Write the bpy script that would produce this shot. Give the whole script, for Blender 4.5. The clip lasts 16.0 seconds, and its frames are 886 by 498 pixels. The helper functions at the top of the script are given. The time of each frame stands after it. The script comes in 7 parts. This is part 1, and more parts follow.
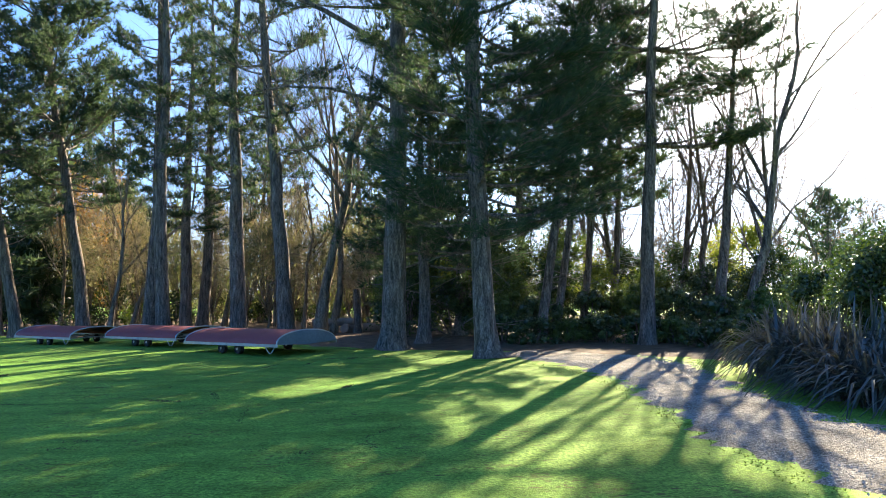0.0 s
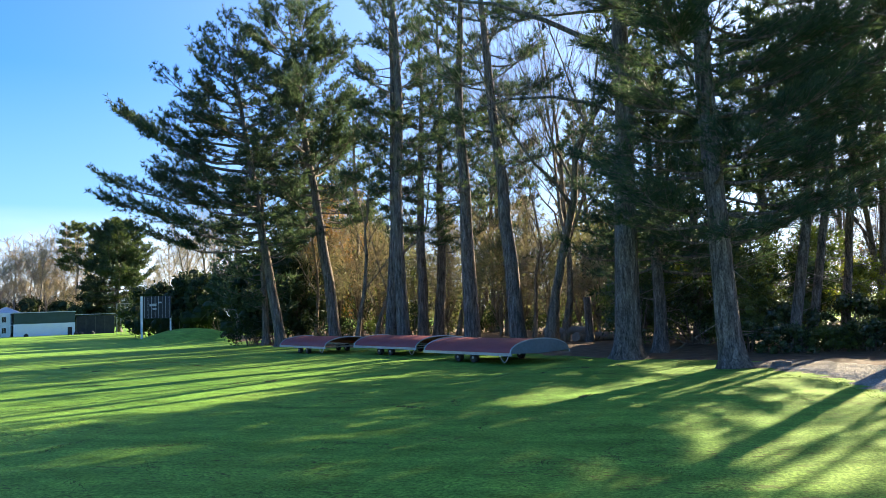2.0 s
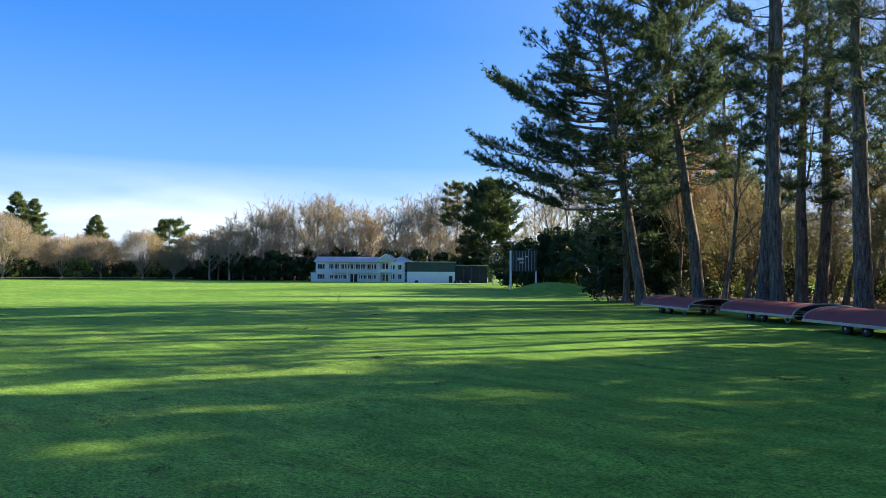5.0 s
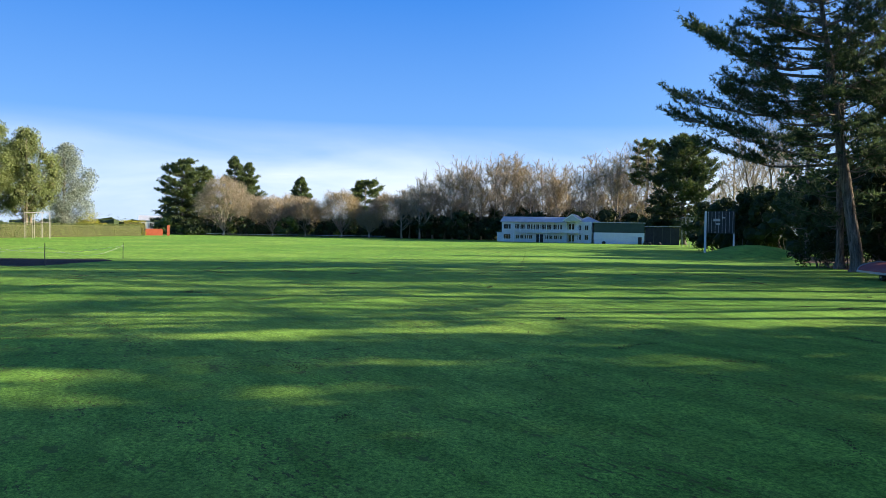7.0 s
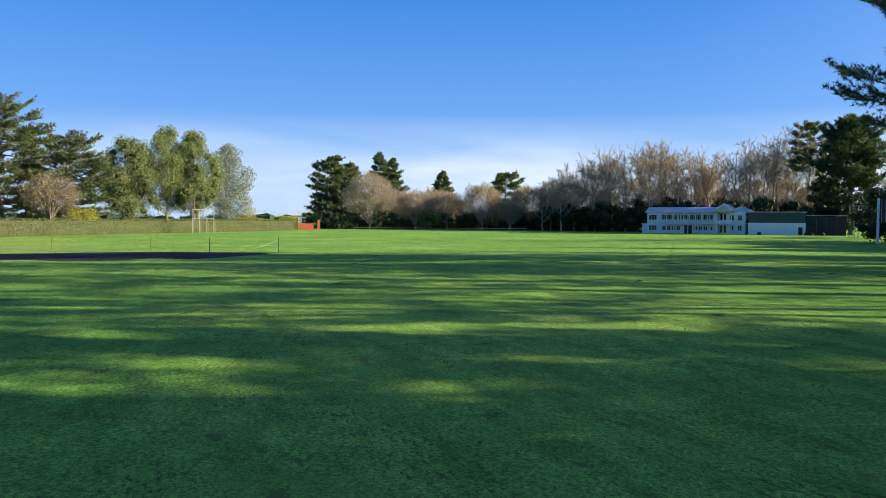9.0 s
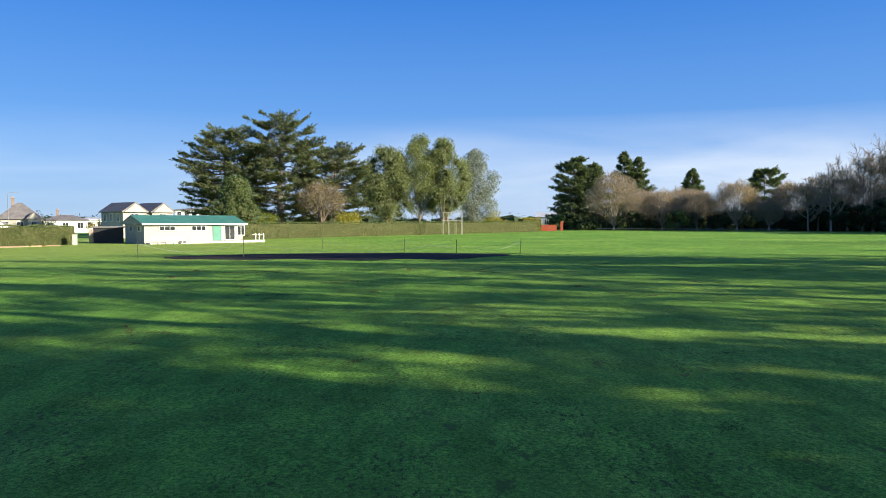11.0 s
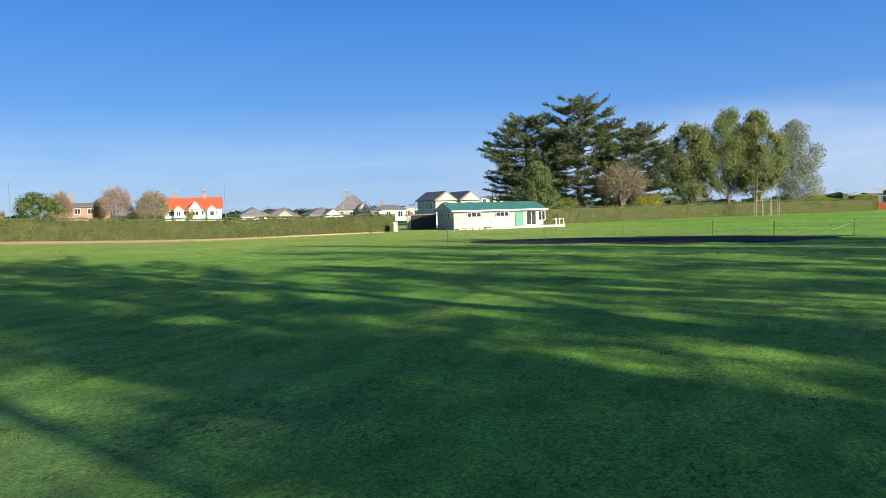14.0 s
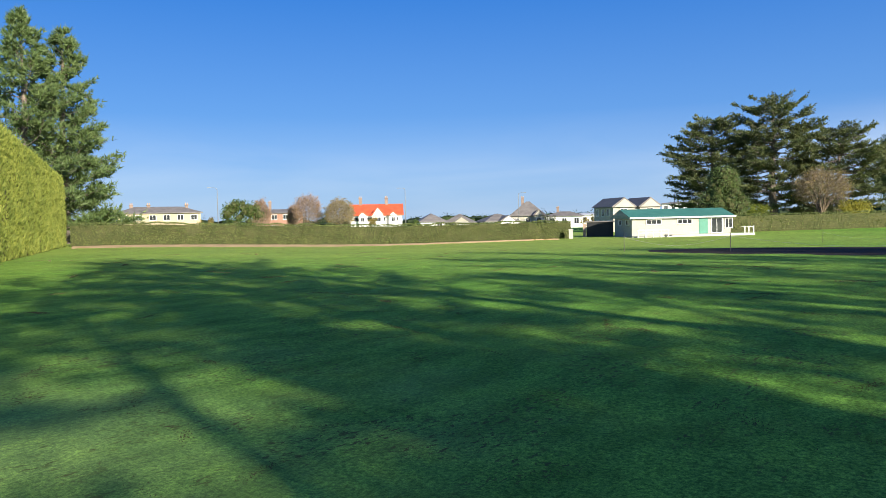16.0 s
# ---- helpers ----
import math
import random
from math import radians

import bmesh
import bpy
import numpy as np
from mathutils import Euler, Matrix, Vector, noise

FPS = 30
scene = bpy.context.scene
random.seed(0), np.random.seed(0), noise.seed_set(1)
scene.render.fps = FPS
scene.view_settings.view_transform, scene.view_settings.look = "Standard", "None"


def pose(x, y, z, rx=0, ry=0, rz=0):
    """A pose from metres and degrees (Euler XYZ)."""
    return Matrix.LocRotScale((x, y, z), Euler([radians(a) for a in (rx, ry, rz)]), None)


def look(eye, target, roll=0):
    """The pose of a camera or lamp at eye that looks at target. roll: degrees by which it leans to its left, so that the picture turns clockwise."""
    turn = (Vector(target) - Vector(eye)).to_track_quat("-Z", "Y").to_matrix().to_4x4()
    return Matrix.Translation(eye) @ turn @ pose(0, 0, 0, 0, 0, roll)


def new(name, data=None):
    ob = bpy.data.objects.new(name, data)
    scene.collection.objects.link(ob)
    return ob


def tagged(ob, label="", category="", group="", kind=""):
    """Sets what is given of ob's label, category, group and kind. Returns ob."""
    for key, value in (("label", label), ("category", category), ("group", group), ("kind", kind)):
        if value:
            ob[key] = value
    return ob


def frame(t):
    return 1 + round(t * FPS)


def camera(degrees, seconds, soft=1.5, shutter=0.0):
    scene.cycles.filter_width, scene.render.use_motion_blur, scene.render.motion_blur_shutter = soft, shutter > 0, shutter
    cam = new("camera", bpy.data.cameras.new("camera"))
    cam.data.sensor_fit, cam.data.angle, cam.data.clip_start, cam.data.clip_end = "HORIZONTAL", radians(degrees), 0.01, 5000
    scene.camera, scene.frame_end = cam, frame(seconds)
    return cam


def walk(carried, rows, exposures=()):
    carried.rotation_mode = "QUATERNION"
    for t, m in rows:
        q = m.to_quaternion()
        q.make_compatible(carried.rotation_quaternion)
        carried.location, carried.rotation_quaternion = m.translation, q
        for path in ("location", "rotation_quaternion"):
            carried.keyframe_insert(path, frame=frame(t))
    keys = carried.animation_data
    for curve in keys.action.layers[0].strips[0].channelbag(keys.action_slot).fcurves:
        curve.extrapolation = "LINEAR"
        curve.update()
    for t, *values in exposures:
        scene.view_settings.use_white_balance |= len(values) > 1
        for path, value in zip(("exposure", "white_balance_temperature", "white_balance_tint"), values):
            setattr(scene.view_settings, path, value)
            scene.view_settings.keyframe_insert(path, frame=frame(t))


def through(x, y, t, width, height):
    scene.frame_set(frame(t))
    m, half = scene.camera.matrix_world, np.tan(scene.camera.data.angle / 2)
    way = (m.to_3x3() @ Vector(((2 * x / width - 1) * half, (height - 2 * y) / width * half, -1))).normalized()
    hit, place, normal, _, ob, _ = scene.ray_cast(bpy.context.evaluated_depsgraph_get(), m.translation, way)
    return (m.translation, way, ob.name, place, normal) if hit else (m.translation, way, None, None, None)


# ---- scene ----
# ---------------------------------------------------------------- camera
cam = camera(61.35, 16.0, soft=0.6)
WALK = [
    (0.0, 0.25, 0.04, 2.03, 93.45, 1.05, 0.53), (0.5, 0.22, 0.08, 2.03, 94.21, 1.39, 4.85), (1.0, 0.21, 0.07, 2.04, 94.71, 1.81, 9.20),
    (1.5, 0.17, 0.07, 2.03, 94.82, 2.16, 13.57), (2.0, 0.14, 0.11, 2.03, 94.60, 2.09, 17.88), (2.5, 0.13, 0.11, 2.02, 94.27, 1.97, 22.06),
    (3.0, 0.12, 0.10, 2.02, 93.87, 1.94, 25.94), (3.5, 0.11, 0.12, 2.02, 93.57, 1.67, 30.64), (4.0, 0.06, 0.11, 2.03, 92.82, 0.99, 36.01),
    (6.5, -0.09, 0.34, 2.00, 89.74, -1.19, 55.71), (7.0, -0.15, 0.37, 2.00, 88.56, -0.96, 59.10), (7.5, -0.29, 0.38, 1.99, 88.36, -1.28, 60.79),
    (8.0, -0.44, 0.36, 1.99, 88.76, -1.55, 62.63), (8.5, -0.51, 0.38, 1.99, 88.32, -1.01, 66.01), (11.0, -0.22, 0.50, 2.04, 87.90, 0.05, 88.34),
    (11.5, -0.35, 0.55, 2.01, 87.84, -0.25, 94.20), (12.0, -0.40, 0.61, 2.01, 87.06, 0.19, 99.53), (12.5, -0.45, 0.60, 2.00, 86.13, 1.03, 103.59),
    (13.0, -0.50, 0.55, 1.99, 85.83, 0.75, 106.35), (13.5, -0.63, 0.46, 2.01, 86.41, 0.82, 108.15), (14.0, -0.76, 0.38, 2.00, 86.99, 1.46, 110.99),
    (14.5, -0.92, 0.35, 2.00, 87.15, 1.28, 116.25), (15.0, -1.09, 0.38, 2.00, 87.36, 0.86, 120.93), (15.5, -1.20, 0.38, 1.99, 86.91, 1.22, 123.02),
    (16.0, -1.26, 0.33, 2.01, 87.81, 1.27, 124.43)]
walk(cam, [(t, pose(x, y, z, a, b, c)) for t, x, y, z, a, b, c in WALK], exposures=[(0.0, 2.46, 7000, 10), (1.0, 2.38, 7050, 10), (2.0, 2.26, 7100, 10), (3.5, 1.98, 7000, 10), (7.0, 1.53, 6700, 10), (11.0, 1.22, 6500, 10), (16.0, 1.1, 6400, 10)])

# ---------------------------------------------------------------- sky and sun
SUN_AZ, SUN_EL = 23.0, 19.6          # degrees clockwise from +y, and above the horizon
sun_dir = Vector((math.sin(radians(SUN_AZ)) * math.cos(radians(SUN_EL)),
                  math.cos(radians(SUN_AZ)) * math.cos(radians(SUN_EL)), math.sin(radians(SUN_EL))))
sun = new("sun", bpy.data.lights.new("sun", "SUN"))
sun.data.energy, sun.data.angle, sun.data.color = 5.0, radians(0.53), (1.0, 0.90, 0.71)
sun.matrix_world = look(sun_dir * 100, (0, 0, 0))

world = bpy.data.worlds.new("sky")
scene.world = world
world.use_nodes = True
wn, wl = world.node_tree.nodes, world.node_tree.links
wn.clear()
sky = wn.new("ShaderNodeTexSky")
sky.sky_type, sky.sun_disc = "NISHITA", False
sky.sun_elevation, sky.sun_rotation = radians(SUN_EL), radians(SUN_AZ)
sky.air_density, sky.dust_density, sky.ozone_density = 1.0, 0.3, 3.0
coord = wn.new("ShaderNodeTexCoord")
# thin cirrus, low over the horizon
stretch = wn.new("ShaderNodeMapping")
stretch.inputs["Scale"].default_value = (1.6, 1.6, 9.0)
stretch.inputs["Rotation"].default_value = (0.05, 0.08, 0.6)
wl.new(coord.outputs["Generated"], stretch.inputs["Vector"])
cloud = wn.new("ShaderNodeTexNoise")
cloud.inputs["Scale"].default_value, cloud.inputs["Detail"].default_value = 1.7, 7.0
cloud.inputs["Roughness"].default_value, cloud.inputs["Distortion"].default_value = 0.52, 0.5
wl.new(stretch.outputs[0], cloud.inputs["Vector"])
cloud_amount = wn.new("ShaderNodeMapRange")
cloud_amount.inputs[1].default_value, cloud_amount.inputs[2].default_value = 0.26, 0.72
cloud_amount.inputs[3].default_value, cloud_amount.inputs[4].default_value = 0.12, 0.66
wl.new(cloud.outputs["Fac"], cloud_amount.inputs[0])
split = wn.new("ShaderNodeSeparateXYZ")
wl.new(coord.outputs["Generated"], split.inputs[0])
low = wn.new("ShaderNodeMapRange")
low.inputs[1].default_value, low.inputs[2].default_value = 0.07, 0.14
low.inputs[3].default_value, low.inputs[4].default_value = 1.0, 0.0
wl.new(split.outputs[2], low.inputs[0])
cover_amount = wn.new("ShaderNodeMath")
cover_amount.operation = "MULTIPLY"
wl.new(cloud_amount.outputs[0], cover_amount.inputs[0])
wl.new(low.outputs[0], cover_amount.inputs[1])
# the cirrus lies thickest over the far trees
over = wn.new("ShaderNodeVectorMath")
over.operation = "DOT_PRODUCT"
over.inputs[1].default_value = (math.sin(radians(-60)), math.cos(radians(-60)), 0)
wl.new(coord.outputs["Generated"], over.inputs[0])
bank = wn.new("ShaderNodeMapRange")
bank.inputs[1].default_value, bank.inputs[2].default_value = 0.72, 0.98
bank.inputs[3].default_value, bank.inputs[4].default_value = 0.35, 1.15
wl.new(over.outputs["Value"], bank.inputs[0])
thick_bank = wn.new("ShaderNodeMath")
thick_bank.operation = "MULTIPLY"
wl.new(cover_amount.outputs[0], thick_bank.inputs[0])
wl.new(bank.outputs[0], thick_bank.inputs[1])
mix_sky = wn.new("ShaderNodeMix")
mix_sky.data_type = "RGBA"
mix_sky.inputs[7].default_value = (8.5, 9.0, 9.6, 1)
wl.new(thick_bank.outputs[0], mix_sky.inputs[0])
deep = wn.new("ShaderNodeHueSaturation")
deep.inputs["Saturation"].default_value = 1.35
wl.new(sky.outputs[0], deep.inputs["Color"])
cool = wn.new("ShaderNodeMix")
cool.data_type, cool.blend_type = "RGBA", "MULTIPLY"
cool.inputs[0].default_value, cool.inputs[7].default_value = 1.0, (0.80, 1.0, 1.22, 1)
wl.new(deep.outputs[0], cool.inputs[6])
# clear winter sky: paler at the horizon, deep blue overhead
height = wn.new("ShaderNodeSeparateXYZ")
wl.new(coord.outputs["Generated"], height.inputs[0])
bands = wn.new("ShaderNodeValToRGB")
stops = [(0.0, (0.36, 0.59, 0.98)), (0.09, (0.20, 0.45, 0.96)), (0.30, (0.050, 0.25, 0.82)), (0.52, (0.034, 0.165, 0.56)), (1.0, (0.022, 0.105, 0.36))]
while len(bands.color_ramp.elements) < len(stops):
    bands.color_ramp.elements.new(0.5)
for item, (pos, c) in zip(bands.color_ramp.elements, stops):
    item.position, item.color = pos, (*c, 1)
wl.new(height.outputs[2], bands.inputs[0])
scaled = wn.new("ShaderNodeMix")
scaled.data_type, scaled.blend_type = "RGBA", "MULTIPLY"
scaled.inputs[0].default_value, scaled.inputs[7].default_value = 1.0, (8.2, 8.2, 8.2, 1)
wl.new(bands.outputs[0], scaled.inputs[6])
clear_sky = wn.new("ShaderNodeMix")
clear_sky.data_type = "RGBA"
clear_sky.inputs[0].default_value = 0.8
wl.new(cool.outputs[2], clear_sky.inputs[6])
wl.new(scaled.outputs[2], clear_sky.inputs[7])
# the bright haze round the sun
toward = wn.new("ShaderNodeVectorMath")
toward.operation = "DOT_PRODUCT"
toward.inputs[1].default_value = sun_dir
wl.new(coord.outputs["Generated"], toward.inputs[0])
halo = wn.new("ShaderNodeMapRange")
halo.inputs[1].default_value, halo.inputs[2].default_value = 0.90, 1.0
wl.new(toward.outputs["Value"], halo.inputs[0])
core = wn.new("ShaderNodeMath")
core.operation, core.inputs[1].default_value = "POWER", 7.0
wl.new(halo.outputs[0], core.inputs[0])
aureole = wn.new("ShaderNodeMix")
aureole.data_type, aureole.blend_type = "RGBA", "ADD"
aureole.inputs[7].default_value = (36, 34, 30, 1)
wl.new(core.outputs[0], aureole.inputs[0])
# and a wide pale veil about it
veil = wn.new("ShaderNodeMapRange")
veil.inputs[1].default_value, veil.inputs[2].default_value = 0.20, 1.0
wl.new(toward.outputs["Value"], veil.inputs[0])
thin = wn.new("ShaderNodeMath")
thin.operation, thin.inputs[1].default_value = "POWER", 2.2
wl.new(veil.outputs[0], thin.inputs[0])
pale = wn.new("ShaderNodeMix")
pale.data_type, pale.blend_type = "RGBA", "ADD"
pale.inputs[7].default_value = (3.2, 3.4, 3.5, 1)
wl.new(thin.outputs[0], pale.inputs[0])
wl.new(clear_sky.outputs[2], pale.inputs[6])
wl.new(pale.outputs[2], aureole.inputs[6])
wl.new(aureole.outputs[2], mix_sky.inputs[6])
back = wn.new("ShaderNodeBackground")
back.inputs["Strength"].default_value = 0.050
wl.new(mix_sky.outputs[2], back.inputs["Color"])
wo = wn.new("ShaderNodeOutputWorld")
wl.new(back.outputs[0], wo.inputs["Surface"])

# ---------------------------------------------------------------- materials
def material(name):
    m = bpy.data.materials.new(name)
    m.use_nodes = True
    nt = m.node_tree
    return m, nt.nodes, nt.links, nt.nodes["Principled BSDF"]


def noise_node(n, l, scale, detail=4.0, rough=0.55, coords="Object", stretch=None):
    tc = n.new("ShaderNodeTexCoord")
    nz = n.new("ShaderNodeTexNoise")
    nz.inputs["Scale"].default_value, nz.inputs["Detail"].default_value, nz.inputs["Roughness"].default_value = scale, detail, rough
    if stretch:
        mp = n.new("ShaderNodeMapping")
        mp.inputs["Scale"].default_value = stretch
        l.new(tc.outputs[coords], mp.inputs[0])
        l.new(mp.outputs[0], nz.inputs["Vector"])
    else:
        l.new(tc.outputs[coords], nz.inputs["Vector"])
    return nz.outputs["Fac"]


def ramp(n, l, fac, stops):
    r = n.new("ShaderNodeValToRGB")
    e = r.color_ramp.elements
    while len(e) < len(stops):
        e.new(0.5)
    for item, (p, c) in zip(e, stops):
        item.position, item.color = p, (*c, 1)
    l.new(fac, r.inputs[0])
    return r.outputs[0]


def mix_color(n, l, fac, a, b, blend="MIX"):
    m = n.new("ShaderNodeMix")
    m.data_type, m.blend_type = "RGBA", blend
    for sock, v in ((m.inputs[0], fac), (m.inputs[6], a), (m.inputs[7], b)):
        if isinstance(v, (int, float)):
            sock.default_value = v
        elif isinstance(v, tuple):
            sock.default_value = (*v, 1)
        else:
            l.new(v, sock)
    return m.outputs[2]


def bump(n, l, height, bsdf, strength=0.4, distance=0.02):
    b = n.new("ShaderNodeBump")
    b.inputs["Strength"].default_value, b.inputs["Distance"].default_value = strength, distance
    l.new(height, b.inputs["Height"])
    l.new(b.outputs[0], bsdf.inputs["Normal"])


def surface(name, dark, light, scale=3.0, rough=0.8, fine=40.0, relief=0.3, metal=0.0, depth=0.01, stretch=None):
    """A plain worn surface: two tones in large blotches, fine grain over them."""
    m, n, l, p = material(name)
    big = noise_node(n, l, scale, 5.0, stretch=stretch)
    small = noise_node(n, l, fine, 3.0, stretch=stretch)
    base = ramp(n, l, big, [(0.3, dark), (0.7, light)])
    grain = ramp(n, l, small, [(0.25, (0.72, 0.72, 0.72)), (0.75, (1.0, 1.0, 1.0))])
    l.new(mix_color(n, l, 0.8, base, grain, "MULTIPLY"), p.inputs["Base Color"])
    p.inputs["Roughness"].default_value, p.inputs["Metallic"].default_value = rough, metal
    p.inputs["Specular IOR Level"].default_value = 0.12 if rough >= 0.9 else 0.5
    bump(n, l, small, p, relief, depth)
    return m


def foliage(name, dark, light, glow=0.35, rough=0.5, patch=0.25, gloss=0.35, through=(1.35, 1.25, 0.6)):
    """Leaves or needles: each island its own tone, with light passing through."""
    m, n, l, p = material(name)
    geo_node = n.new("ShaderNodeNewGeometry")
    col = ramp(n, l, geo_node.outputs["Random Per Island"], [(0.0, dark), (1.0, light)])
    big = noise_node(n, l, patch, 3.0)
    shade = ramp(n, l, big, [(0.3, (0.7, 0.74, 0.7)), (0.7, (1.15, 1.1, 1.0))])
    col = mix_color(n, l, 1.0, col, shade, "MULTIPLY")
    l.new(col, p.inputs["Base Color"])
    p.inputs["Roughness"].default_value = rough
    p.inputs["Specular IOR Level"].default_value = gloss
    t = n.new("ShaderNodeBsdfTranslucent")
    l.new(mix_color(n, l, 1.0, col, through, "MULTIPLY"), t.inputs["Color"])
    mx = n.new("ShaderNodeMixShader")
    mx.inputs[0].default_value = glow
    l.new(p.outputs[0], mx.inputs[1])
    l.new(t.outputs[0], mx.inputs[2])
    l.new(mx.outputs[0], n["Material Output"].inputs["Surface"])
    return m


def bark_material(name, dark, light, furrow=9.0):
    m, n, l, p = material(name)
    plates = noise_node(n, l, furrow, 5.0, 0.65, stretch=(1.0, 1.0, 0.16))
    patches = noise_node(n, l, 0.9, 4.0)
    base = ramp(n, l, plates, [(0.32, tuple(c * 0.35 for c in dark)), (0.48, dark), (0.72, light)])
    tint = ramp(n, l, patches, [(0.3, (0.8, 0.85, 0.85)), (0.7, (1.1, 1.0, 0.92))])
    base = mix_color(n, l, 1.0, base, tint, "MULTIPLY")
    flakes = noise_node(n, l, 26.0, 4.0, 0.7, stretch=(1.0, 1.0, 0.45))
    base = mix_color(n, l, 1.0, base, ramp(n, l, flakes, [(0.36, (0.45, 0.45, 0.46)), (0.50, (0.95, 0.95, 0.95)), (0.66, (1.45, 1.4, 1.35))]), "MULTIPLY")
    l.new(base, p.inputs["Base Color"])
    p.inputs["Roughness"].default_value, p.inputs["Specular IOR Level"].default_value = 0.95, 0.1
    both = n.new("ShaderNodeMath")
    both.operation = "ADD"
    l.new(plates, both.inputs[0])
    l.new(flakes, both.inputs[1])
    bump(n, l, both.outputs[0], p, 1.0, 0.06)
    return m


def grass_material(name):
    m, n, l, p = material(name)
    broad = noise_node(n, l, 0.07, 5.0, 0.6)
    mid = noise_node(n, l, 0.9, 5.0, 0.65)
    fine = noise_node(n, l, 70.0, 2.0, 0.6)
    speck = noise_node(n, l, 11.0, 4.0, 0.72, stretch=(0.6, 1.3, 1.0))
    base = ramp(n, l, broad, [(0.36, (0.092, 0.245, 0.050)), (0.52, (0.136, 0.290, 0.060)), (0.66, (0.200, 0.345, 0.078))])
    tuft = ramp(n, l, mid, [(0.25, (0.62, 0.70, 0.62)), (0.5, (1.0, 1.0, 1.0)), (0.78, (1.28, 1.16, 1.0))])
    base = mix_color(n, l, 0.9, base, tuft, "MULTIPLY")
    blade = ramp(n, l, fine, [(0.34, (0.42, 0.48, 0.44)), (0.52, (1.0, 1.0, 1.0)), (0.68, (1.65, 1.55, 1.3))])
    base = mix_color(n, l, 0.85, base, blade, "MULTIPLY")
    tufts = noise_node(n, l, 21.0, 3.0, 0.65)
    base = mix_color(n, l, 0.9, base, ramp(n, l, tufts, [(0.38, (0.40, 0.48, 0.42)), (0.50, (0.97, 0.98, 0.97)), (0.62, (1.50, 1.38, 1.2))]), "MULTIPLY")
    # tussocks and thatch: mottling from a metre down to a hand's width
    mottle = noise_node(n, l, 5.0, 4.0, 0.6)
    base = mix_color(n, l, 0.95, base, ramp(n, l, mottle, [(0.34, (0.74, 0.79, 0.74)), (0.50, (0.98, 0.98, 0.98)), (0.66, (1.2, 1.16, 1.08))]), "MULTIPLY")
    swath = noise_node(n, l, 1.3, 3.0, 0.6, stretch=(0.45, 1.2, 1.0))
    base = mix_color(n, l, 0.8, base, ramp(n, l, swath, [(0.36, (0.58, 0.65, 0.60)), (0.50, (0.98, 0.98, 0.98)), (0.64, (1.3, 1.24, 1.12))]), "MULTIPLY")
    # pale dew left lying in soft patches
    dew = ramp(n, l, noise_node(n, l, 0.42, 6.0, 0.62, stretch=(1.0, 0.45, 1.0)), [(0.50, (0, 0, 0)), (0.72, (0.3, 0.3, 0.3))])
    base = mix_color(n, l, dew, base, (0.21, 0.29, 0.055))
    # heavy dew, greyish white, lying where the field stays in the shade
    where = n.new("ShaderNodeTexCoord")
    away = n.new("ShaderNodeVectorMath")
    away.operation = "DISTANCE"
    away.inputs[1].default_value = (-4.6, -7.6, 0.0)
    l.new(where.outputs["Object"], away.inputs[0])
    ragged = n.new("ShaderNodeMath")
    ragged.operation, ragged.inputs[1].default_value = "MULTIPLY", 12.0
    l.new(noise_node(n, l, 0.35, 5.0, 0.65), ragged.inputs[0])
    reach = n.new("ShaderNodeMath")
    reach.operation = "ADD"
    l.new(away.outputs["Value"], reach.inputs[0])
    l.new(ragged.outputs[0], reach.inputs[1])
    rim = n.new("ShaderNodeMapRange")
    rim.inputs[1].default_value, rim.inputs[2].default_value, rim.inputs[3].default_value, rim.inputs[4].default_value = 6.5, 11.5, 0.24, 0.0
    l.new(reach.outputs[0], rim.inputs[0])
    base = mix_color(n, l, rim.outputs[0], base, (0.26, 0.34, 0.20))
    # drier, paler turf over the far corner of the field, sunlight put into its colour
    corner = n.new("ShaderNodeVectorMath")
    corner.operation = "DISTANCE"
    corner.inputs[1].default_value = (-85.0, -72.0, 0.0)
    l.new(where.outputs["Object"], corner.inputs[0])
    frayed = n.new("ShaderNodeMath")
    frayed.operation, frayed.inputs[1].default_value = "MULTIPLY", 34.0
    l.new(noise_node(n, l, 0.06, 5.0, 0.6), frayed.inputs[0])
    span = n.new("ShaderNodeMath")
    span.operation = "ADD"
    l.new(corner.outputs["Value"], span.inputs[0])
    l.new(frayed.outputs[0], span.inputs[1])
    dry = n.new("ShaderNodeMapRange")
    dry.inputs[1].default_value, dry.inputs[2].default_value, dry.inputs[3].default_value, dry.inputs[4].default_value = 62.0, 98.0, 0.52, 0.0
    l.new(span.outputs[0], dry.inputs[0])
    # this tint carries the front-lit brightness along with the dry stalks
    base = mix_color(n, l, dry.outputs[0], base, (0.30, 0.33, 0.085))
    # scuffed bare specks of soil and worm casts, gathered in patches
    a = ramp(n, l, speck, [(0.55, (0, 0, 0)), (0.60, (1, 1, 1))])
    b = ramp(n, l, noise_node(n, l, 0.55, 4.0, 0.65, stretch=(0.7, 1.3, 1.0)), [(0.51, (0, 0, 0)), (0.58, (1, 1, 1))])
    soil = mix_color(n, l, 1.0, a, b, "MULTIPLY")
    base = mix_color(n, l, soil, base, (0.060, 0.052, 0.028))
    # hoof-sized scuffs that still read from far across the field
    scuff = ramp(n, l, noise_node(n, l, 2.6, 5.0, 0.7, stretch=(0.7, 1.2, 1.0)), [(0.585, (0, 0, 0)), (0.625, (1, 1, 1))])
    spread = ramp(n, l, noise_node(n, l, 0.16, 4.0, 0.6), [(0.46, (0, 0, 0)), (0.60, (0.85, 0.85, 0.85))])
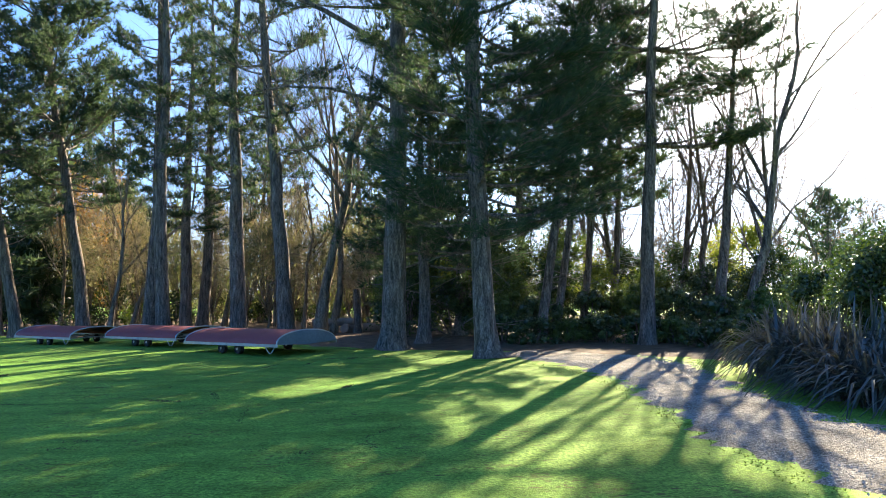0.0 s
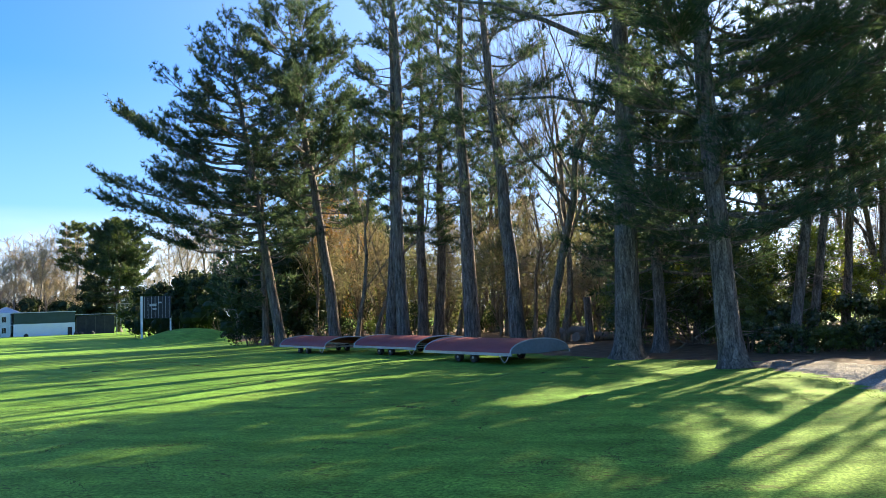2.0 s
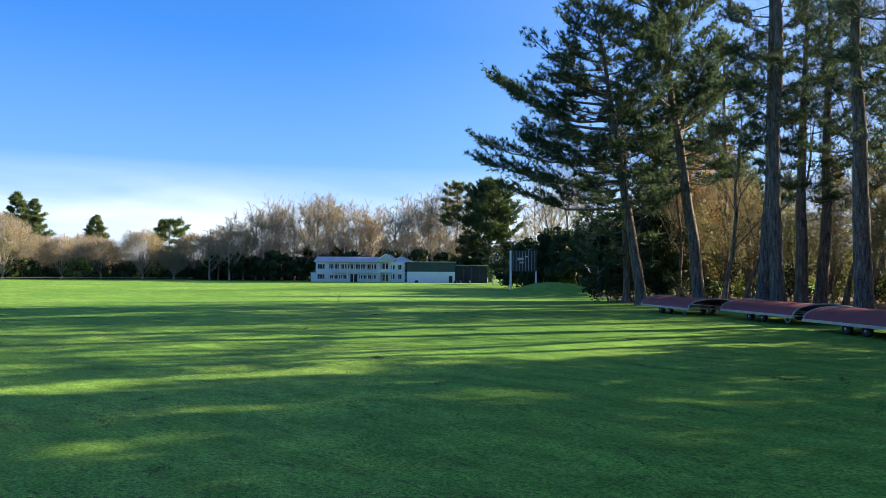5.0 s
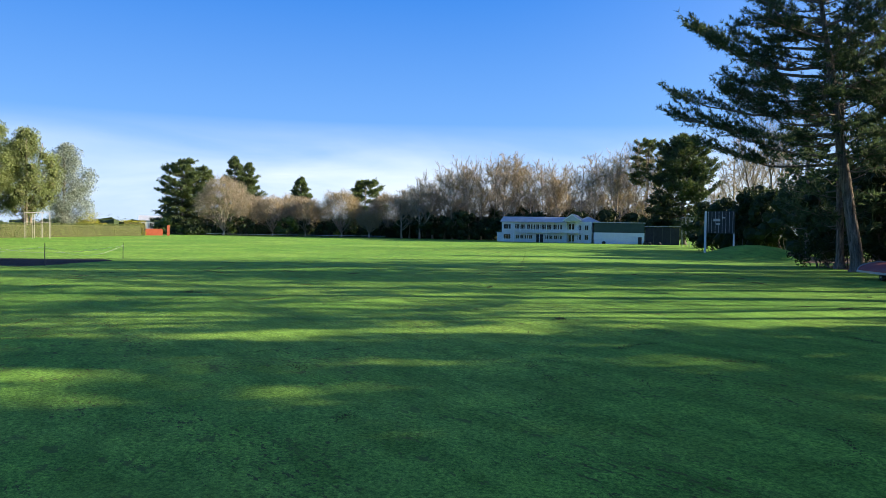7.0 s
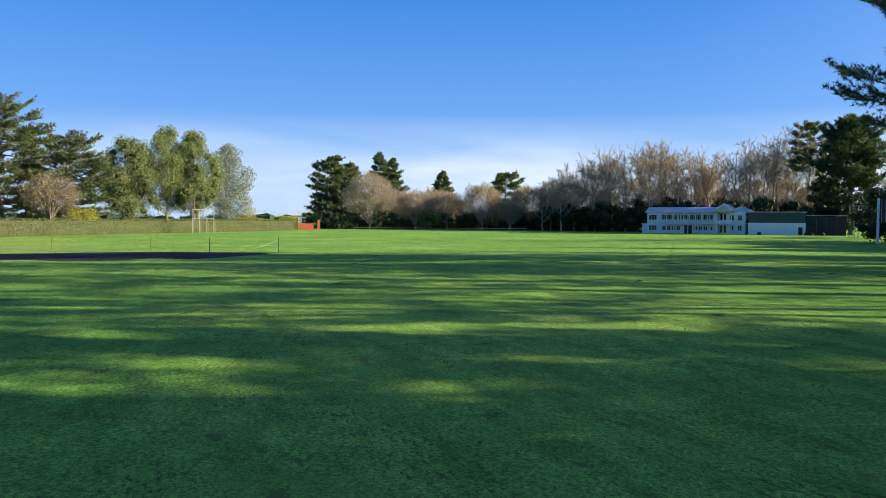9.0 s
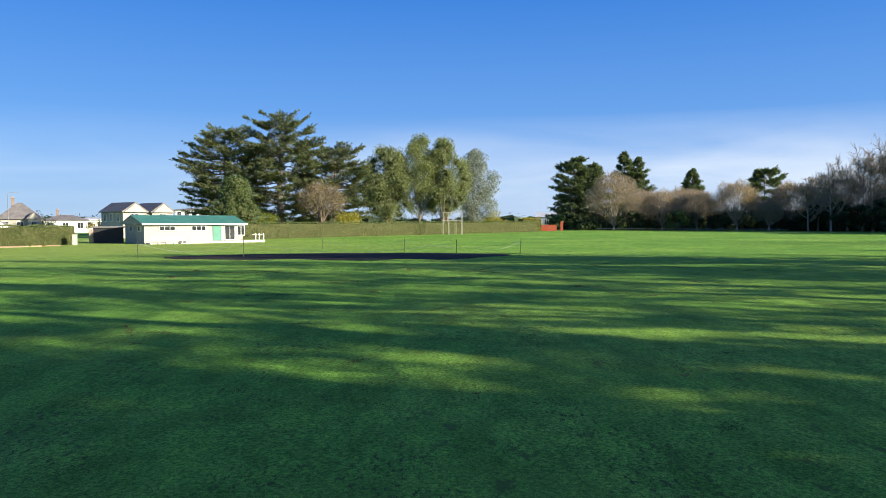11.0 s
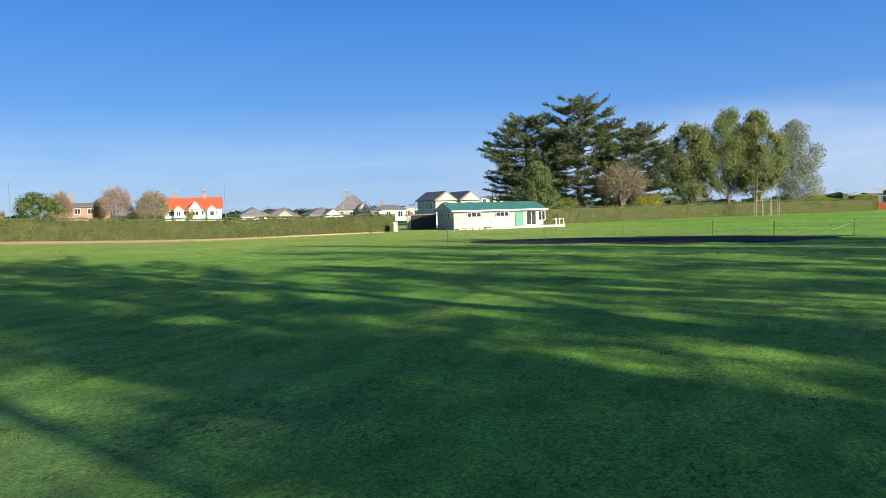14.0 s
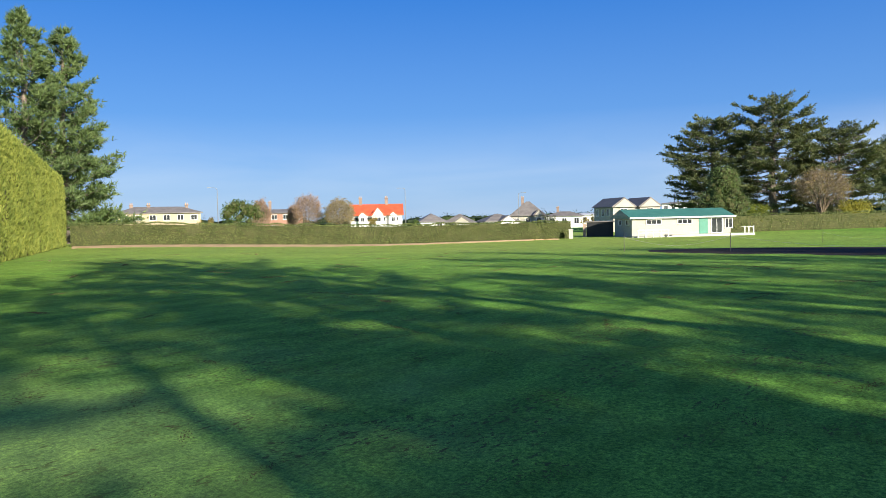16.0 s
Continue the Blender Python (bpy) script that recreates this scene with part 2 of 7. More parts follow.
    base = mix_color(n, l, mix_color(n, l, 1.0, scuff, spread, "MULTIPLY"), base, (0.075, 0.085, 0.035))
    l.new(base, p.inputs["Base Color"])
    p.inputs["Specular IOR Level"].default_value = 0.05
    p.inputs["Specular Tint"].default_value = (0.85, 1.0, 0.4, 1)
    p.inputs["Roughness"].default_value = 0.8
    rough_fine = n.new("ShaderNodeMath")
    rough_fine.operation, rough_fine.inputs[1].default_value = "MULTIPLY", 0.8
    l.new(fine, rough_fine.inputs[0])
    both = n.new("ShaderNodeMath")
    both.operation = "ADD"
    l.new(rough_fine.outputs[0], both.inputs[0])
    l.new(tufts, both.inputs[1])
    bump(n, l, both.outputs[0], p, 0.7, 0.03)
    # the shine of the blades towards a low sun
    shine = n.new("ShaderNodeBsdfGlossy")
    shine.inputs["Color"].default_value, shine.inputs["Roughness"].default_value = (0.62, 0.80, 0.12, 1), 0.70
    mx = n.new("ShaderNodeMixShader")
    mx.inputs[0].default_value = 0.065
    l.new(p.outputs[0], mx.inputs[1])
    l.new(shine.outputs[0], mx.inputs[2])
    l.new(mx.outputs[0], n["Material Output"].inputs["Surface"])
    return m


M = {}
M["grass"] = grass_material("mown_grass")
M["blade"] = foliage("grass_blades", (0.085, 0.185, 0.030), (0.17, 0.275, 0.048), 0.4, 0.5, 0.5)


def gravel_material():
    m, n, l, p = material("gravel")
    big = noise_node(n, l, 0.9, 5.0, 0.6)
    stones = noise_node(n, l, 22.0, 3.0, 0.75)
    grit = noise_node(n, l, 75.0, 2.0, 0.7)
    base = ramp(n, l, big, [(0.30, (0.20, 0.165, 0.125)), (0.50, (0.31, 0.275, 0.225)), (0.70, (0.42, 0.39, 0.34))])
    base = mix_color(n, l, 1.0, base, ramp(n, l, stones, [(0.38, (0.38, 0.36, 0.34)), (0.52, (0.95, 0.95, 0.95)), (0.66, (1.5, 1.5, 1.5))]), "MULTIPLY")
    base = mix_color(n, l, 1.0, base, ramp(n, l, grit, [(0.35, (0.55, 0.55, 0.55)), (0.65, (1.3, 1.3, 1.3))]), "MULTIPLY")
    l.new(base, p.inputs["Base Color"])
    p.inputs["Roughness"].default_value, p.inputs["Specular IOR Level"].default_value = 0.95, 0.1
    bump(n, l, stones, p, 1.0, 0.06)
    return m


M["gravel"] = gravel_material()
M["stone"] = surface("gravel_stones", (0.24, 0.225, 0.20), (0.46, 0.44, 0.40), 9.0, 0.85, 30.0, 0.3)
M["litter"] = surface("leaf_litter", (0.10, 0.064, 0.042), (0.24, 0.158, 0.102), 2.0, 0.9, 30.0, 0.9, depth=0.03)
M["soil"] = surface("bare_soil", (0.020, 0.016, 0.014), (0.042, 0.034, 0.03), 0.5, 0.9, 12.0, 0.8, depth=0.03)
M["crumb"] = surface("soil_crumb", (0.075, 0.075, 0.030), (0.13, 0.12, 0.052), 3.0, 0.95, 20.0, 0.5)
M["drysoil"] = surface("dry_verge", (0.38, 0.26, 0.15), (0.52, 0.37, 0.22), 0.6, 0.9, 9.0, 0.5)
M["bark"] = bark_material("pine_bark", (0.170, 0.145, 0.128), (0.36, 0.318, 0.285))
M["bark_pale"] = bark_material("pale_bark", (0.20, 0.165, 0.125), (0.36, 0.31, 0.24), 5.0)
M["limb_pale"] = bark_material("pale_limbs", (0.32, 0.275, 0.23), (0.52, 0.465, 0.40), 3.0)
M["twig"] = surface("twigs", (0.16, 0.115, 0.085), (0.27, 0.205, 0.155), 1.0, 0.9, 20.0, 0.2)
M["twig_pale"] = surface("pale_twigs", (0.28, 0.22, 0.165), (0.42, 0.34, 0.25), 1.0, 0.9, 20.0, 0.2)
M["needle"] = foliage("pine_needles", (0.034, 0.066, 0.047), (0.105, 0.150, 0.098), 0.42, 0.65, 0.25, 0.12, (1.2, 1.2, 0.8))
M["needle_far"] = foliage("far_pine_needles", (0.062, 0.10, 0.050), (0.15, 0.195, 0.095), 0.3)
M["needle_dark"] = foliage("dark_far_needles", (0.030, 0.055, 0.032), (0.085, 0.118, 0.062), 0.3)
M["needle_sun"] = foliage("green_conifer_needles", (0.075, 0.125, 0.05), (0.18, 0.25, 0.10), 0.3)
M["cypress"] = foliage("green_cypress_sprays", (0.06, 0.105, 0.036), (0.15, 0.205, 0.072), 0.25)
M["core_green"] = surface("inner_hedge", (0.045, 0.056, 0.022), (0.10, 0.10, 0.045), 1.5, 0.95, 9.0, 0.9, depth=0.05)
M["pink_twig"] = foliage("reddish_twigs", (0.27, 0.19, 0.168), (0.42, 0.315, 0.28), 0.25, 0.8)
M["cedar"] = foliage("cedar_needles", (0.075, 0.102, 0.052), (0.19, 0.22, 0.11), 0.28, 0.6, 0.25, 0.2)
M["euc"] = foliage("eucalypt_leaves", (0.12, 0.158, 0.068), (0.255, 0.295, 0.135), 0.32, 0.6, 0.25, 0.15)
M["euc_grey"] = foliage("grey_eucalypt_leaves", (0.13, 0.165, 0.15), (0.32, 0.36, 0.33), 0.2)
M["shrub"] = foliage("shrub_leaves", (0.045, 0.088, 0.024), (0.135, 0.188, 0.048), 0.32, 0.35)
# shrub leaves again, with sunlight put into a brighter, yellower colour
M["shrub_lit"] = foliage("sunlit_shrub_leaves", (0.10, 0.15, 0.028), (0.30, 0.33, 0.07), 0.5, 0.4)
M["laurel"] = foliage("laurel_leaves", (0.026, 0.052, 0.022), (0.090, 0.128, 0.045), 0.24, 0.24, 0.6, 0.6, (1.1, 1.2, 0.5))
M["olive"] = foliage("olive_brush", (0.115, 0.125, 0.078), (0.27, 0.265, 0.17), 0.38, 0.7, 0.25, 0.15, (1.2, 1.15, 0.8))
M["dark_leaf"] = foliage("dark_evergreen_leaves", (0.016, 0.032, 0.015), (0.052, 0.076, 0.030), 0.25, 0.6, 0.25, 0.15)
M["yellow_leaf"] = foliage("yellow_shrub_leaves", (0.22, 0.22, 0.03), (0.42, 0.40, 0.07), 0.35)
M["autumn"] = foliage("autumn_leaves", (0.20, 0.10, 0.035), (0.42, 0.25, 0.10), 0.4)
M["ochre"] = foliage("ochre_leaves", (0.17, 0.13, 0.04), (0.34, 0.27, 0.08), 0.35)
M["tan_twig"] = foliage("fine_tan_twigs", (0.245, 0.202, 0.176), (0.41, 0.352, 0.31), 0.28, 0.8)
M["twig_fine"] = foliage("fine_brown_twigs", (0.17, 0.14, 0.11), (0.28, 0.235, 0.19), 0.25, 0.8)
M["hedge"] = foliage("hedge_leaves", (0.078, 0.115, 0.042), (0.215, 0.25, 0.098), 0.25, 0.6, 0.6, 0.2)
M["hedge_tall"] = foliage("tall_hedge_sprays", (0.15, 0.205, 0.045), (0.34, 0.37, 0.095), 0.35, 0.6, 0.5, 0.2)
M["flax"] = foliage("flax_blades", (0.040, 0.043, 0.040), (0.165, 0.162, 0.150), 0.10, 0.28, 0.25, 0.6, (0.95, 0.95, 0.8))
# inner hedge branches, coloured near black for the shade between the leaves
M["core"] = surface("shaded_inner_branches", (0.022, 0.026, 0.014), (0.04, 0.042, 0.024), 2.0, 0.95, 9.0, 0.8, depth=0.05)
M["core_pale"] = surface("inner_sprays", (0.10, 0.10, 0.03), (0.19, 0.17, 0.06), 1.2, 0.95, 7.0, 0.9, depth=0.08, stretch=(1, 1, 0.4))
M["tarp"] = surface("red_tarpaulin", (0.27, 0.040, 0.040), (0.37, 0.065, 0.06), 0.8, 0.62, 14.0, 0.15)
M["tarp_end"] = surface("grey_end_sheet", (0.13, 0.16, 0.18), (0.20, 0.235, 0.26), 0.8, 0.5, 14.0, 0.15)
M["metal"] = surface("galvanised_steel", (0.42, 0.43, 0.44), (0.58, 0.59, 0.60), 3.0, 0.45, 30.0, 0.1, 0.6)
M["lamp_grey"] = surface("lamp_post_grey", (0.15, 0.16, 0.17), (0.22, 0.23, 0.24), 1.0, 0.5, 20.0, 0.1)
M["rubber"] = surface("black_rubber", (0.015, 0.015, 0.016), (0.035, 0.034, 0.033), 5.0, 0.8, 40.0, 0.3)
M["white"] = surface("white_weatherboard", (0.78, 0.79, 0.80), (0.87, 0.88, 0.88), 0.7, 0.6, 8.0, 0.1)
M["cream"] = surface("cream_weatherboard", (0.36, 0.34, 0.285), (0.43, 0.41, 0.35), 0.7, 0.6, 8.0, 0.1)
M["beige"] = surface("beige_plaster", (0.42, 0.335, 0.22), (0.50, 0.41, 0.285), 0.7, 0.7, 8.0, 0.1)
M["greenroof"] = surface("green_roof_sheet", (0.045, 0.16, 0.115), (0.07, 0.21, 0.155), 0.6, 0.4, 10.0, 0.1)
M["greyroof"] = surface("grey_roof_tiles", (0.125, 0.115, 0.112), (0.21, 0.195, 0.19), 0.9, 0.7, 6.0, 0.4)
M["paleroof"] = surface("pale_grey_roof_sheet", (0.42, 0.44, 0.47), (0.55, 0.57, 0.60), 0.6, 0.45, 6.0, 0.2)
M["redroof"] = surface("red_roof_tiles", (0.52, 0.075, 0.03), (0.66, 0.12, 0.05), 0.8, 0.6, 6.0, 0.3)
M["brick"] = surface("brown_brick", (0.34, 0.24, 0.18), (0.45, 0.34, 0.27), 0.9, 0.85, 9.0, 0.3)
M["redbrick"] = surface("red_brick_wall", (0.26, 0.135, 0.095), (0.36, 0.20, 0.15), 0.9, 0.85, 9.0, 0.3)
M["stack"] = surface("smoked_chimney_brick", (0.19, 0.14, 0.115), (0.27, 0.205, 0.17), 0.9, 0.85, 9.0, 0.3)
M["goal"] = surface("weathered_cream_steel", (0.36, 0.33, 0.29), (0.47, 0.44, 0.39), 0.9, 0.6, 20.0, 0.1)
M["orange"] = surface("orange_red_board", (0.55, 0.10, 0.045), (0.66, 0.15, 0.07), 0.8, 0.6, 9.0, 0.1)
M["darkgreen"] = surface("dark_green_sheet", (0.018, 0.045, 0.038), (0.035, 0.07, 0.06), 0.6, 0.6, 9.0, 0.2)
M["black"] = surface("black_panel", (0.010, 0.011, 0.014), (0.022, 0.023, 0.027), 0.8, 0.55, 9.0, 0.1)
M["net"] = surface("black_netting", (0.012, 0.013, 0.016), (0.03, 0.032, 0.036), 1.5, 0.8, 20.0, 0.4)
M["greendoor"] = surface("green_door_paint", (0.03, 0.19, 0.13), (0.045, 0.24, 0.17), 1.0, 0.5, 20.0, 0.1)
M["concrete"] = surface("concrete", (0.42, 0.40, 0.36), (0.56, 0.54, 0.49), 1.5, 0.85, 20.0, 0.4)
M["wood"] = surface("weathered_wood", (0.17, 0.13, 0.10), (0.30, 0.24, 0.185), 2.0, 0.85, 25.0, 0.4, stretch=(1, 1, 0.2))
M["pole"] = surface("dark_pole", (0.05, 0.05, 0.045), (0.09, 0.085, 0.075), 3.0, 0.7, 20.0, 0.2)
M["rope"] = surface("white_rope", (0.55, 0.54, 0.5), (0.7, 0.69, 0.66), 3.0, 0.9, 40.0, 0.3)
m_, n_, l_, p_ = material("window_glass")
p_.inputs["Base Color"].default_value = (0.02, 0.025, 0.03, 1)
p_.inputs["Roughness"].default_value = 0.06
p_.inputs["IOR"].default_value = 1.52
l_.new(ramp(n_, l_, noise_node(n_, l_, 0.8), [(0.3, (0.012, 0.015, 0.02)), (0.7, (0.05, 0.055, 0.06))]), p_.inputs["Base Color"])
M["glass"] = m_

# ---------------------------------------------------------------- geometry helpers
class Geo:
    """Collects vertices and faces; builds one mesh."""

    def __init__(self):
        self.v, self.f, self.n = [], [], 0

    def add(self, verts, faces):
        verts = np.asarray(verts, float).reshape(-1, 3)
        self.v.append(verts)
        self.f.append(np.asarray(faces, int) + self.n)
        self.n += len(verts)

    def tube(self, pts, radii, k=6, cap=False):
        pts, radii = np.asarray(pts, float), np.asarray(radii, float)
        tan = np.gradient(pts, axis=0)
        tan /= np.linalg.norm(tan, axis=1)[:, None] + 1e-9
        ref = np.array([0, 0, 1.0]) if abs(tan[0][2]) < 0.8 else np.array([1.0, 0, 0])
        u = np.cross(tan, ref)
        u /= np.linalg.norm(u, axis=1)[:, None] + 1e-9
        w = np.cross(tan, u)
        a = np.arange(k) * 2 * np.pi / k
        ring = pts[:, None, :] + radii[:, None, None] * (np.cos(a)[None, :, None] * u[:, None, :] + np.sin(a)[None, :, None] * w[:, None, :])
        i, j = np.arange(len(pts) - 1)[:, None] * k, np.arange(k)[None, :]
        j2 = (j + 1) % k
        quads = np.stack([i + j, i + j2, i + k + j2, i + k + j], -1).reshape(-1, 4)
        self.add(ring.reshape(-1, 3), quads)
        if cap:
            m = len(pts) * k
            for first, c in ((0, pts[0]), (m - k, pts[-1])):
                loop = np.arange(k)
                self.add(np.vstack([ring.reshape(-1, 3)[first:first + k], c]), np.stack([loop, (loop + 1) % k, np.full(k, k)], -1))

    def sticks(self, a, b, ra, rb, k=3):
        """Many straight tapered twigs at once."""
        a, b = np.asarray(a, float).reshape(-1, 3), np.asarray(b, float).reshape(-1, 3)
        d = b - a
        d /= np.linalg.norm(d, axis=1)[:, None] + 1e-9
        ref = np.where(np.abs(d[:, 2:3]) < 0.9, np.array([[0, 0, 1.0]]), np.array([[1.0, 0, 0]]))
        u = np.cross(d, ref)
        u /= np.linalg.norm(u, axis=1)[:, None] + 1e-9
        w = np.cross(d, u)
        ang = np.arange(k) * 2 * np.pi / k
        off = np.cos(ang)[None, :, None] * u[:, None] + np.sin(ang)[None, :, None] * w[:, None]
        ra, rb = np.broadcast_to(ra, len(a))[:, None, None], np.broadcast_to(rb, len(a))[:, None, None]
        verts = np.concatenate([a[:, None] + ra * off, b[:, None] + rb * off], 1)
        j = np.arange(k)
        q = np.stack([j, (j + 1) % k, k + (j + 1) % k, k + j], -1)
        self.add(verts.reshape(-1, 3), (np.arange(len(a))[:, None, None] * 2 * k + q[None]).reshape(-1, 4))

    def needles(self, rng, c, d, length, width, m, spread=0.75):
        """Tufts: m thin triangles fanning out of each centre c about the way d."""
        n = len(c)
        w = d[:, None, :] + spread * rng.normal(size=(n, m, 3))
        w /= np.linalg.norm(w, axis=2)[..., None] + 1e-9
        side = np.cross(w, rng.normal(size=(n, m, 3)))
        side /= np.linalg.norm(side, axis=2)[..., None] + 1e-9
        ln = (length * rng.uniform(0.7, 1.2, size=(n, m)))[..., None]
        root = c[:, None, :] + w * ln * 0.05
        v = np.stack([root - side * width * 0.5, root + side * width * 0.5, root + w * ln], 2)
        self.add(v.reshape(-1, 3), np.arange(n * m * 3).reshape(-1, 3))

    def leaves(self, rng, c, size, flat=0.0, hang=0.0, near=False):
        """A pointed leaf at each centre: a lozenge close by, a single triangle further off."""
        n = len(c)
        a = rng.normal(size=(n, 3))
        a[:, 2] = a[:, 2] * (1 - flat) - hang
        a /= np.linalg.norm(a, axis=1)[:, None] + 1e-9
        b = np.cross(a, rng.normal(size=(n, 3)))
        b /= np.linalg.norm(b, axis=1)[:, None] + 1e-9
        s = (size * rng.uniform(0.6, 1.3, n))[:, None]
        if not near:
            v = np.stack([c - a * s * 0.45 - b * s * 0.25, c - a * s * 0.45 + b * s * 0.25, c + a * s * 0.65], 1)
            self.add(v.reshape(-1, 3), np.arange(n * 3).reshape(-1, 3))
            return
        v = np.stack([c - a * s * 0.5, c + b * s * 0.28, c + a * s * 0.5, c - b * s * 0.28], 1)
        self.add(v.reshape(-1, 3), np.arange(n * 4).reshape(-1, 4))

    def blobs(self, rng, lobes, scale):
        """Lumpy inner masses, one in each ellipsoid, that close a crown to the light."""
        lat, lon = np.radians([-90, -45, 0, 45, 90]), np.arange(7) * 2 * np.pi / 7
        unit = np.stack([np.cos(lat)[:, None] * np.cos(lon), np.cos(lat)[:, None] * np.sin(lon), np.sin(lat)[:, None] + 0 * lon], -1)
        i, j = np.arange(4)[:, None] * 7, np.arange(7)[None]
        q = np.stack([i + j, i + (j + 1) % 7, i + 7 + (j + 1) % 7, i + 7 + j], -1).reshape(-1, 4)
        for lo in lobes:
            u = unit * (1 + 0.16 * rng.normal(size=(5, 7, 1)))
            self.add(np.array(lo[:3]) + u.reshape(-1, 3) * np.array(lo[3:]) * scale, q)

    def slivers(self, a, b, width, rng):
        """Fine far twigs, each a thin pointed blade from a to b."""
        d = b - a
        side = np.cross(d, rng.normal(size=d.shape))
        side *= width / (np.linalg.norm(side, axis=1)[:, None] + 1e-9)
        v = np.stack([a - side, a + side, b], 1)
        self.add(v.reshape(-1, 3), np.arange(len(a) * 3).reshape(-1, 3))

    def box(self, x, y, z, sx, sy, sz, turn=0.0):
        """A box with its base centre at x, y, z."""
        c, s = math.cos(radians(turn)), math.sin(radians(turn))
        v = [(x + i * sx / 2 * c - j * sy / 2 * s, y + i * sx / 2 * s + j * sy / 2 * c, z + k * sz)
             for k in (0, 1) for i, j in ((-1, -1), (1, -1), (1, 1), (-1, 1))]
        self.add(v, [(0, 3, 2, 1), (4, 5, 6, 7), (0, 1, 5, 4), (1, 2, 6, 5), (2, 3, 7, 6), (3, 0, 4, 7)])

    def ring(self, w, h, t, depth, put):
        """A rectangular frame w by h with members t wide: one closed shape, set in place by put(across, up, out)."""
        o = [(-w / 2, 0), (w / 2, 0), (w / 2, h), (-w / 2, h)]
        i = [(-w / 2 + t, t), (w / 2 - t, t), (w / 2 - t, h - t), (-w / 2 + t, h - t)]
        v = [put(a, b, d) for d in (0.0, depth) for a, b in o + i]
        f = []
        for k in range(4):
            n = (k + 1) % 4
            f += [(k, n, 4 + n, 4 + k), (8 + k, 12 + k, 12 + n, 8 + n), (k, 8 + k, 8 + n, n), (4 + k, 4 + n, 12 + n, 12 + k)]
        self.add(v, f)

    def prism(self, outline, axis, lo, hi):
        """An outline of (across, up) pairs drawn out along an axis, 'x' or 'y', from lo to hi."""
        n = len(outline)
        put = (lambda a, z, t: (t, a, z)) if axis == "x" else (lambda a, z, t: (a, t, z))
        v = [put(a, z, t) for t in (lo, hi) for a, z in outline]
        self.add(v, [(i, (i + 1) % n, n + (i + 1) % n, n + i) for i in range(n)])
        mid = [(sum(a for a, _ in outline) / n, sum(z for _, z in outline) / n)]
        for base, t in ((0, lo), (n, hi)):
            self.add(v[base:base + n] + [put(*mid[0], t)], [(i, (i + 1) % n, n) for i in range(n)])

    def mesh(self, name, mat=None, smooth=False):
        me = bpy.data.meshes.new(name)
        v = np.concatenate(self.v)
        loops = np.concatenate([f.reshape(-1) for f in self.f])
        sizes = np.concatenate([np.full(len(f), f.shape[1]) for f in self.f])
        starts = np.concatenate([[0], np.cumsum(sizes)[:-1]])
        me.vertices.add(len(v))
        me.vertices.foreach_set("co", v.astype(np.float32).reshape(-1))
        me.loops.add(len(loops))
        me.loops.foreach_set("vertex_index", loops.astype(np.int32))
        me.polygons.add(len(sizes))
        me.polygons.foreach_set("loop_start", starts.astype(np.int32))
        me.polygons.foreach_set("use_smooth", np.full(len(sizes), bool(smooth)))
        me.update(calc_edges=True)
        if mat:
            me.materials.append(mat)
        return me


def joined(name, pairs, parent, label=""):
    """One part out of several geometries, each with its own material."""
    g = Geo()
    index = []
    for k, (geo, _) in enumerate(pairs):
        for v in geo.v:
            g.v.append(v)
        for f in geo.f:
            g.f.append(f + g.n)
            index.append(np.full(len(f), k))
        g.n += geo.n
    me = g.mesh(name)
    for _, mat in pairs:
        me.materials.append(mat)
    index = np.concatenate(index).astype(np.int32)
    if len(index) == len(me.polygons):
        me.polygons.foreach_set("material_index", index)
    ob = new(name, me)
    ob.parent = parent
    if label:
        ob["label"] = label
    return ob


def part(name, geo, mat, parent, label="", smooth=False):
    ob = new(name, geo.mesh(name, mat, smooth))
    ob.parent = parent
    if label:
        ob["label"] = label
    return ob


def thing(name, x, y, z, turn=0.0, label="", category="", group="", kind=""):
    ob = new(name)
    ob.matrix_world = pose(x, y, z, 0, 0, turn)
    return tagged(ob, label, category, group, kind)


def single(name, geo, mat, label, category, group="", kind="", smooth=False):
    return tagged(new(name, geo.mesh(name, mat, smooth)), label, category, group, kind)


def at(az, d):
    """The place at a bearing (degrees clockwise from +y) and a distance from where the camera stands."""
    return d * math.sin(radians(az)), d * math.cos(radians(az))


def smooth_step(a, b, v):
    t = np.clip((v - a) / (b - a), 0, 1)
    return t * t * (3 - 2 * t)


MOUND = (*at(-36.6, 100.0),)


def ground_z(x, y):
    """The lie of the land: level by the camera, a metre lower across the field, with a low mound."""
    x, y = np.asarray(x, float), np.asarray(y, float)
    r, az = np.hypot(x, y), np.degrees(np.arctan2(x, y))
    w = smooth_step(-150, -125, az) * (1 - smooth_step(-40, -15, az))
    z = -1.0 * smooth_step(25, 100, r) * w
    ux, uy = math.cos(radians(36.6)), math.sin(radians(36.6))
    du, dv = (x - MOUND[0]) * ux + (y - MOUND[1]) * uy, -(x - MOUND[0]) * uy + (y - MOUND[1]) * ux
    return z + 1.75 * np.exp(-((du / 5.6) ** 2 + (dv / 5.0) ** 2) ** 1.3)


def gz(x, y):
    return float(ground_z(x, y))


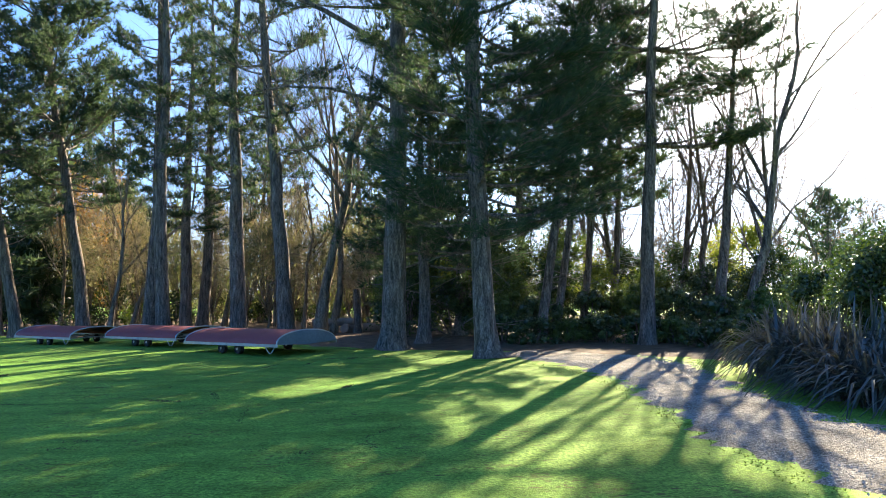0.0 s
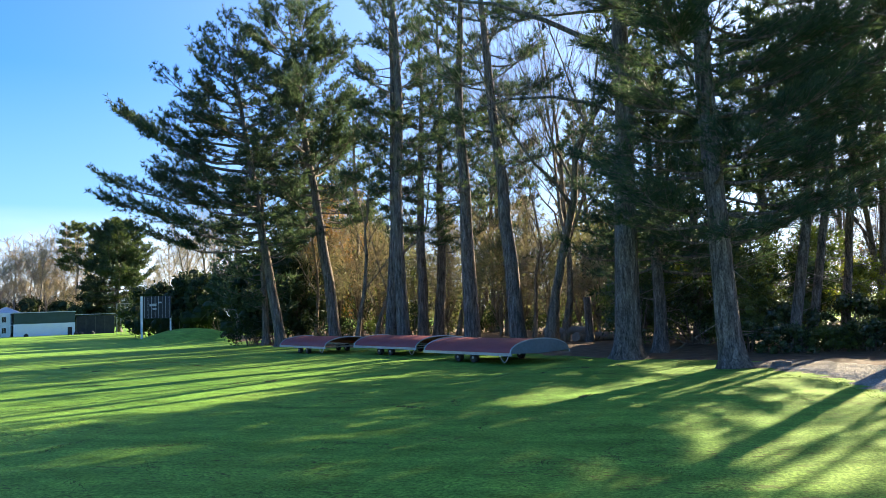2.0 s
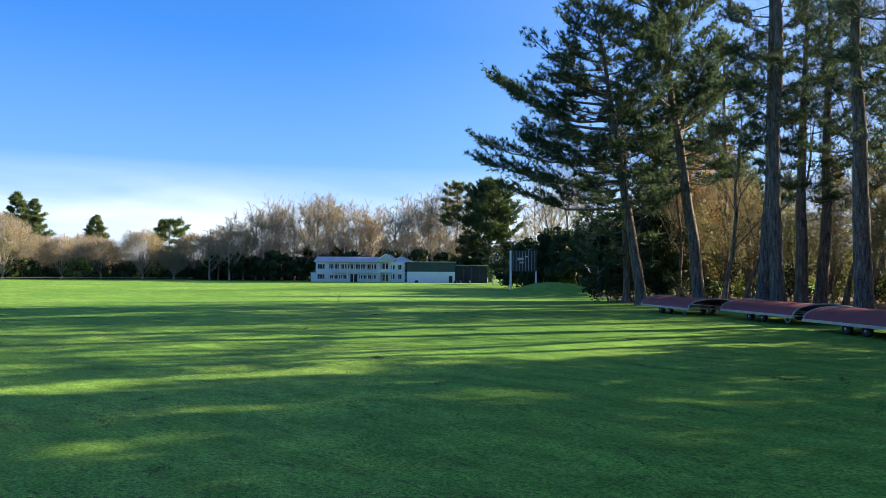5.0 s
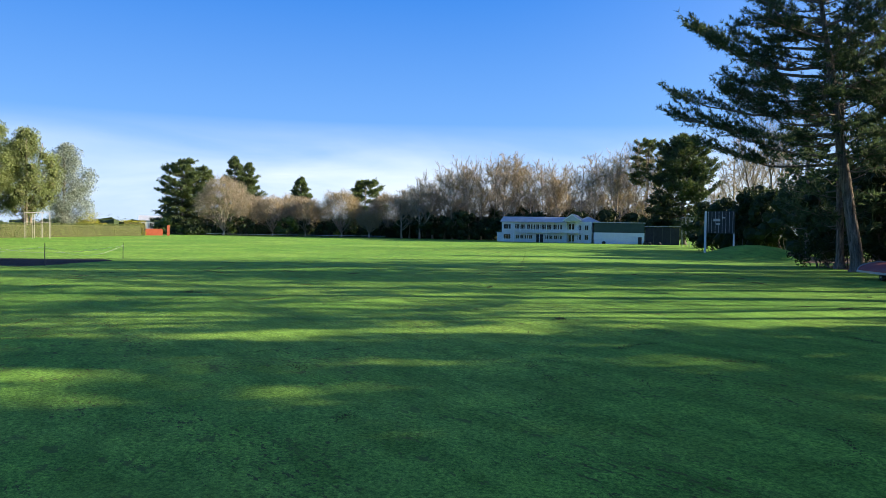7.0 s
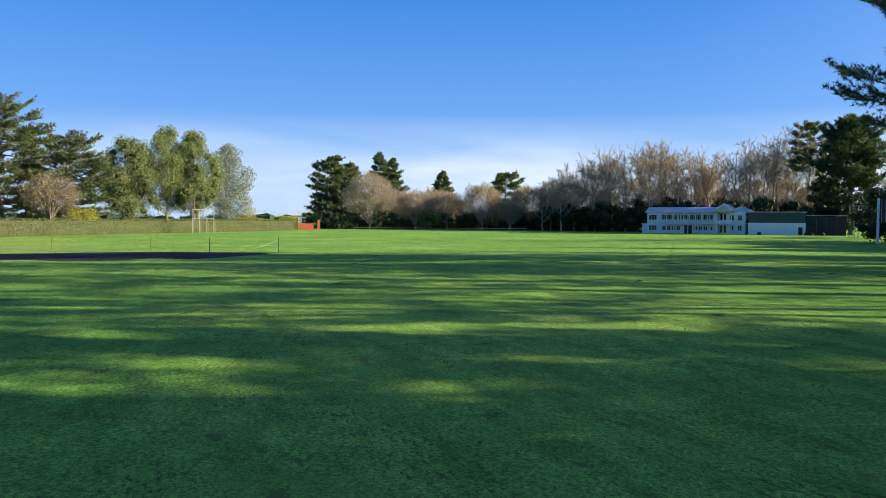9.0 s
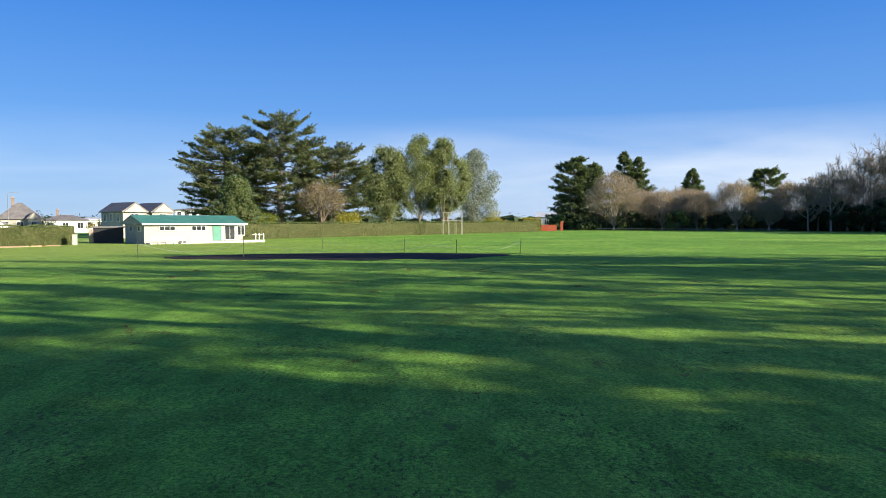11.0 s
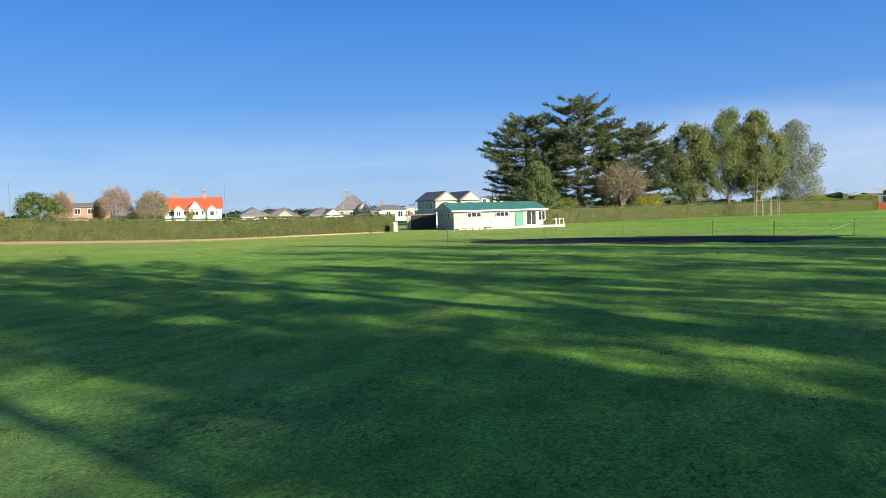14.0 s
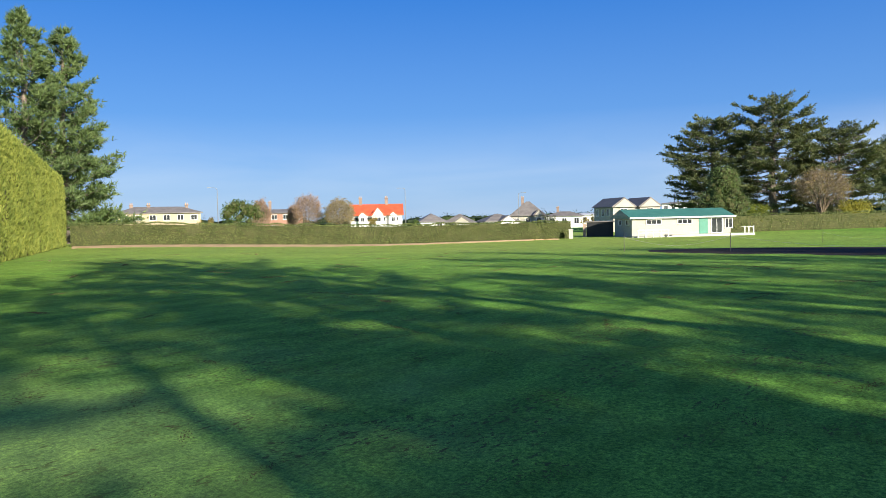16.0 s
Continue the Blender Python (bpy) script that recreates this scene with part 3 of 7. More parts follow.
def relief(x, y):
    """Small unevenness of the turf."""
    x, y = np.asarray(x, float), np.asarray(y, float)
    u = np.array([0.6 * noise.noise(Vector((p * 0.9, q * 0.9, 0.3))) + 0.4 * noise.noise(Vector((p * 2.3, q * 2.3, 7.7))) + 1.6 * noise.noise(Vector((p * 0.22, q * 0.22, 4.0)))
                  for p, q in zip(x.reshape(-1), y.reshape(-1))]).reshape(x.shape)
    return u * 0.022 * (1 - smooth_step(50, 130, np.hypot(x, y)))


# ---------------------------------------------------------------- ground
def build_ground():
    rr = np.concatenate([[0.0], np.geomspace(0.8, 60, 84), np.geomspace(62, 260, 40), np.geomspace(290, 4000, 18)])
    na = 360
    a = np.arange(na) * 2 * np.pi / na
    x, y = rr[1:, None] * np.sin(a), rr[1:, None] * np.cos(a)
    z = ground_z(x, y)
    # hoof and roller unevenness, fading out where nobody could see it
    z = z + relief(x, y)
    v = np.vstack([[[0, 0, 0]], np.stack([x, y, z], -1).reshape(-1, 3)])
    g = Geo()
    i, j = np.arange(len(rr) - 2)[:, None], np.arange(na)[None]
    j2 = (j + 1) % na
    q = np.stack([1 + i * na + j, 1 + (i + 1) * na + j, 1 + (i + 1) * na + j2, 1 + i * na + j2], -1).reshape(-1, 4)
    g.v.append(v)
    g.f += [q, np.stack([np.zeros(na, int), 1 + j[0], 1 + j2[0]], -1)]
    g.n = len(v)
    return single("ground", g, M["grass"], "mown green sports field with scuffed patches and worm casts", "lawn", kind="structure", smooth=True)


build_ground()


def patch(name, centre_line, widths, lift, mat, label, category, rough_edge=0.25, steps=14, seed=1):
    """A strip of other ground laid over the grass: a line of points with half widths, ragged at its edges."""
    rng = np.random.default_rng(seed)
    pts, wid = np.asarray(centre_line, float), np.asarray(widths, float)
    t = np.linspace(0, len(pts) - 1, (len(pts) - 1) * steps + 1)
    p = np.stack([np.interp(t, np.arange(len(pts)), pts[:, k]) for k in (0, 1)], -1)
    ker = np.ones(steps) / steps
    for k in (0, 1):
        p[:, k] = np.convolve(np.pad(p[:, k], (steps // 2, steps - 1 - steps // 2), mode="edge"), ker, "valid")
    w = np.interp(t, np.arange(len(pts)), wid)
    tan = np.gradient(p, axis=0)
    tan /= np.linalg.norm(tan, axis=1)[:, None] + 1e-9
    nor = np.stack([-tan[:, 1], tan[:, 0]], -1)
    rows = 9
    s = np.linspace(-1, 1, rows)
    edge = 1 + rough_edge * rng.normal(size=(len(p), 2)) * np.minimum(1.0, 0.8 / np.maximum(w, 0.3))[:, None]
    k = np.where(s[None] < 0, edge[:, :1], edge[:, 1:])
    xy = p[:, None] + nor[:, None] * (w[:, None] * s[None] * k)[..., None]
    crown = lift * (1 - np.abs(s[None]) ** 6 * 1.6)
    z = ground_z(xy[..., 0], xy[..., 1]) + crown
    g = Geo()
    i, j = np.arange(len(p) - 1)[:, None] * rows, np.arange(rows - 1)[None]
    g.add(np.concatenate([xy, z[..., None]], -1), np.stack([i + j, i + rows + j, i + rows + j + 1, i + j + 1], -1).reshape(-1, 4))
    return single(name, g, mat, label, category, kind="structure", smooth=True)


patch("ground_litter_near", [(2.5, 28.0), (6.5, 26.0), (9.2, 23.0), (10.2, 19.8)], [1.6, 2.6, 1.7, 0.5], 0.045, M["litter"], "trodden brown earth and needles beside the path", "leaf litter", 0.3, seed=8)
# litter floor of the wood, then the gravel path that comes out of it
patch("ground_litter", [(-38, 63.5), (-32, 59.5), (-24, 55), (-12, 45), (-3, 36), (5, 31), (14, 28), (26, 25)],
      [1.5, 5, 8.0, 8, 7.6, 6.2, 5.0, 5.0], 0.05, M["litter"], "brown fallen needles and leaves under the trees", "leaf litter", 0.3, seed=3)
patch("ground_litter_deep", [(-54, 92), (-42, 84), (-22, 74), (-6, 62), (8, 52), (20, 46)], [7, 14, 16, 15, 14, 14], 0.045, M["litter"], "shaded brown leaf litter deep in the wood", "leaf litter", 0.3, seed=7)
patch("path", [(2.0, 25.5), (4.3, 23.2), (5.2, 20.0), (5.0, 16.0), (4.9, 12.0), (5.3, 8.5), (6.2, 4.0), (7.4, -3), (8, -10)],
      [1.2, 1.9, 1.6, 1.15, 1.2, 1.35, 1.4, 1.4, 1.4], 0.06, M["gravel"], "pale loose gravel path with ragged grass edges", "path", 0.30, seed=4)
patch("ground_square", [at(-109, 51), at(-102, 51.5), at(-95, 52), at(-88, 52.0), at(-82, 53)], [1.6, 7.5, 9.5, 8.5, 1.2], 0.06, M["soil"],
      "dark bare soil of the dug-over cricket square", "bare soil", 0.1, seed=5)
patch("ground_verge", [(-42.0, -76.5), (-56.7, -67.8), (-71.2, -60.0), (-84, -53.4), (-98, -44.5)], [3.4, 4.2, 2.8, 1.4, 0.9], 0.14, M["drysoil"],
      "dry brown strip of earth along the foot of the hedge", "verge", 0.75, seed=6)


# ---------------------------------------------------------------- trees
def trunk_path(H, lean, bend, rng, n=12):
    t = np.linspace(0, 1, n)
    wob = np.cumsum(rng.normal(size=(n, 2)) * 0.012 * H / n ** 0.5, axis=0)
    x = lean[0] * t + bend[0] * np.sin(np.pi * t) + wob[:, 0]
    y = lean[1] * t + bend[1] * np.sin(np.pi * t) + wob[:, 1]
    p = np.stack([x, y, t * H], -1)
    p[0, :2] = 0
    return p


def pine(x, y, H, r0, h0, Lmax, limbs, seed, lean=(0, 0), bend=(0, 0), side=None, profile="broad", tuft=0.34, dense=2.1,
         m=12, needle="needle", bark="bark", dead=14, name="pine_tree", label="", category="pine tree", group="", flat=0.0, wide=0.0, rise=0.0, boughs=()):
    """A conifer: flared trunk, limbs in rough whorls, side shoots with needle tufts, dead snags below."""
    rng = np.random.default_rng(seed)
    wide = wide or 0.0009 * math.hypot(x, y)
    root = thing(name, x, y, gz(x, y) - 0.05, 0, label, category, group)
    tp = trunk_path(H, lean, bend, rng)
    s = tp[:, 2] / H
    rad = r0 * (1 - s) ** 0.8 + 0.03
    g = Geo()
    # finer rings at the flared foot
    zz = np.concatenate([[0, 0.12, 0.3, 0.6, 1.1], tp[2:, 2]]) if H > 6 else tp[:, 2]
    foot = np.stack([np.interp(zz, tp[:, 2], tp[:, k]) for k in range(3)], -1)
    fr = np.interp(zz, tp[:, 2], rad) * (1 + 0.55 * np.exp(-zz / 0.35))
    k = 14
    g.tube(foot, fr, k)
    ring = g.v[-1].reshape(len(zz), k, 3)
    lob = 1 + 0.16 * np.sin(np.arange(k) * 2.4 + seed)[None] * np.exp(-zz / 0.5)[:, None] + 0.03 * rng.normal(size=(len(zz), k))
    ring[:] = foot[:, None] + (ring - foot[:, None]) * lob[..., None]
    part("trunk", g, M[bark], root, "", True)
    wood, leaf = Geo(), Geo()
    at_h = lambda h: np.array([np.interp(h, tp[:, 2], tp[:, k]) for k in range(3)])
    cs, ds = [], []
    m = m if m < 12 or math.hypot(x, y) < 34 else 10
    for i in range(limbs + len(boughs)):
        q = min(1.0, (i + rng.uniform(0, 0.8)) / limbs)
        h = h0 + (H - h0) * q
        if profile == "cone":
            L, e = Lmax * (1 - q) ** 0.8 * rng.uniform(0.75, 1.1) + 0.3, radians(-8 + 38 * q + rng.normal() * 6)
        elif profile == "cedar":
            L, e = Lmax * (0.72 + 0.28 * math.sin(math.pi * q)) * (1 - q ** 6) ** 0.5 * rng.uniform(0.55, 1.1) + 0.6, radians(-5 + 26 * q ** 1.5 + rng.normal() * 5)
        elif profile == "flat":
            L, e = Lmax * (1 - q ** 3.0) ** 0.6 * rng.uniform(0.6, 1.1) + 0.5, radians(4 + 16 * q + rng.normal() * 6)
        elif profile == "crown":
            L, e = Lmax * max(0.25, 1 - (1.5 * (q - 0.42)) ** 2) ** 0.6 * rng.uniform(0.6, 1.1), radians(-4 + rise + 34 * q + rng.normal() * 8)
        elif profile == "dome":
            L, e = Lmax * (0.7 + 0.3 * math.sin(math.pi * q)) * (1 - q ** 5 * 0.6) * rng.uniform(0.5, 1.1), radians(-4 + rise + 55 * q + rng.normal() * 9)
        else:
            L, e = Lmax * (0.55 + 0.45 * math.sin(math.pi * min(1, q * 1.1 + 0.15))) * (1 - q ** 4 * 0.7) * rng.uniform(0.5, 1.1), radians(-6 + rise + 50 * q + rng.normal() * 9)
        a = i * 2.39996 + rng.normal() * 0.35
        if side is not None:
            sa, gain = radians(side[0]), side[1]
            c = math.cos(math.pi / 2 - a - sa)
            L *= 1 + gain * max(c, -0.6)
        L = max(L, 0.5)
        if i >= limbs:
            h, baz, L, e = boughs[i - limbs]
            a, e = math.pi / 2 - radians(baz), radians(e)
        hd = np.array([math.cos(a), math.sin(a), 0])
        t = np.linspace(0, 1, 7)[:, None]
        wob = np.cumsum(rng.normal(size=(7, 3)) * 0.03 * L, axis=0) * t
        curve = (0.14 if profile not in ("flat", "cedar") else 0.05) * L * t ** 2
        P = at_h(h) + L * t * (hd * math.cos(e) + np.array([0, 0, math.sin(e)])) + wob + curve * np.array([0, 0, 1.0]) - np.array([0, 0, 0.06]) * L * np.sin(np.pi * t)
        lr = min(0.012 * L + 0.012, float(np.interp(h, tp[:, 2], rad)) * 0.6)
        wood.tube(P, lr * (1 - 0.8 * t[:, 0]) + 0.006, 5 if L > 2.5 else 4)
        nsub = max(3, int((3 + L * 2.1) * dense))
        u = rng.uniform(0.25, 1.0, nsub) ** 0.8
        A = np.stack([np.interp(u, t[:, 0], P[:, k]) for k in range(3)], -1)
        sgn = np.where(np.arange(nsub) % 2 == 0, 1, -1)[:, None]
        tang = (P[-1] - P[0]) / (np.linalg.norm(P[-1] - P[0]) + 1e-9)
        lat = np.cross(tang, [0, 0, 1.0])
        lift = rng.uniform(0.05, 0.5 if profile != "flat" else 0.15, (nsub, 1)) * (1 - flat)
        D = tang * rng.uniform(0.4, 1.0, (nsub, 1)) + sgn * lat * rng.uniform(0.3, 1.0, (nsub, 1)) + np.array([0, 0, 1.0]) * lift
        D /= np.linalg.norm(D, axis=1)[:, None]
        sl = (L * 0.36 * (1 - 0.55 * u) + 0.25) * rng.uniform(0.6, 1.2, nsub)
        B = A + D * sl[:, None]
        wood.sticks(A, B, 0.014, 0.006)
        for a0, d0, l0 in zip(A, D, sl):
            kt = max(2, int(l0 / (tuft * 0.72)))
            f = np.linspace(0.38, 1.0, kt)[:, None]
            cs.append(a0 + d0 * l0 * f + rng.normal(size=(kt, 3)) * tuft * 0.22)
            ds.append(np.repeat(d0[None], kt, 0) + [0, 0, 0.35 * (1 - flat)])
        cs.append(P[-1:])
        ds.append(tang[None])
    if dead:
        h = rng.uniform(0.25, 1.0, dead) * h0
        A = np.stack([np.interp(h, tp[:, 2], tp[:, k]) for k in range(3)], -1)
        a = rng.uniform(0, 2 * np.pi, dead)
        ln = rng.uniform(0.4, 1.9, dead)[:, None]
        B = A + np.stack([np.cos(a), np.sin(a), rng.normal(size=dead) * 0.25 - 0.1], -1) * ln
        wood.sticks(A, B, 0.022, 0.006)
        for f in (0.45, 0.65, 0.85):
            A2 = A + (B - A) * f
            wood.sticks(A2, A2 + rng.normal(size=A2.shape) * 0.3 * ln * [1, 1, 0.5], 0.008, 0.004)
    leaf.needles(rng, np.concatenate(cs), np.concatenate(ds), tuft, wide, m, 0.78 if not flat else 0.55)
    joined("crown", [(wood, M[bark]), (leaf, M[needle])], root)
    return root


def bare_tree(x, y, H, r0, seed, name="bare_tree", lean=(0, 0), twig="twig", bark="bark_pale", label="", category="tree", group="",
              first=0.3, spread=0.55, depth=4, kids=4, thick=0.012, leaf=None, leaf_n=0, leaf_size=0.12, up=0.35, stems=1):
    """A leafless broadleaf tree: trunk, forking limbs and a haze of twigs, with leaves left on it if asked."""
    rng = np.random.default_rng(seed)
    root = thing(name, x, y, gz(x, y) - 0.05, 0, label, category, group)
    wood, fine = Geo(), Geo()
    tips = []
    todo = []
    for k in range(stems):
        d = np.array([lean[0] / H + rng.normal() * 0.05 + (0.3 * math.cos(k * 2.4) if stems > 1 else 0), lean[1] / H + rng.normal() * 0.05 + (0.3 * math.sin(k * 2.4) if stems > 1 else 0), 1.0])
        todo.append((np.zeros(3), d / np.linalg.norm(d), H * 0.62, r0, 0))
    main = Geo()
    while todo:
        p, d, L, r, lev = todo.pop()
        n = 6 if lev < 2 else 4 if lev < 3 else 3
        t = np.linspace(0, 1, n)[:, None]
        wob = np.cumsum(rng.normal(size=(n, 3)) * 0.045 * L, axis=0) * t
        P = p + d * L * t + wob + np.array([0, 0, 1.0]) * up * 0.18 * L * t ** 2
        R = r * (1 - 0.62 * t[:, 0])
        if lev == 0:
            R = R * (1 + 0.5 * np.exp(-t[:, 0] * L / 0.4))
        if lev >= 3 and thick >= 0.03:
            fine.sticks(P[:1], P[-1:], R[0], R[-1])
        else:
            (main if lev == 0 else wood if lev < 3 else fine).tube(P, R, 9 if lev == 0 else 5 if lev < 2 else 4 if lev < 3 else 3)
        if lev >= depth - 1:
            tips.append((P, d, L))
            continue
        cnt = kids + (2 if lev == 0 else 0) + rng.integers(0, 2)
        for c in range(cnt):
            u = (first if lev == 0 else 0.25) + (1 - (first if lev == 0 else 0.25)) * (c + rng.uniform(0.2, 0.9)) / cnt
            u = min(u, 1.0)
            q = np.array([np.interp(u, t[:, 0], P[:, k]) for k in range(3)])
            side = np.cross(d, rng.normal(size=3))
            side /= np.linalg.norm(side) + 1e-9
            nd = d * (1 - spread * 0.5) + side * spread * rng.uniform(0.6, 1.3) + np.array([0, 0, up * 0.4])
            nd /= np.linalg.norm(nd)
            todo.append((q, nd, L * rng.uniform(0.42, 0.68), float(np.interp(u, t[:, 0], R)) * 0.52, lev + 1))
        todo.append((P[-1], (P[-1] - P[-2]) / (np.linalg.norm(P[-1] - P[-2]) + 1e-9), L * 0.6, R[-1], lev + 1))
    ends = []
    for P, d, L in tips:
        k = 4 if thick < 0.03 else 13
        u = rng.uniform(0.2, 1.0, k)
        A = np.stack([np.interp(u, np.linspace(0, 1, len(P)), P[:, i]) for i in range(3)], -1)
        D = d + rng.normal(size=(k, 3)) * 0.55 + [0, 0, up * 0.3]
        D /= np.linalg.norm(D, axis=1)[:, None]
        B = A + D * (L * rng.uniform(0.4, 0.9, k))[:, None]
        if thick < 0.03:
            fine.sticks(A, B, thick, thick * 0.5)
        else:
            fine.slivers(A, B, thick, rng)
        ends.append(B)
        ends.append(A * 0.5 + B * 0.5)
    ends = np.concatenate(ends)
    part("trunk", main, M[bark], root, "", True)
    pairs = [(wood, M[bark]), (fine, M[twig])]
    if leaf:
        pick = rng.integers(0, len(ends), leaf_n)
        g = Geo()
        g.leaves(rng, ends[pick] + rng.normal(size=(leaf_n, 3)) * 0.22, leaf_size)
        pairs.append((g, M[leaf]))
    joined("crown", pairs, root)
    return root


def lobes_cloud(rng, lobes, n, fuzz=0.12):
    """Points near the outsides of many overlapping ellipsoids (x, y, z, rx, ry, rz)."""
    lobes = np.asarray(lobes, float)
    area = (lobes[:, 3] * lobes[:, 4] * lobes[:, 5]) ** (2 / 3)
    k = rng.choice(len(lobes), n, p=area / area.sum())
    d = rng.normal(size=(n, 3))
    d /= np.linalg.norm(d, axis=1)[:, None]
    r = 1 - np.abs(rng.normal(size=(n, 1))) * fuzz * 1.8 + rng.normal(size=(n, 1)) * 0.04
    return lobes[k, :3] + d * lobes[k, 3:] * r


def crown_lobes(rng, n, cx, cy, z0, z1, R, shape="oval"):
    out = []
    for i in range(n):
        q = (i + 0.5) / n
        z = z0 + (z1 - z0) * q
        w = R * (math.sin(math.pi * (0.12 + 0.83 * q)) if shape == "oval" else (1 - q * 0.9) if shape == "cone" else 1.0)
        a = i * 2.39996 + rng.normal() * 0.4
        rr = w * rng.uniform(0.25, 0.85)
        s = max(R * rng.uniform(0.24, 0.42) * (0.55 + 0.45 * w / R), 0.15 * R)
        out.append((cx + math.cos(a) * rr, cy + math.sin(a) * rr, z, s, s, s * rng.uniform(0.7, 1.1)))
    return out


def leafy_tree(x, y, H, R, z0, seed, mat, n=5000, size=0.4, lobes=26, name="leafy_tree", label="", category="tree", group="", shape="oval",
               bark="bark_pale", r0=0.35, hang=0.3, trunks=1, core=0.0, inner=None):
    """A broad evergreen: trunk, limbs into the lobes, and leaves over them."""
    rng = np.random.default_rng(seed)
    root = thing(name, x, y, gz(x, y) - 0.05, 0, label, category, group)
    lb = crown_lobes(rng, lobes, 0, 0, z0, H - R * 0.2, R, shape)
    g, w = Geo(), Geo()
    for k in range(trunks):
        off = np.array([math.cos(k * 2.1), math.sin(k * 2.1)]) * R * 0.22 * (trunks > 1)
        P = trunk_path(H * 0.85, (off[0] * 2, off[1] * 2), (0, 0), rng, 9)
        P[:, :2] += off * 0.3
        g.tube(P, r0 * (1 - 0.85 * P[:, 2] / H) * (1 + 0.4 * np.exp(-P[:, 2] / 0.5)), 9)
    for l in lb:
        zc = max(l[2] - R * 0.7, z0 * 0.6)
        a = np.array([0, 0, zc])
        b = np.array(l[:3])
        mid = (a + b) / 2 + rng.normal(size=3) * 0.08 * R
        w.tube([a, mid, b], [r0 * 0.3, r0 * 0.18, 0.03], 5)
    part("trunk", g, M[bark], root, "", True)
    lf = Geo()
    lf.leaves(rng, lobes_cloud(rng, lb, n, 0.2), size, 0, hang)
    pairs = [(w, M[bark]), (lf, M[mat])]
    if core:
        mass = Geo()
        mass.blobs(rng, lb, core)
        pairs.append((mass, M[inner or mat]))
    joined("crown", pairs, root)
    return root


def shrub(x, y, H, R, seed, mat, n=2500, size=0.14, lobes=18, name="shrub", label="", category="shrub", group="", squash=1.0, turn=0.0, stems=5, core=0.0, inner=None, fuzz=0.25):
    """A bush: stems from the ground, leaves over many lobes down to the ground."""
    n = int(n * 0.6) if math.hypot(x, y) > 45 else n
    rng = np.random.default_rng(seed)
    root = thing(name, x, y, gz(x, y) - 0.03, turn, label, category, group)
    lb = []
    for i in range(lobes):
        q = rng.uniform(0, 1) ** 0.8
        z = H * (0.12 + 0.74 * q)
        w = R * math.sqrt(max(0.05, 1 - (q * 0.93) ** 2.2))
        a = rng.uniform(0, 2 * np.pi)
        rr = w * rng.uniform(0.3, 0.85)
        s = rng.uniform(0.22, 0.36) * min(R, H)
        lb.append((math.cos(a) * rr, math.sin(a) * rr * squash, z, s, s, s * 0.9))
    g = Geo()
    for i in range(stems):
        l = lb[i % len(lb)]
        g.tube([(l[0] * 0.15, l[1] * 0.15, 0), (l[0] * 0.5, l[1] * 0.5, l[2] * 0.5), l[:3]], [0.05, 0.035, 0.015], 5)
    lf = Geo()
    lf.leaves(rng, lobes_cloud(rng, lb, n, fuzz), size, near=math.hypot(x, y) < 26)
    pairs = [(g, M["bark"]), (lf, M[mat])]
    if core:
        mass = Geo()
        mass.blobs(rng, lb, core)
        pairs.append((mass, M[inner or mat]))
    joined("foliage", pairs, root)
    return root


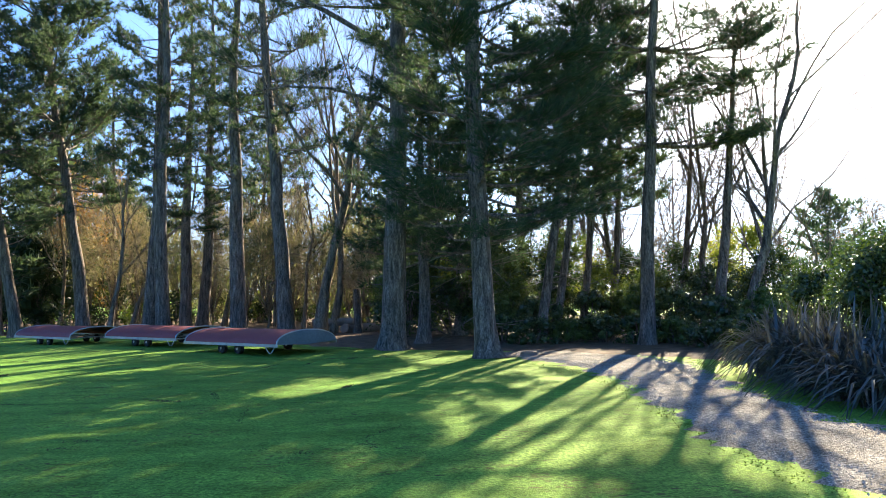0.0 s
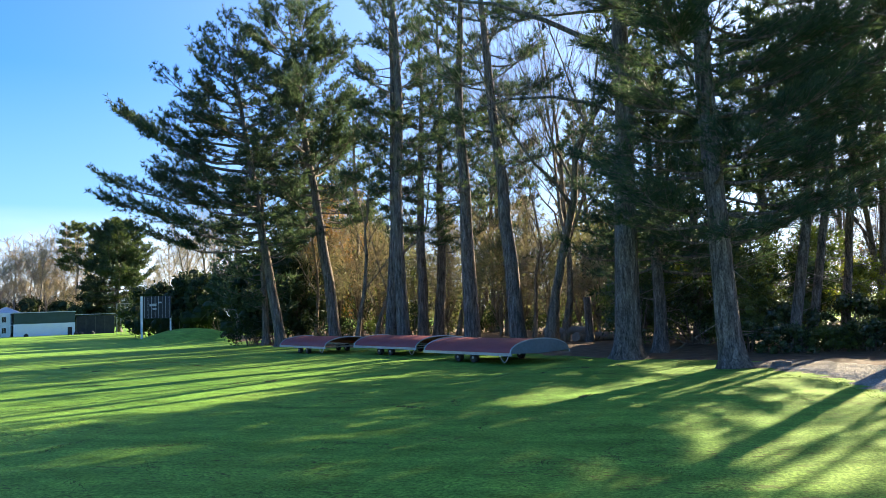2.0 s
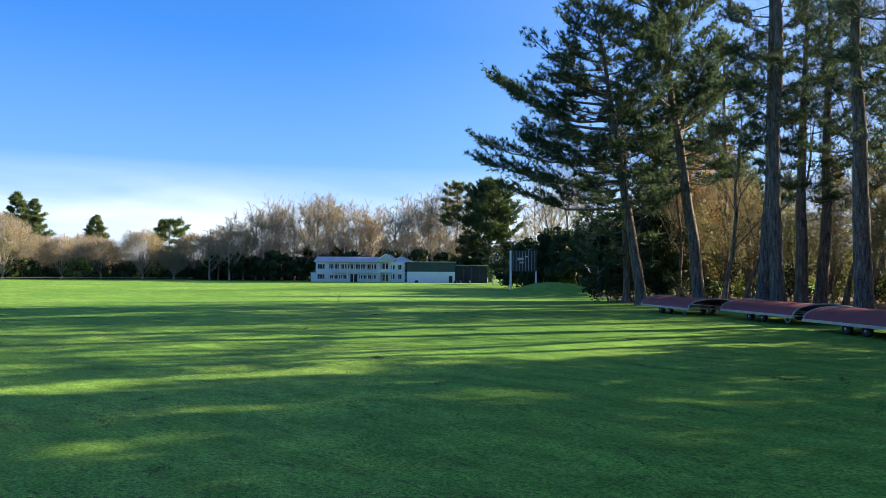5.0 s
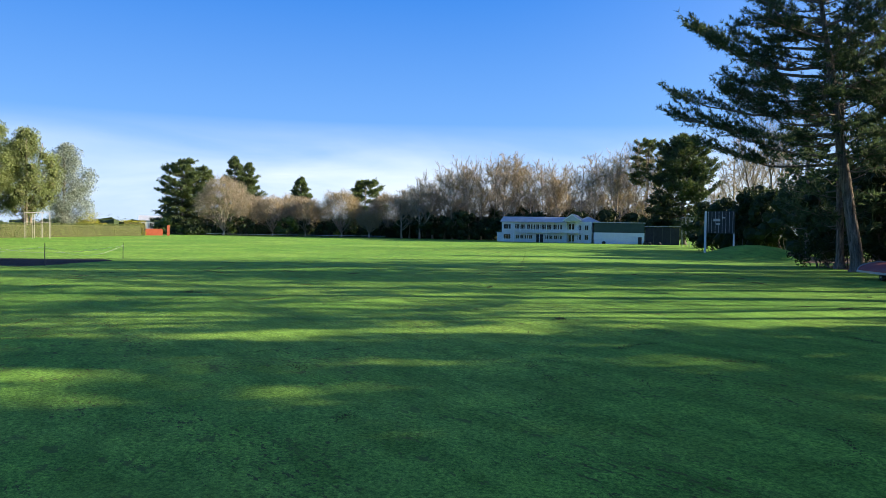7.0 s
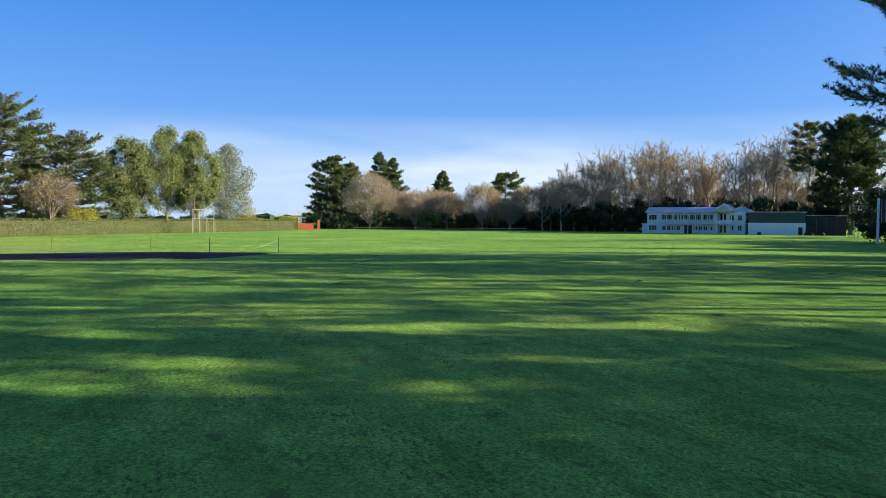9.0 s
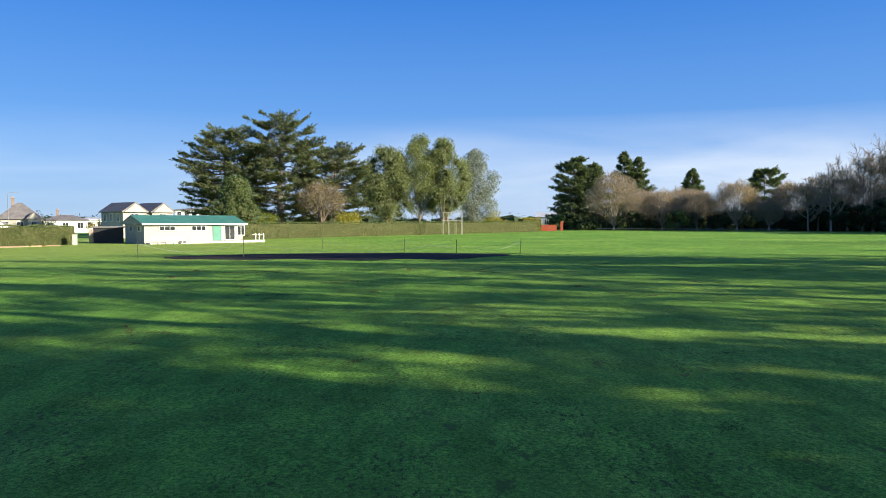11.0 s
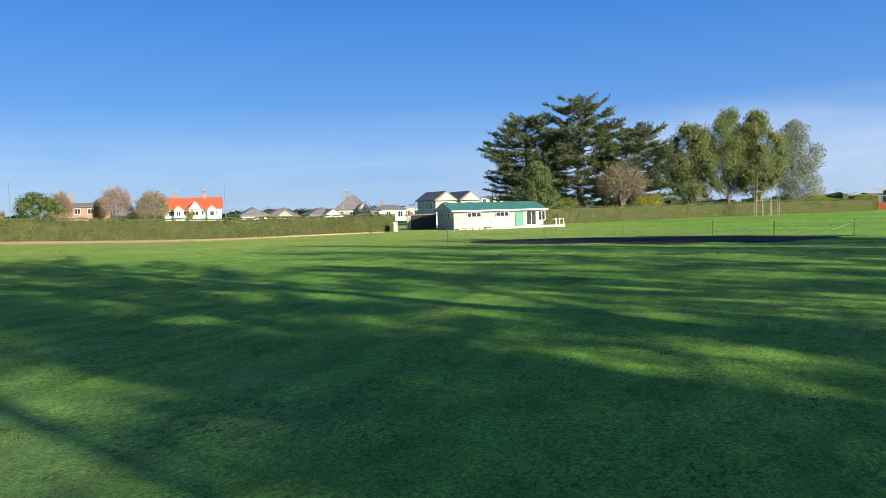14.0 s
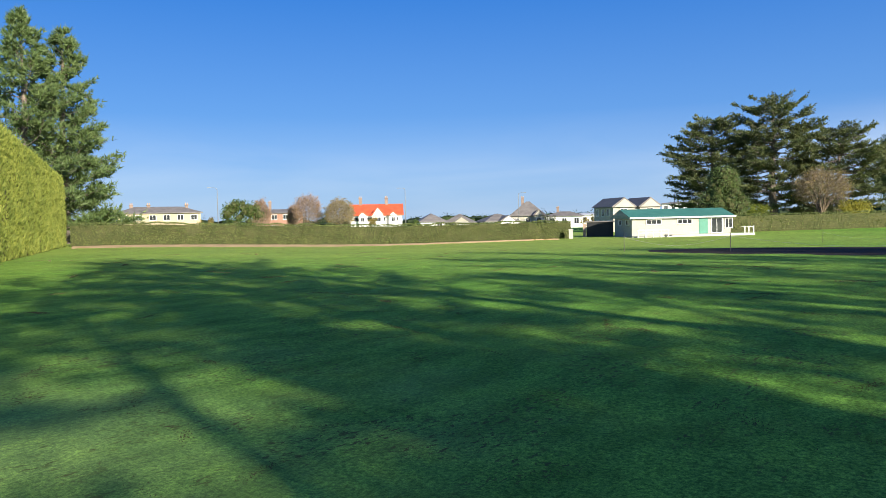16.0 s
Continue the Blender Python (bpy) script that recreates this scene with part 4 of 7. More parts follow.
def dome_tree(x, y, H, R, z0, seed, mat, n=7000, name="twiggy_tree", label="", category="tree", group="", bark="bark_pale", r0=0.3, width=0.03, length=1.7, leaf=None, leaf_n=0):
    """A rounded leafless crown: limbs fanning out of a short trunk, and a haze of fine twigs over the dome."""
    rng = np.random.default_rng(seed)
    root = thing(name, x, y, gz(x, y) - 0.05, 0, label, category, group)
    g = Geo()
    fork = z0 * 0.8
    g.tube([(0, 0, -0.1), (0.03 * R, 0, fork * 0.5), (0, 0.02 * R, fork), (0, 0, fork * 1.15)], [r0 * 1.5, r0, r0 * 0.9, r0 * 0.7], 9)
    part("trunk", g, M[bark], root, "", True)
    wood = Geo()
    mid_z, half = (z0 + H) / 2, (H - z0) / 2
    for k in range(22):
        a, u = k * 2.39996, rng.uniform(0.1, 1.0)
        tip = np.array([math.cos(a) * R * 0.9 * math.sqrt(1 - u * u * 0.9), math.sin(a) * R * 0.9 * math.sqrt(1 - u * u * 0.9), mid_z + half * 0.92 * (2 * u - 0.75) / 1.25])
        b = np.array([0, 0, fork * rng.uniform(0.8, 1.15)])
        m1 = b + (tip - b) * [0.35, 0.35, 0.5] + rng.normal(size=3) * 0.05 * R
        m2 = b + (tip - b) * [0.72, 0.72, 0.8] + rng.normal(size=3) * 0.05 * R
        wood.tube([b, m1, m2, tip], [r0 * 0.45, r0 * 0.3, r0 * 0.16, 0.02], 4)
    # a lumpy dome: twigs point outwards and upwards
    d = rng.normal(size=(n, 3))
    d[:, 2] = np.abs(d[:, 2]) * 1.15 - 0.45
    d /= np.linalg.norm(d, axis=1)[:, None]
    lump = np.array([noise.noise(Vector((p[0] * 2.2, p[1] * 2.2, p[2] * 2.2 + seed))) for p in d])
    rr = (0.86 + 0.22 * lump)[:, None] * rng.uniform(0.35, 1.0, (n, 1)) ** 0.38
    c = np.array([0, 0, mid_z - half * 0.15]) + d * rr * [R, R, half * 1.1]
    w = d + rng.normal(size=(n, 3)) * 0.6 + [0, 0, 0.35]
    w /= np.linalg.norm(w, axis=1)[:, None]
    tw = Geo()
    tw.slivers(c - w * length * 0.6, c + w * length * 0.4 * rng.uniform(0.5, 1.2, (n, 1)), width, rng)
    pairs = [(wood, M[bark]), (tw, M[mat])]
    if leaf:
        lf = Geo()
        pick = rng.integers(0, n, leaf_n)
        lf.leaves(rng, c[pick] + rng.normal(size=(leaf_n, 3)) * 0.3, 0.3)
        pairs.append((lf, M[leaf]))
    joined("crown", pairs, root)
    return root


def tall_bare_tree(x, y, H, R, seed, mat="tan_twig", bark="limb_pale", name="leafless_tree", label="", category="tree", group="", twigs=5600, width=0.022, r0=0.30):
    """A tall leafless tree: a trunk that forks low into ascending limbs, side branches, and fine upright twigs over its outside."""
    rng = np.random.default_rng(seed)
    root = thing(name, x, y, gz(x, y) - 0.05, 0, label, category, group)
    main, wood, fine = Geo(), Geo(), Geo()
    fork = H * rng.uniform(0.14, 0.30)
    stem = trunk_path(H * 0.9, (rng.normal() * 0.05 * H, rng.normal() * 0.05 * H), (0, 0), rng, 9)
    main.tube(stem, r0 * (1 - 0.9 * stem[:, 2] / H) * (1 + 0.4 * np.exp(-stem[:, 2] / 0.6)), 8)
    part("trunk", main, M[bark], root, "", True)
    rods = [stem[3:]]
    count = rng.integers(13, 17)
    for k in range(count):
        z = fork + (H * 0.72 - fork) * k / count
        b = np.array([np.interp(z, stem[:, 2], stem[:, j]) for j in range(3)])
        a = k * 2.39996 + rng.normal() * 0.4
        out = R * rng.uniform(0.55, 1.0) * (1.0 - 0.45 * k / count)
        top = min(H * rng.uniform(0.70, 0.94), z + H * rng.uniform(0.26, 0.45))
        t = np.linspace(0, 1, 7)[:, None]
        P = b + np.array([math.cos(a), math.sin(a), 0]) * out * (t ** 0.75) + np.array([0, 0, 1.0]) * (top - z) * (0.35 * t + 0.65 * t ** 1.5)
        P = P + np.cumsum(rng.normal(size=(7, 3)) * 0.012 * H, axis=0) * t
        lr = r0 * 0.42 * (1 - 0.5 * k / count)
        wood.tube(P, lr * (1 - 0.82 * t[:, 0]) + 0.06 * r0, 5)
        rods.append(P)
    shoots = []
    for P in rods:
        n = 15
        u = rng.uniform(0.22, 1.0, n)
        A = np.stack([np.interp(u, np.linspace(0, 1, len(P)), P[:, j]) for j in range(3)], -1)
        D = rng.normal(size=(n, 3)) * [0.65, 0.65, 0.3] + [0, 0, 0.6]
        D /= np.linalg.norm(D, axis=1)[:, None]
        L = H * rng.uniform(0.05, 0.12, n)
        B = A + D * L[:, None]
        fine.sticks(A, B, 0.16 * r0, 0.06 * r0)
        shoots.append((A, B))
        shoots.append((P[-3:-1], P[-2:]))
    A, B = np.concatenate([q[0] for q in shoots]), np.concatenate([q[1] for q in shoots])
    i = rng.integers(0, len(A), twigs)
    c = A[i] + (B - A)[i] * rng.uniform(0.1, 1.0, (twigs, 1))
    w = (B - A)[i] / (np.linalg.norm((B - A)[i], axis=1)[:, None] + 1e-9) + rng.normal(size=(twigs, 3)) * 0.55 + [0, 0, 0.12]
    w /= np.linalg.norm(w, axis=1)[:, None]
    fine.slivers(c, c + w * (H * rng.uniform(0.03, 0.065, (twigs, 1))), width, rng)
    joined("crown", [(wood, M[bark]), (fine, M[mat])], root)
    return root


def hedge(name, a, b, h0, h1, thick, mat, n, size, seed, label, group="", ragged=0.1, upright=0.0, inner="core"):
    """A clipped hedge from a to b, with heights h0 and h1: a woody core and leaves over its faces. The default core
    colour holds the inner shade.
    """
    rng = np.random.default_rng(seed)
    a, b = np.array(a, float), np.array(b, float)
    L = np.linalg.norm(b - a)
    e = (b - a) / L
    nrm = np.array([-e[1], e[0]])
    root = thing(name, a[0], a[1], 0, 0, label, "hedge", group)
    N = max(8, int(L / 1.5))
    s = np.linspace(0, 1, N)
    core = Geo()
    ring = [(-0.42, 0), (-0.44, 0.5), (-0.40, 0.95), (0.40, 0.95), (0.44, 0.5), (0.42, 0)]
    V = []
    for q in s:
        p = a + (b - a) * q
        h = h0 + (h1 - h0) * q
        zb = gz(*p)
        V.append([(*(p - a + nrm * o * thick * (1 + 0.05 * rng.normal())), zb + f * h * 0.985) for o, f in ring])
    k = len(ring)
    core.add(np.array(V).reshape(-1, 3), [(i * k + j, i * k + (j + 1) % k, (i + 1) * k + (j + 1) % k, (i + 1) * k + j) for i in range(N - 1) for j in range(k)])
    for i in (0, (N - 1) * k):
        core.add(np.array(V).reshape(-1, 3)[i:i + k], [(0, 1, 4, 5), (1, 2, 3, 4)])
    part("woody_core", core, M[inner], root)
    # leaves over both sides, the top and the ends
    perim = [("l", L * (h0 + h1) / 2), ("r", L * (h0 + h1) / 2), ("t", L * thick), ("e", thick * h0), ("f", thick * h1)]
    tot = sum(v for _, v in perim)
    pts = []
    for kind, area in perim:
        m = int(n * area / tot) + 8
        q, w = rng.uniform(0, 1, m), rng.uniform(0, 1, m)
        h = h0 + (h1 - h0) * q
        if kind in "lr":
            o, z = (0.5 if kind == "l" else -0.5) * thick * (1 - 0.06 * w), w * h
        elif kind == "t":
            o, z = (w - 0.5) * thick, h * np.ones(m)
        else:
            o, z = (w - 0.5) * thick, rng.uniform(0, 1, m) * (h0 if kind == "e" else h1)
            q = np.zeros(m) if kind == "e" else np.ones(m)
        lump = np.array([noise.noise(Vector((qq * L * 0.5, zz * 0.5, 3.1 * seed))) for qq, zz in zip(q, z)]) * ragged
        p = a + (b - a) * q[:, None] + nrm * (o + np.sign(o) * (lump + rng.normal(size=m) * size * 0.3))[:, None]
        zg = ground_z(p[:, 0], p[:, 1])
        pts.append(np.stack([p[:, 0] - a[0], p[:, 1] - a[1], zg + z + (lump + np.abs(rng.normal(size=m)) * size * 0.4 if kind == "t" else 0)], -1))
    lf = Geo()
    if upright:
        c = np.concatenate(pts)
        lf.needles(rng, c, np.tile([0, 0, 1.0], (len(c), 1)), size * 2.2, size * 0.45, 3, 0.45)
    else:
        lf.leaves(rng, np.concatenate(pts), size)
    part("foliage", lf, M[mat], root)
    return root

# ---------------------------------------------------------------- the wood: front row of pines
def pine_at(az, d, *args, **kw):
    x, y = at(az, d)
    return pine(x, y, *args, **kw)


WOOD = "pines along the edge of the field"
TALL = "tall dark green pine with furrowed grey-brown bark and bare lower trunk"
reach = np.random.default_rng(31)
LONG = tuple((7.0 + 0.62 * k, -121 + reach.normal() * 24, (9.6 if k % 3 == 0 else 7.4 if k % 3 == 1 else 6.0) * (1.0 if k < 11 else 1.0 - 0.085 * (k - 10)) * reach.uniform(0.9, 1.03),
              3 + 0.55 * k + reach.normal() * 3) for k in range(19))
pine_at(-29.9, 55, 22.0, 0.36, 6.5, 5.2, 66, 11, lean=(-3.0, -2.0), profile="crown", dense=2.0, boughs=LONG, label="spreading pine with long dark limbs reaching over the field", group=WOOD)
pine_at(-25.9, 55, 25, 0.42, 8.5, 6.0, 84, 12, profile="crown", dense=2.2, lean=(-3.0, -1.0), label=TALL, group=WOOD)
pine_at(-21.7, 47, 27, 0.38, 8.0, 3.6, 44, 13, lean=(0.1, 0.5), label=TALL, group=WOOD)
pine_at(-20.6, 45, 27, 0.38, 9.0, 3.4, 44, 14, lean=(-0.4, 0.3), label=TALL, group=WOOD)
pine_at(-19.2, 51, 22, 0.34, 6.5, 3.2, 40, 15, lean=(0.4, 0), label=TALL, group=WOOD)
pine_at(-18.1, 52, 24, 0.34, 6.0, 3.6, 44, 16, lean=(0.8, 0), label=TALL, group=WOOD)
pine_at(-15.5, 41, 24, 0.40, 7.5, 3.2, 38, 17, lean=(0.5, 0), label=TALL, group=WOOD)
pine_at(-11.9, 38, 24, 0.37, 8.0, 3.2, 36, 18, lean=(-2.4, 0.2), boughs=((9.6, 80, 3.6, 5), (11.4, 95, 4.0, 8), (13.2, 84, 3.6, 10), (14.0, -60, 3.8, 10), (14.8, 30, 4.0, 12), (15.6, 150, 4.0, 12), (16.4, 90, 4.0, 14), (17.2, -100, 3.8, 14), (18.0, 10, 3.8, 16), (18.8, 120, 3.6, 18)), label=TALL, group=WOOD)
high = np.random.default_rng(57)
TOP_A = tuple((12.4 + 0.36 * k, k * 137.5, 4.9 * high.uniform(0.7, 1.05), 6 + 0.9 * k) for k in range(28))
LAYERS = tuple((h, az, L, e) for h, right, left in ((7.5, 4.9, 3.0), (9.5, 3.4, 3.2), (11.1, 5.0, 3.6))
               for az, L, e in ((78, right, 1), (96, right * 0.9, 3), (118, right * 0.7, 2), (-84, left, 2), (-110, left * 0.9, 3), (170, 2.4, 4), (20, 2.6, 4)))
TOP_B = LAYERS + tuple((13.2 + 0.25 * k, k * 137.5, 4.6 * high.uniform(0.7, 1.05), 6 + 0.9 * k) for k in range(29))
big_pine = pine_at(-3.9, 28, 25, 0.44, 8.0, 3.4, 40, 19, lean=(0.5, 0.3), side=(90, 0.45), boughs=TOP_A + ((8.0, 95, 3.8, 2), (9.6, 84, 4.2, 6)), label="large pine with a thick furrowed trunk beside the litter floor", group=WOOD)
for line, rad in (([(0.1, 0, 11.4), (-0.9, -0.1, 12.0), (-2.4, -0.2, 12.9), (-4.3, -0.3, 13.8), (-6.4, -0.4, 14.3)], (0.13, 0.11, 0.095, 0.07, 0.035)),
                  ([(0.1, 0, 9.0), (-0.8, -0.1, 9.5), (-2.2, -0.2, 9.9), (-3.8, -0.2, 10.0), (-5.2, -0.3, 9.8)], (0.09, 0.075, 0.06, 0.045, 0.02))):
    g = Geo()
    g.tube(line, rad, 7)
    part("bare_limb", g, M["bark"], big_pine, "long bare arching limb", True)
pine_at(-1.6, 30.5, 11.5, 0.24, 3.2, 3.3, 60, 20, profile="cone", lean=(0.1, 0.6), label="dense young pine with dark foliage close behind a larger trunk", group=WOOD)
pine_at(3.4, 23.7, 25, 0.33, 3.6, 4.1, 112, 21, lean=(-0.2, 0.4), profile="crown", dense=3.1, flat=0.3, boughs=((6.4, 80, 4.2, 5), (7.6, 70, 4.4, 8), (9.2, 84, 4.6, 8), (6.9, 110, 4.0, 4), (4.6, 92, 4.4, 4), (5.6, 84, 4.2, 6), (7.0, 96, 4.4, 8), (8.3, 80, 4.4, 12), (4.4, -80, 3.6, 0), (5.8, -88, 3.8, 4)), label="dark pine with low dense boughs over a clear lower trunk", group=WOOD)
pine_at(7.4, 30, 18, 0.17, 5.6, 3.6, 58, 22, lean=(2.6, 0.5), label="slender leaning pine in front of the shrubs", group=WOOD)
pine_at(8.3, 32, 18, 0.15, 6.0, 3.4, 54, 23, lean=(2.4, 0.5), label="slender leaning pine in front of the shrubs", group=WOOD)
pine_at(10.4, 33, 18, 0.14, 5.4, 3.2, 50, 26, lean=(1.6, 0.5), label="slender leaning pine in front of the shrubs", group=WOOD)
pine_at(12.3, 37, 19, 0.14, 6.0, 3.2, 46, 27, lean=(1.4, 0.4), label="slender leaning pine in front of the shrubs", group=WOOD)
pine_at(15.1, 28.6, 21, 0.25, 13.6, 4.4, 26, 24, dense=2.3, boughs=TOP_B, side=(-80, 0.4), lean=(0.8, 0.4), profile="crown", flat=0.75, rise=-4, label="pine with flat dark layers of foliage beside the path", group=WOOD)
pine_at(20.0, 30.5, 12.2, 0.20, 9.6, 2.8, 16, 25, dense=2.0, lean=(1.0, 0.3), flat=0.5, profile="crown", label="pine with sparse layered foliage among bare trees", group=WOOD)
# second row, deeper in the wood
for i, (az, d, H, h0) in enumerate([(-33.0, 104, 18, 3), (-31, 62, 16, 3), (-28, 70, 22, 6), (-24, 66, 22, 9), (-13.5, 60, 20, 8), (-6.5, 60, 18, 7),
                                    (-27, 82, 20, 6), (-1, 44, 8.0, 2.0), (1.2, 36, 9.5, 3.0), (5.8, 42, 17, 6.5), (27.0, 70, 9.5, 2), (-27.2, 112, 20, 3), (-24.0, 120, 22, 3), (-30.0, 108, 17, 3), (-1.2, 42, 21, 12)]):
    pine_at(az, d, H, 0.26, h0, 3.8, 44, 40 + i, tuft=0.56, m=4, wide=0.15, dense=1.3, label="pine standing deeper in the shaded wood", group="pines deeper in the wood", dead=8)
# out of sight beside the path: they throw the shade that lies over the near grass
for i, (az, d, H) in enumerate([(45, 27, 20), (53, 30, 22), (63, 26, 21), (74, 33, 22)]):
    pine_at(az, d, H, 0.35, 6.0, 3.8, 30, 70 + i, tuft=0.6, m=4, wide=0.16, dense=1.1, label="pine shading the grass beside the gravel path", group="pines beside the path", dead=0)

# bare trees among and behind the pines
PALE = "leafless tree with pale smooth bark and fine upright twigs"
for i, (az, d, H, r, lx, ly, dp) in enumerate([
        (-24.3, 50, 13, 0.16, 1.2, 0, 4), (-9.6, 37.5, 19, 0.28, 2.6, 0, 4), (-8.6, 41, 19, 0.2, 1.2, 0, 4), (-6.3, 52, 20, 0.22, 0.3, 0, 4), (-14, 60, 21, 0.22, 0.5, 0, 4), (-16.6, 56, 17, 0.16, 0.6, 0, 4), (-12.8, 52, 18, 0.16, -0.5, 0, 4), (-10.8, 47, 15, 0.13, 0.8, 0, 4), (-22.9, 57, 16, 0.16, 0.9, 0, 4), (-27.4, 62, 15, 0.16, 0.5, 0, 4),
        (-33.6, 130, 23, 0.3, 0, 0, 4), (-35, 138, 24, 0.3, -1, 0, 4), (-36.6, 140, 24, 0.3, -1, 0, 4), (-30, 78, 14, 0.2, 1, 0, 4),
        (10.5, 45, 15, 0.22, 1.5, 0, 4), (13.0, 38, 14, 0.25, -1.0, 0, 4), (17.0, 36, 14, 0.28, 1.8, 0, 4), (19.0, 33, 14, 0.24, 2.6, 0, 4),
        (21.6, 29.5, 15, 0.30, 3.6, 0.5, 4), (22.8, 32, 13, 0.22, 2.0, 0, 4), (15.5, 52, 15, 0.22, 0.5, 0, 4), (7.0, 55, 16, 0.22, 0.5, 0, 4), (26.5, 50, 11, 0.2, 1, 0, 4)]):
    x, y = at(az, d)
    bare_tree(x, y, H, r * (1.0 if az < 10 else 0.68), 100 + i, lean=(lx, ly), label=PALE, group="bare trees in the wood", depth=dp, spread=0.7 if az > 21 else 0.55, twig="twig_pale" if az < 0 else "twig", bark="bark_pale" if az < 0 else "bark", thick=0.007 if az < 10 else 0.012 if az == 21.6 else 0.008, kids=5 if az == 21.6 else 4)

for i, (az, d, H) in enumerate([(6.6, 56, 15), (10.4, 62, 16), (13.6, 58, 15), (17.0, 54, 13), (20.6, 52, 12), (23.6, 48, 11)]):
    tall_bare_tree(*at(az, d), H, 3.2, 2100 + i, "twig", "bark", "bare_tree", "slender leafless tree with dark twigs against the light", "tree", "bare trees beyond the path", 500, 0.007, 0.12)

# leafy conifers and broadleaves that fill the wood behind the pines
for i, (az, d, H, R, mat) in enumerate([(-17.2, 66, 12, 3.2, "olive"), (-14.4, 64, 13, 3.0, "euc"), (-11.2, 62, 12, 3.0, "olive"), (-8.0, 62, 11, 3.2, "olive"), (-5.4, 60, 10, 3.4, "olive"),
                                        (-22.6, 72, 11, 3.6, "olive"), (-26.2, 74, 13.5, 3.6, "autumn"), (-20.0, 74, 12, 3.6, "euc"), (-31.0, 72, 9.5, 4.4, "dark_leaf"), (-33.0, 114, 12, 5.5, "dark_leaf"), (-28.8, 66, 8.0, 3.6, "dark_leaf"),
                                        (-2.6, 50, 8, 3.0, "dark_leaf"), (3.0, 50, 7, 3.0, "dark_leaf"), (-23.4, 78, 14, 4.0, "dark_leaf"), (-36.0, 132, 12, 6.0, "dark_leaf"), (-28.6, 106, 14, 4.6, "dark_leaf"), (-26.4, 112, 16, 5.0, "dark_leaf"), (-24.2, 110, 16, 5.0, "dark_leaf"), (-22.0, 118, 17, 5.0, "dark_leaf"), (-30.6, 116, 13, 4.6, "dark_leaf")]):
    x, y = at(az, d)
    label = {"olive": "tall tan-green conifer with drooping sprays in the wood", "euc": "olive-green conifer with drooping sunlit sprays in the wood", "shrub_lit": "sunlit yellow-green tree in the wood", "shrub": "green leafy tree in the shaded wood",
             "autumn": "tree with russet autumn leaves in the wood", "dark_leaf": "dense dark evergreen tree in the shaded wood"}[mat]
    leafy_tree(x, y, H, R, 1.0, 150 + i, mat, 4400, 0.27, 34, "leafy_tree", label, "tree", "leafy trees of the wood", "cone" if mat in ("euc", "olive") else "oval", "bark", 0.2, 0.3, core=0.55 if mat == "dark_leaf" else 0.0)
for i, (az, d, H) in enumerate([(9, 110, 11), (13, 120, 11), (17, 115, 9), (24, 125, 9), (27, 118, 9), (29.5, 125, 10), (32, 120, 11), (20, 130, 9)]):
    x, y = at(az, d)
    bare_tree(x, y, H, 0.25, 170 + i, label="hazy brown leafless tree beyond the wood", group="bare trees beyond the wood", spread=0.75, first=0.12, thick=0.03, kids=5, leaf="autumn", leaf_n=500, leaf_size=0.3)
    shrub(*at(az + 1.2, d - 4), 4.5, 4.5, 180 + i, "dark_leaf", 1200, 0.4, 14, label="dark evergreen bush beyond the wood", group="bushes beyond the wood")

# sunlit twiggy brush between the trunks
for i, (az, d, H, R) in enumerate([(-27.2, 66, 10, 3.6), (-24.0, 62, 12, 3.4), (-22.4, 62, 9, 3.0), (-19.6, 60, 8, 3.0), (-17.4, 58, 11, 3.2), (-15.0, 54, 10, 3.0), (-13.4, 50, 8, 2.6), (-11.6, 52, 11, 3.0), (-9.6, 49, 8, 2.6), (-7.4, 48, 9, 2.8), (-6.0, 46, 6, 2.2)]):
    dome_tree(*at(az, d), H, R, 1.2, 1400 + i, "tan_twig" if i % 3 else "olive", 2600, label="tan twiggy brush between the pine trunks", group="brush of the wood", r0=0.08, width=0.012, length=0.9, leaf="olive", leaf_n=420)

dome_tree(*at(-25.6, 70), 16.0, 3.8, 3.0, 1450, "pink_twig", 3200, "russet_tree", "slender tree with pinkish-brown winter leaves deep in the wood", "tree", r0=0.12, width=0.015, length=1.0, leaf="autumn", leaf_n=1500)

# belt of bushes that closes the wood behind
for i in range(19):
    az = -31.0 + i * 2.3
    d = 92 + 5 * math.sin(i * 1.9)
    mat = ("dark_leaf", "olive", "dark_leaf", "dark_leaf", "olive")[i % 5]
    shrub(*at(az, d), 6.5 + 1.5 * math.sin(i * 2.7), 4.6, 1200 + i, mat, 2200, 0.42, 20, label="dense bush in the belt closing the wood behind", group="bushes behind the wood")

# low dark growth at the feet of the trees
for i in range(17):
    az = -31.5 + i * 2.3
    d = (66 - 1.1 * i) + 5 * math.sin(i * 2.3)
    shrub(*at(az, d), 2.4 + 0.7 * math.sin(i * 1.3), 2.6, 1300 + i, ("dark_leaf", "shrub", "dark_leaf")[i % 3], 1500, 0.22, 14, label="low dark undergrowth beneath the trees", group="undergrowth of the wood")

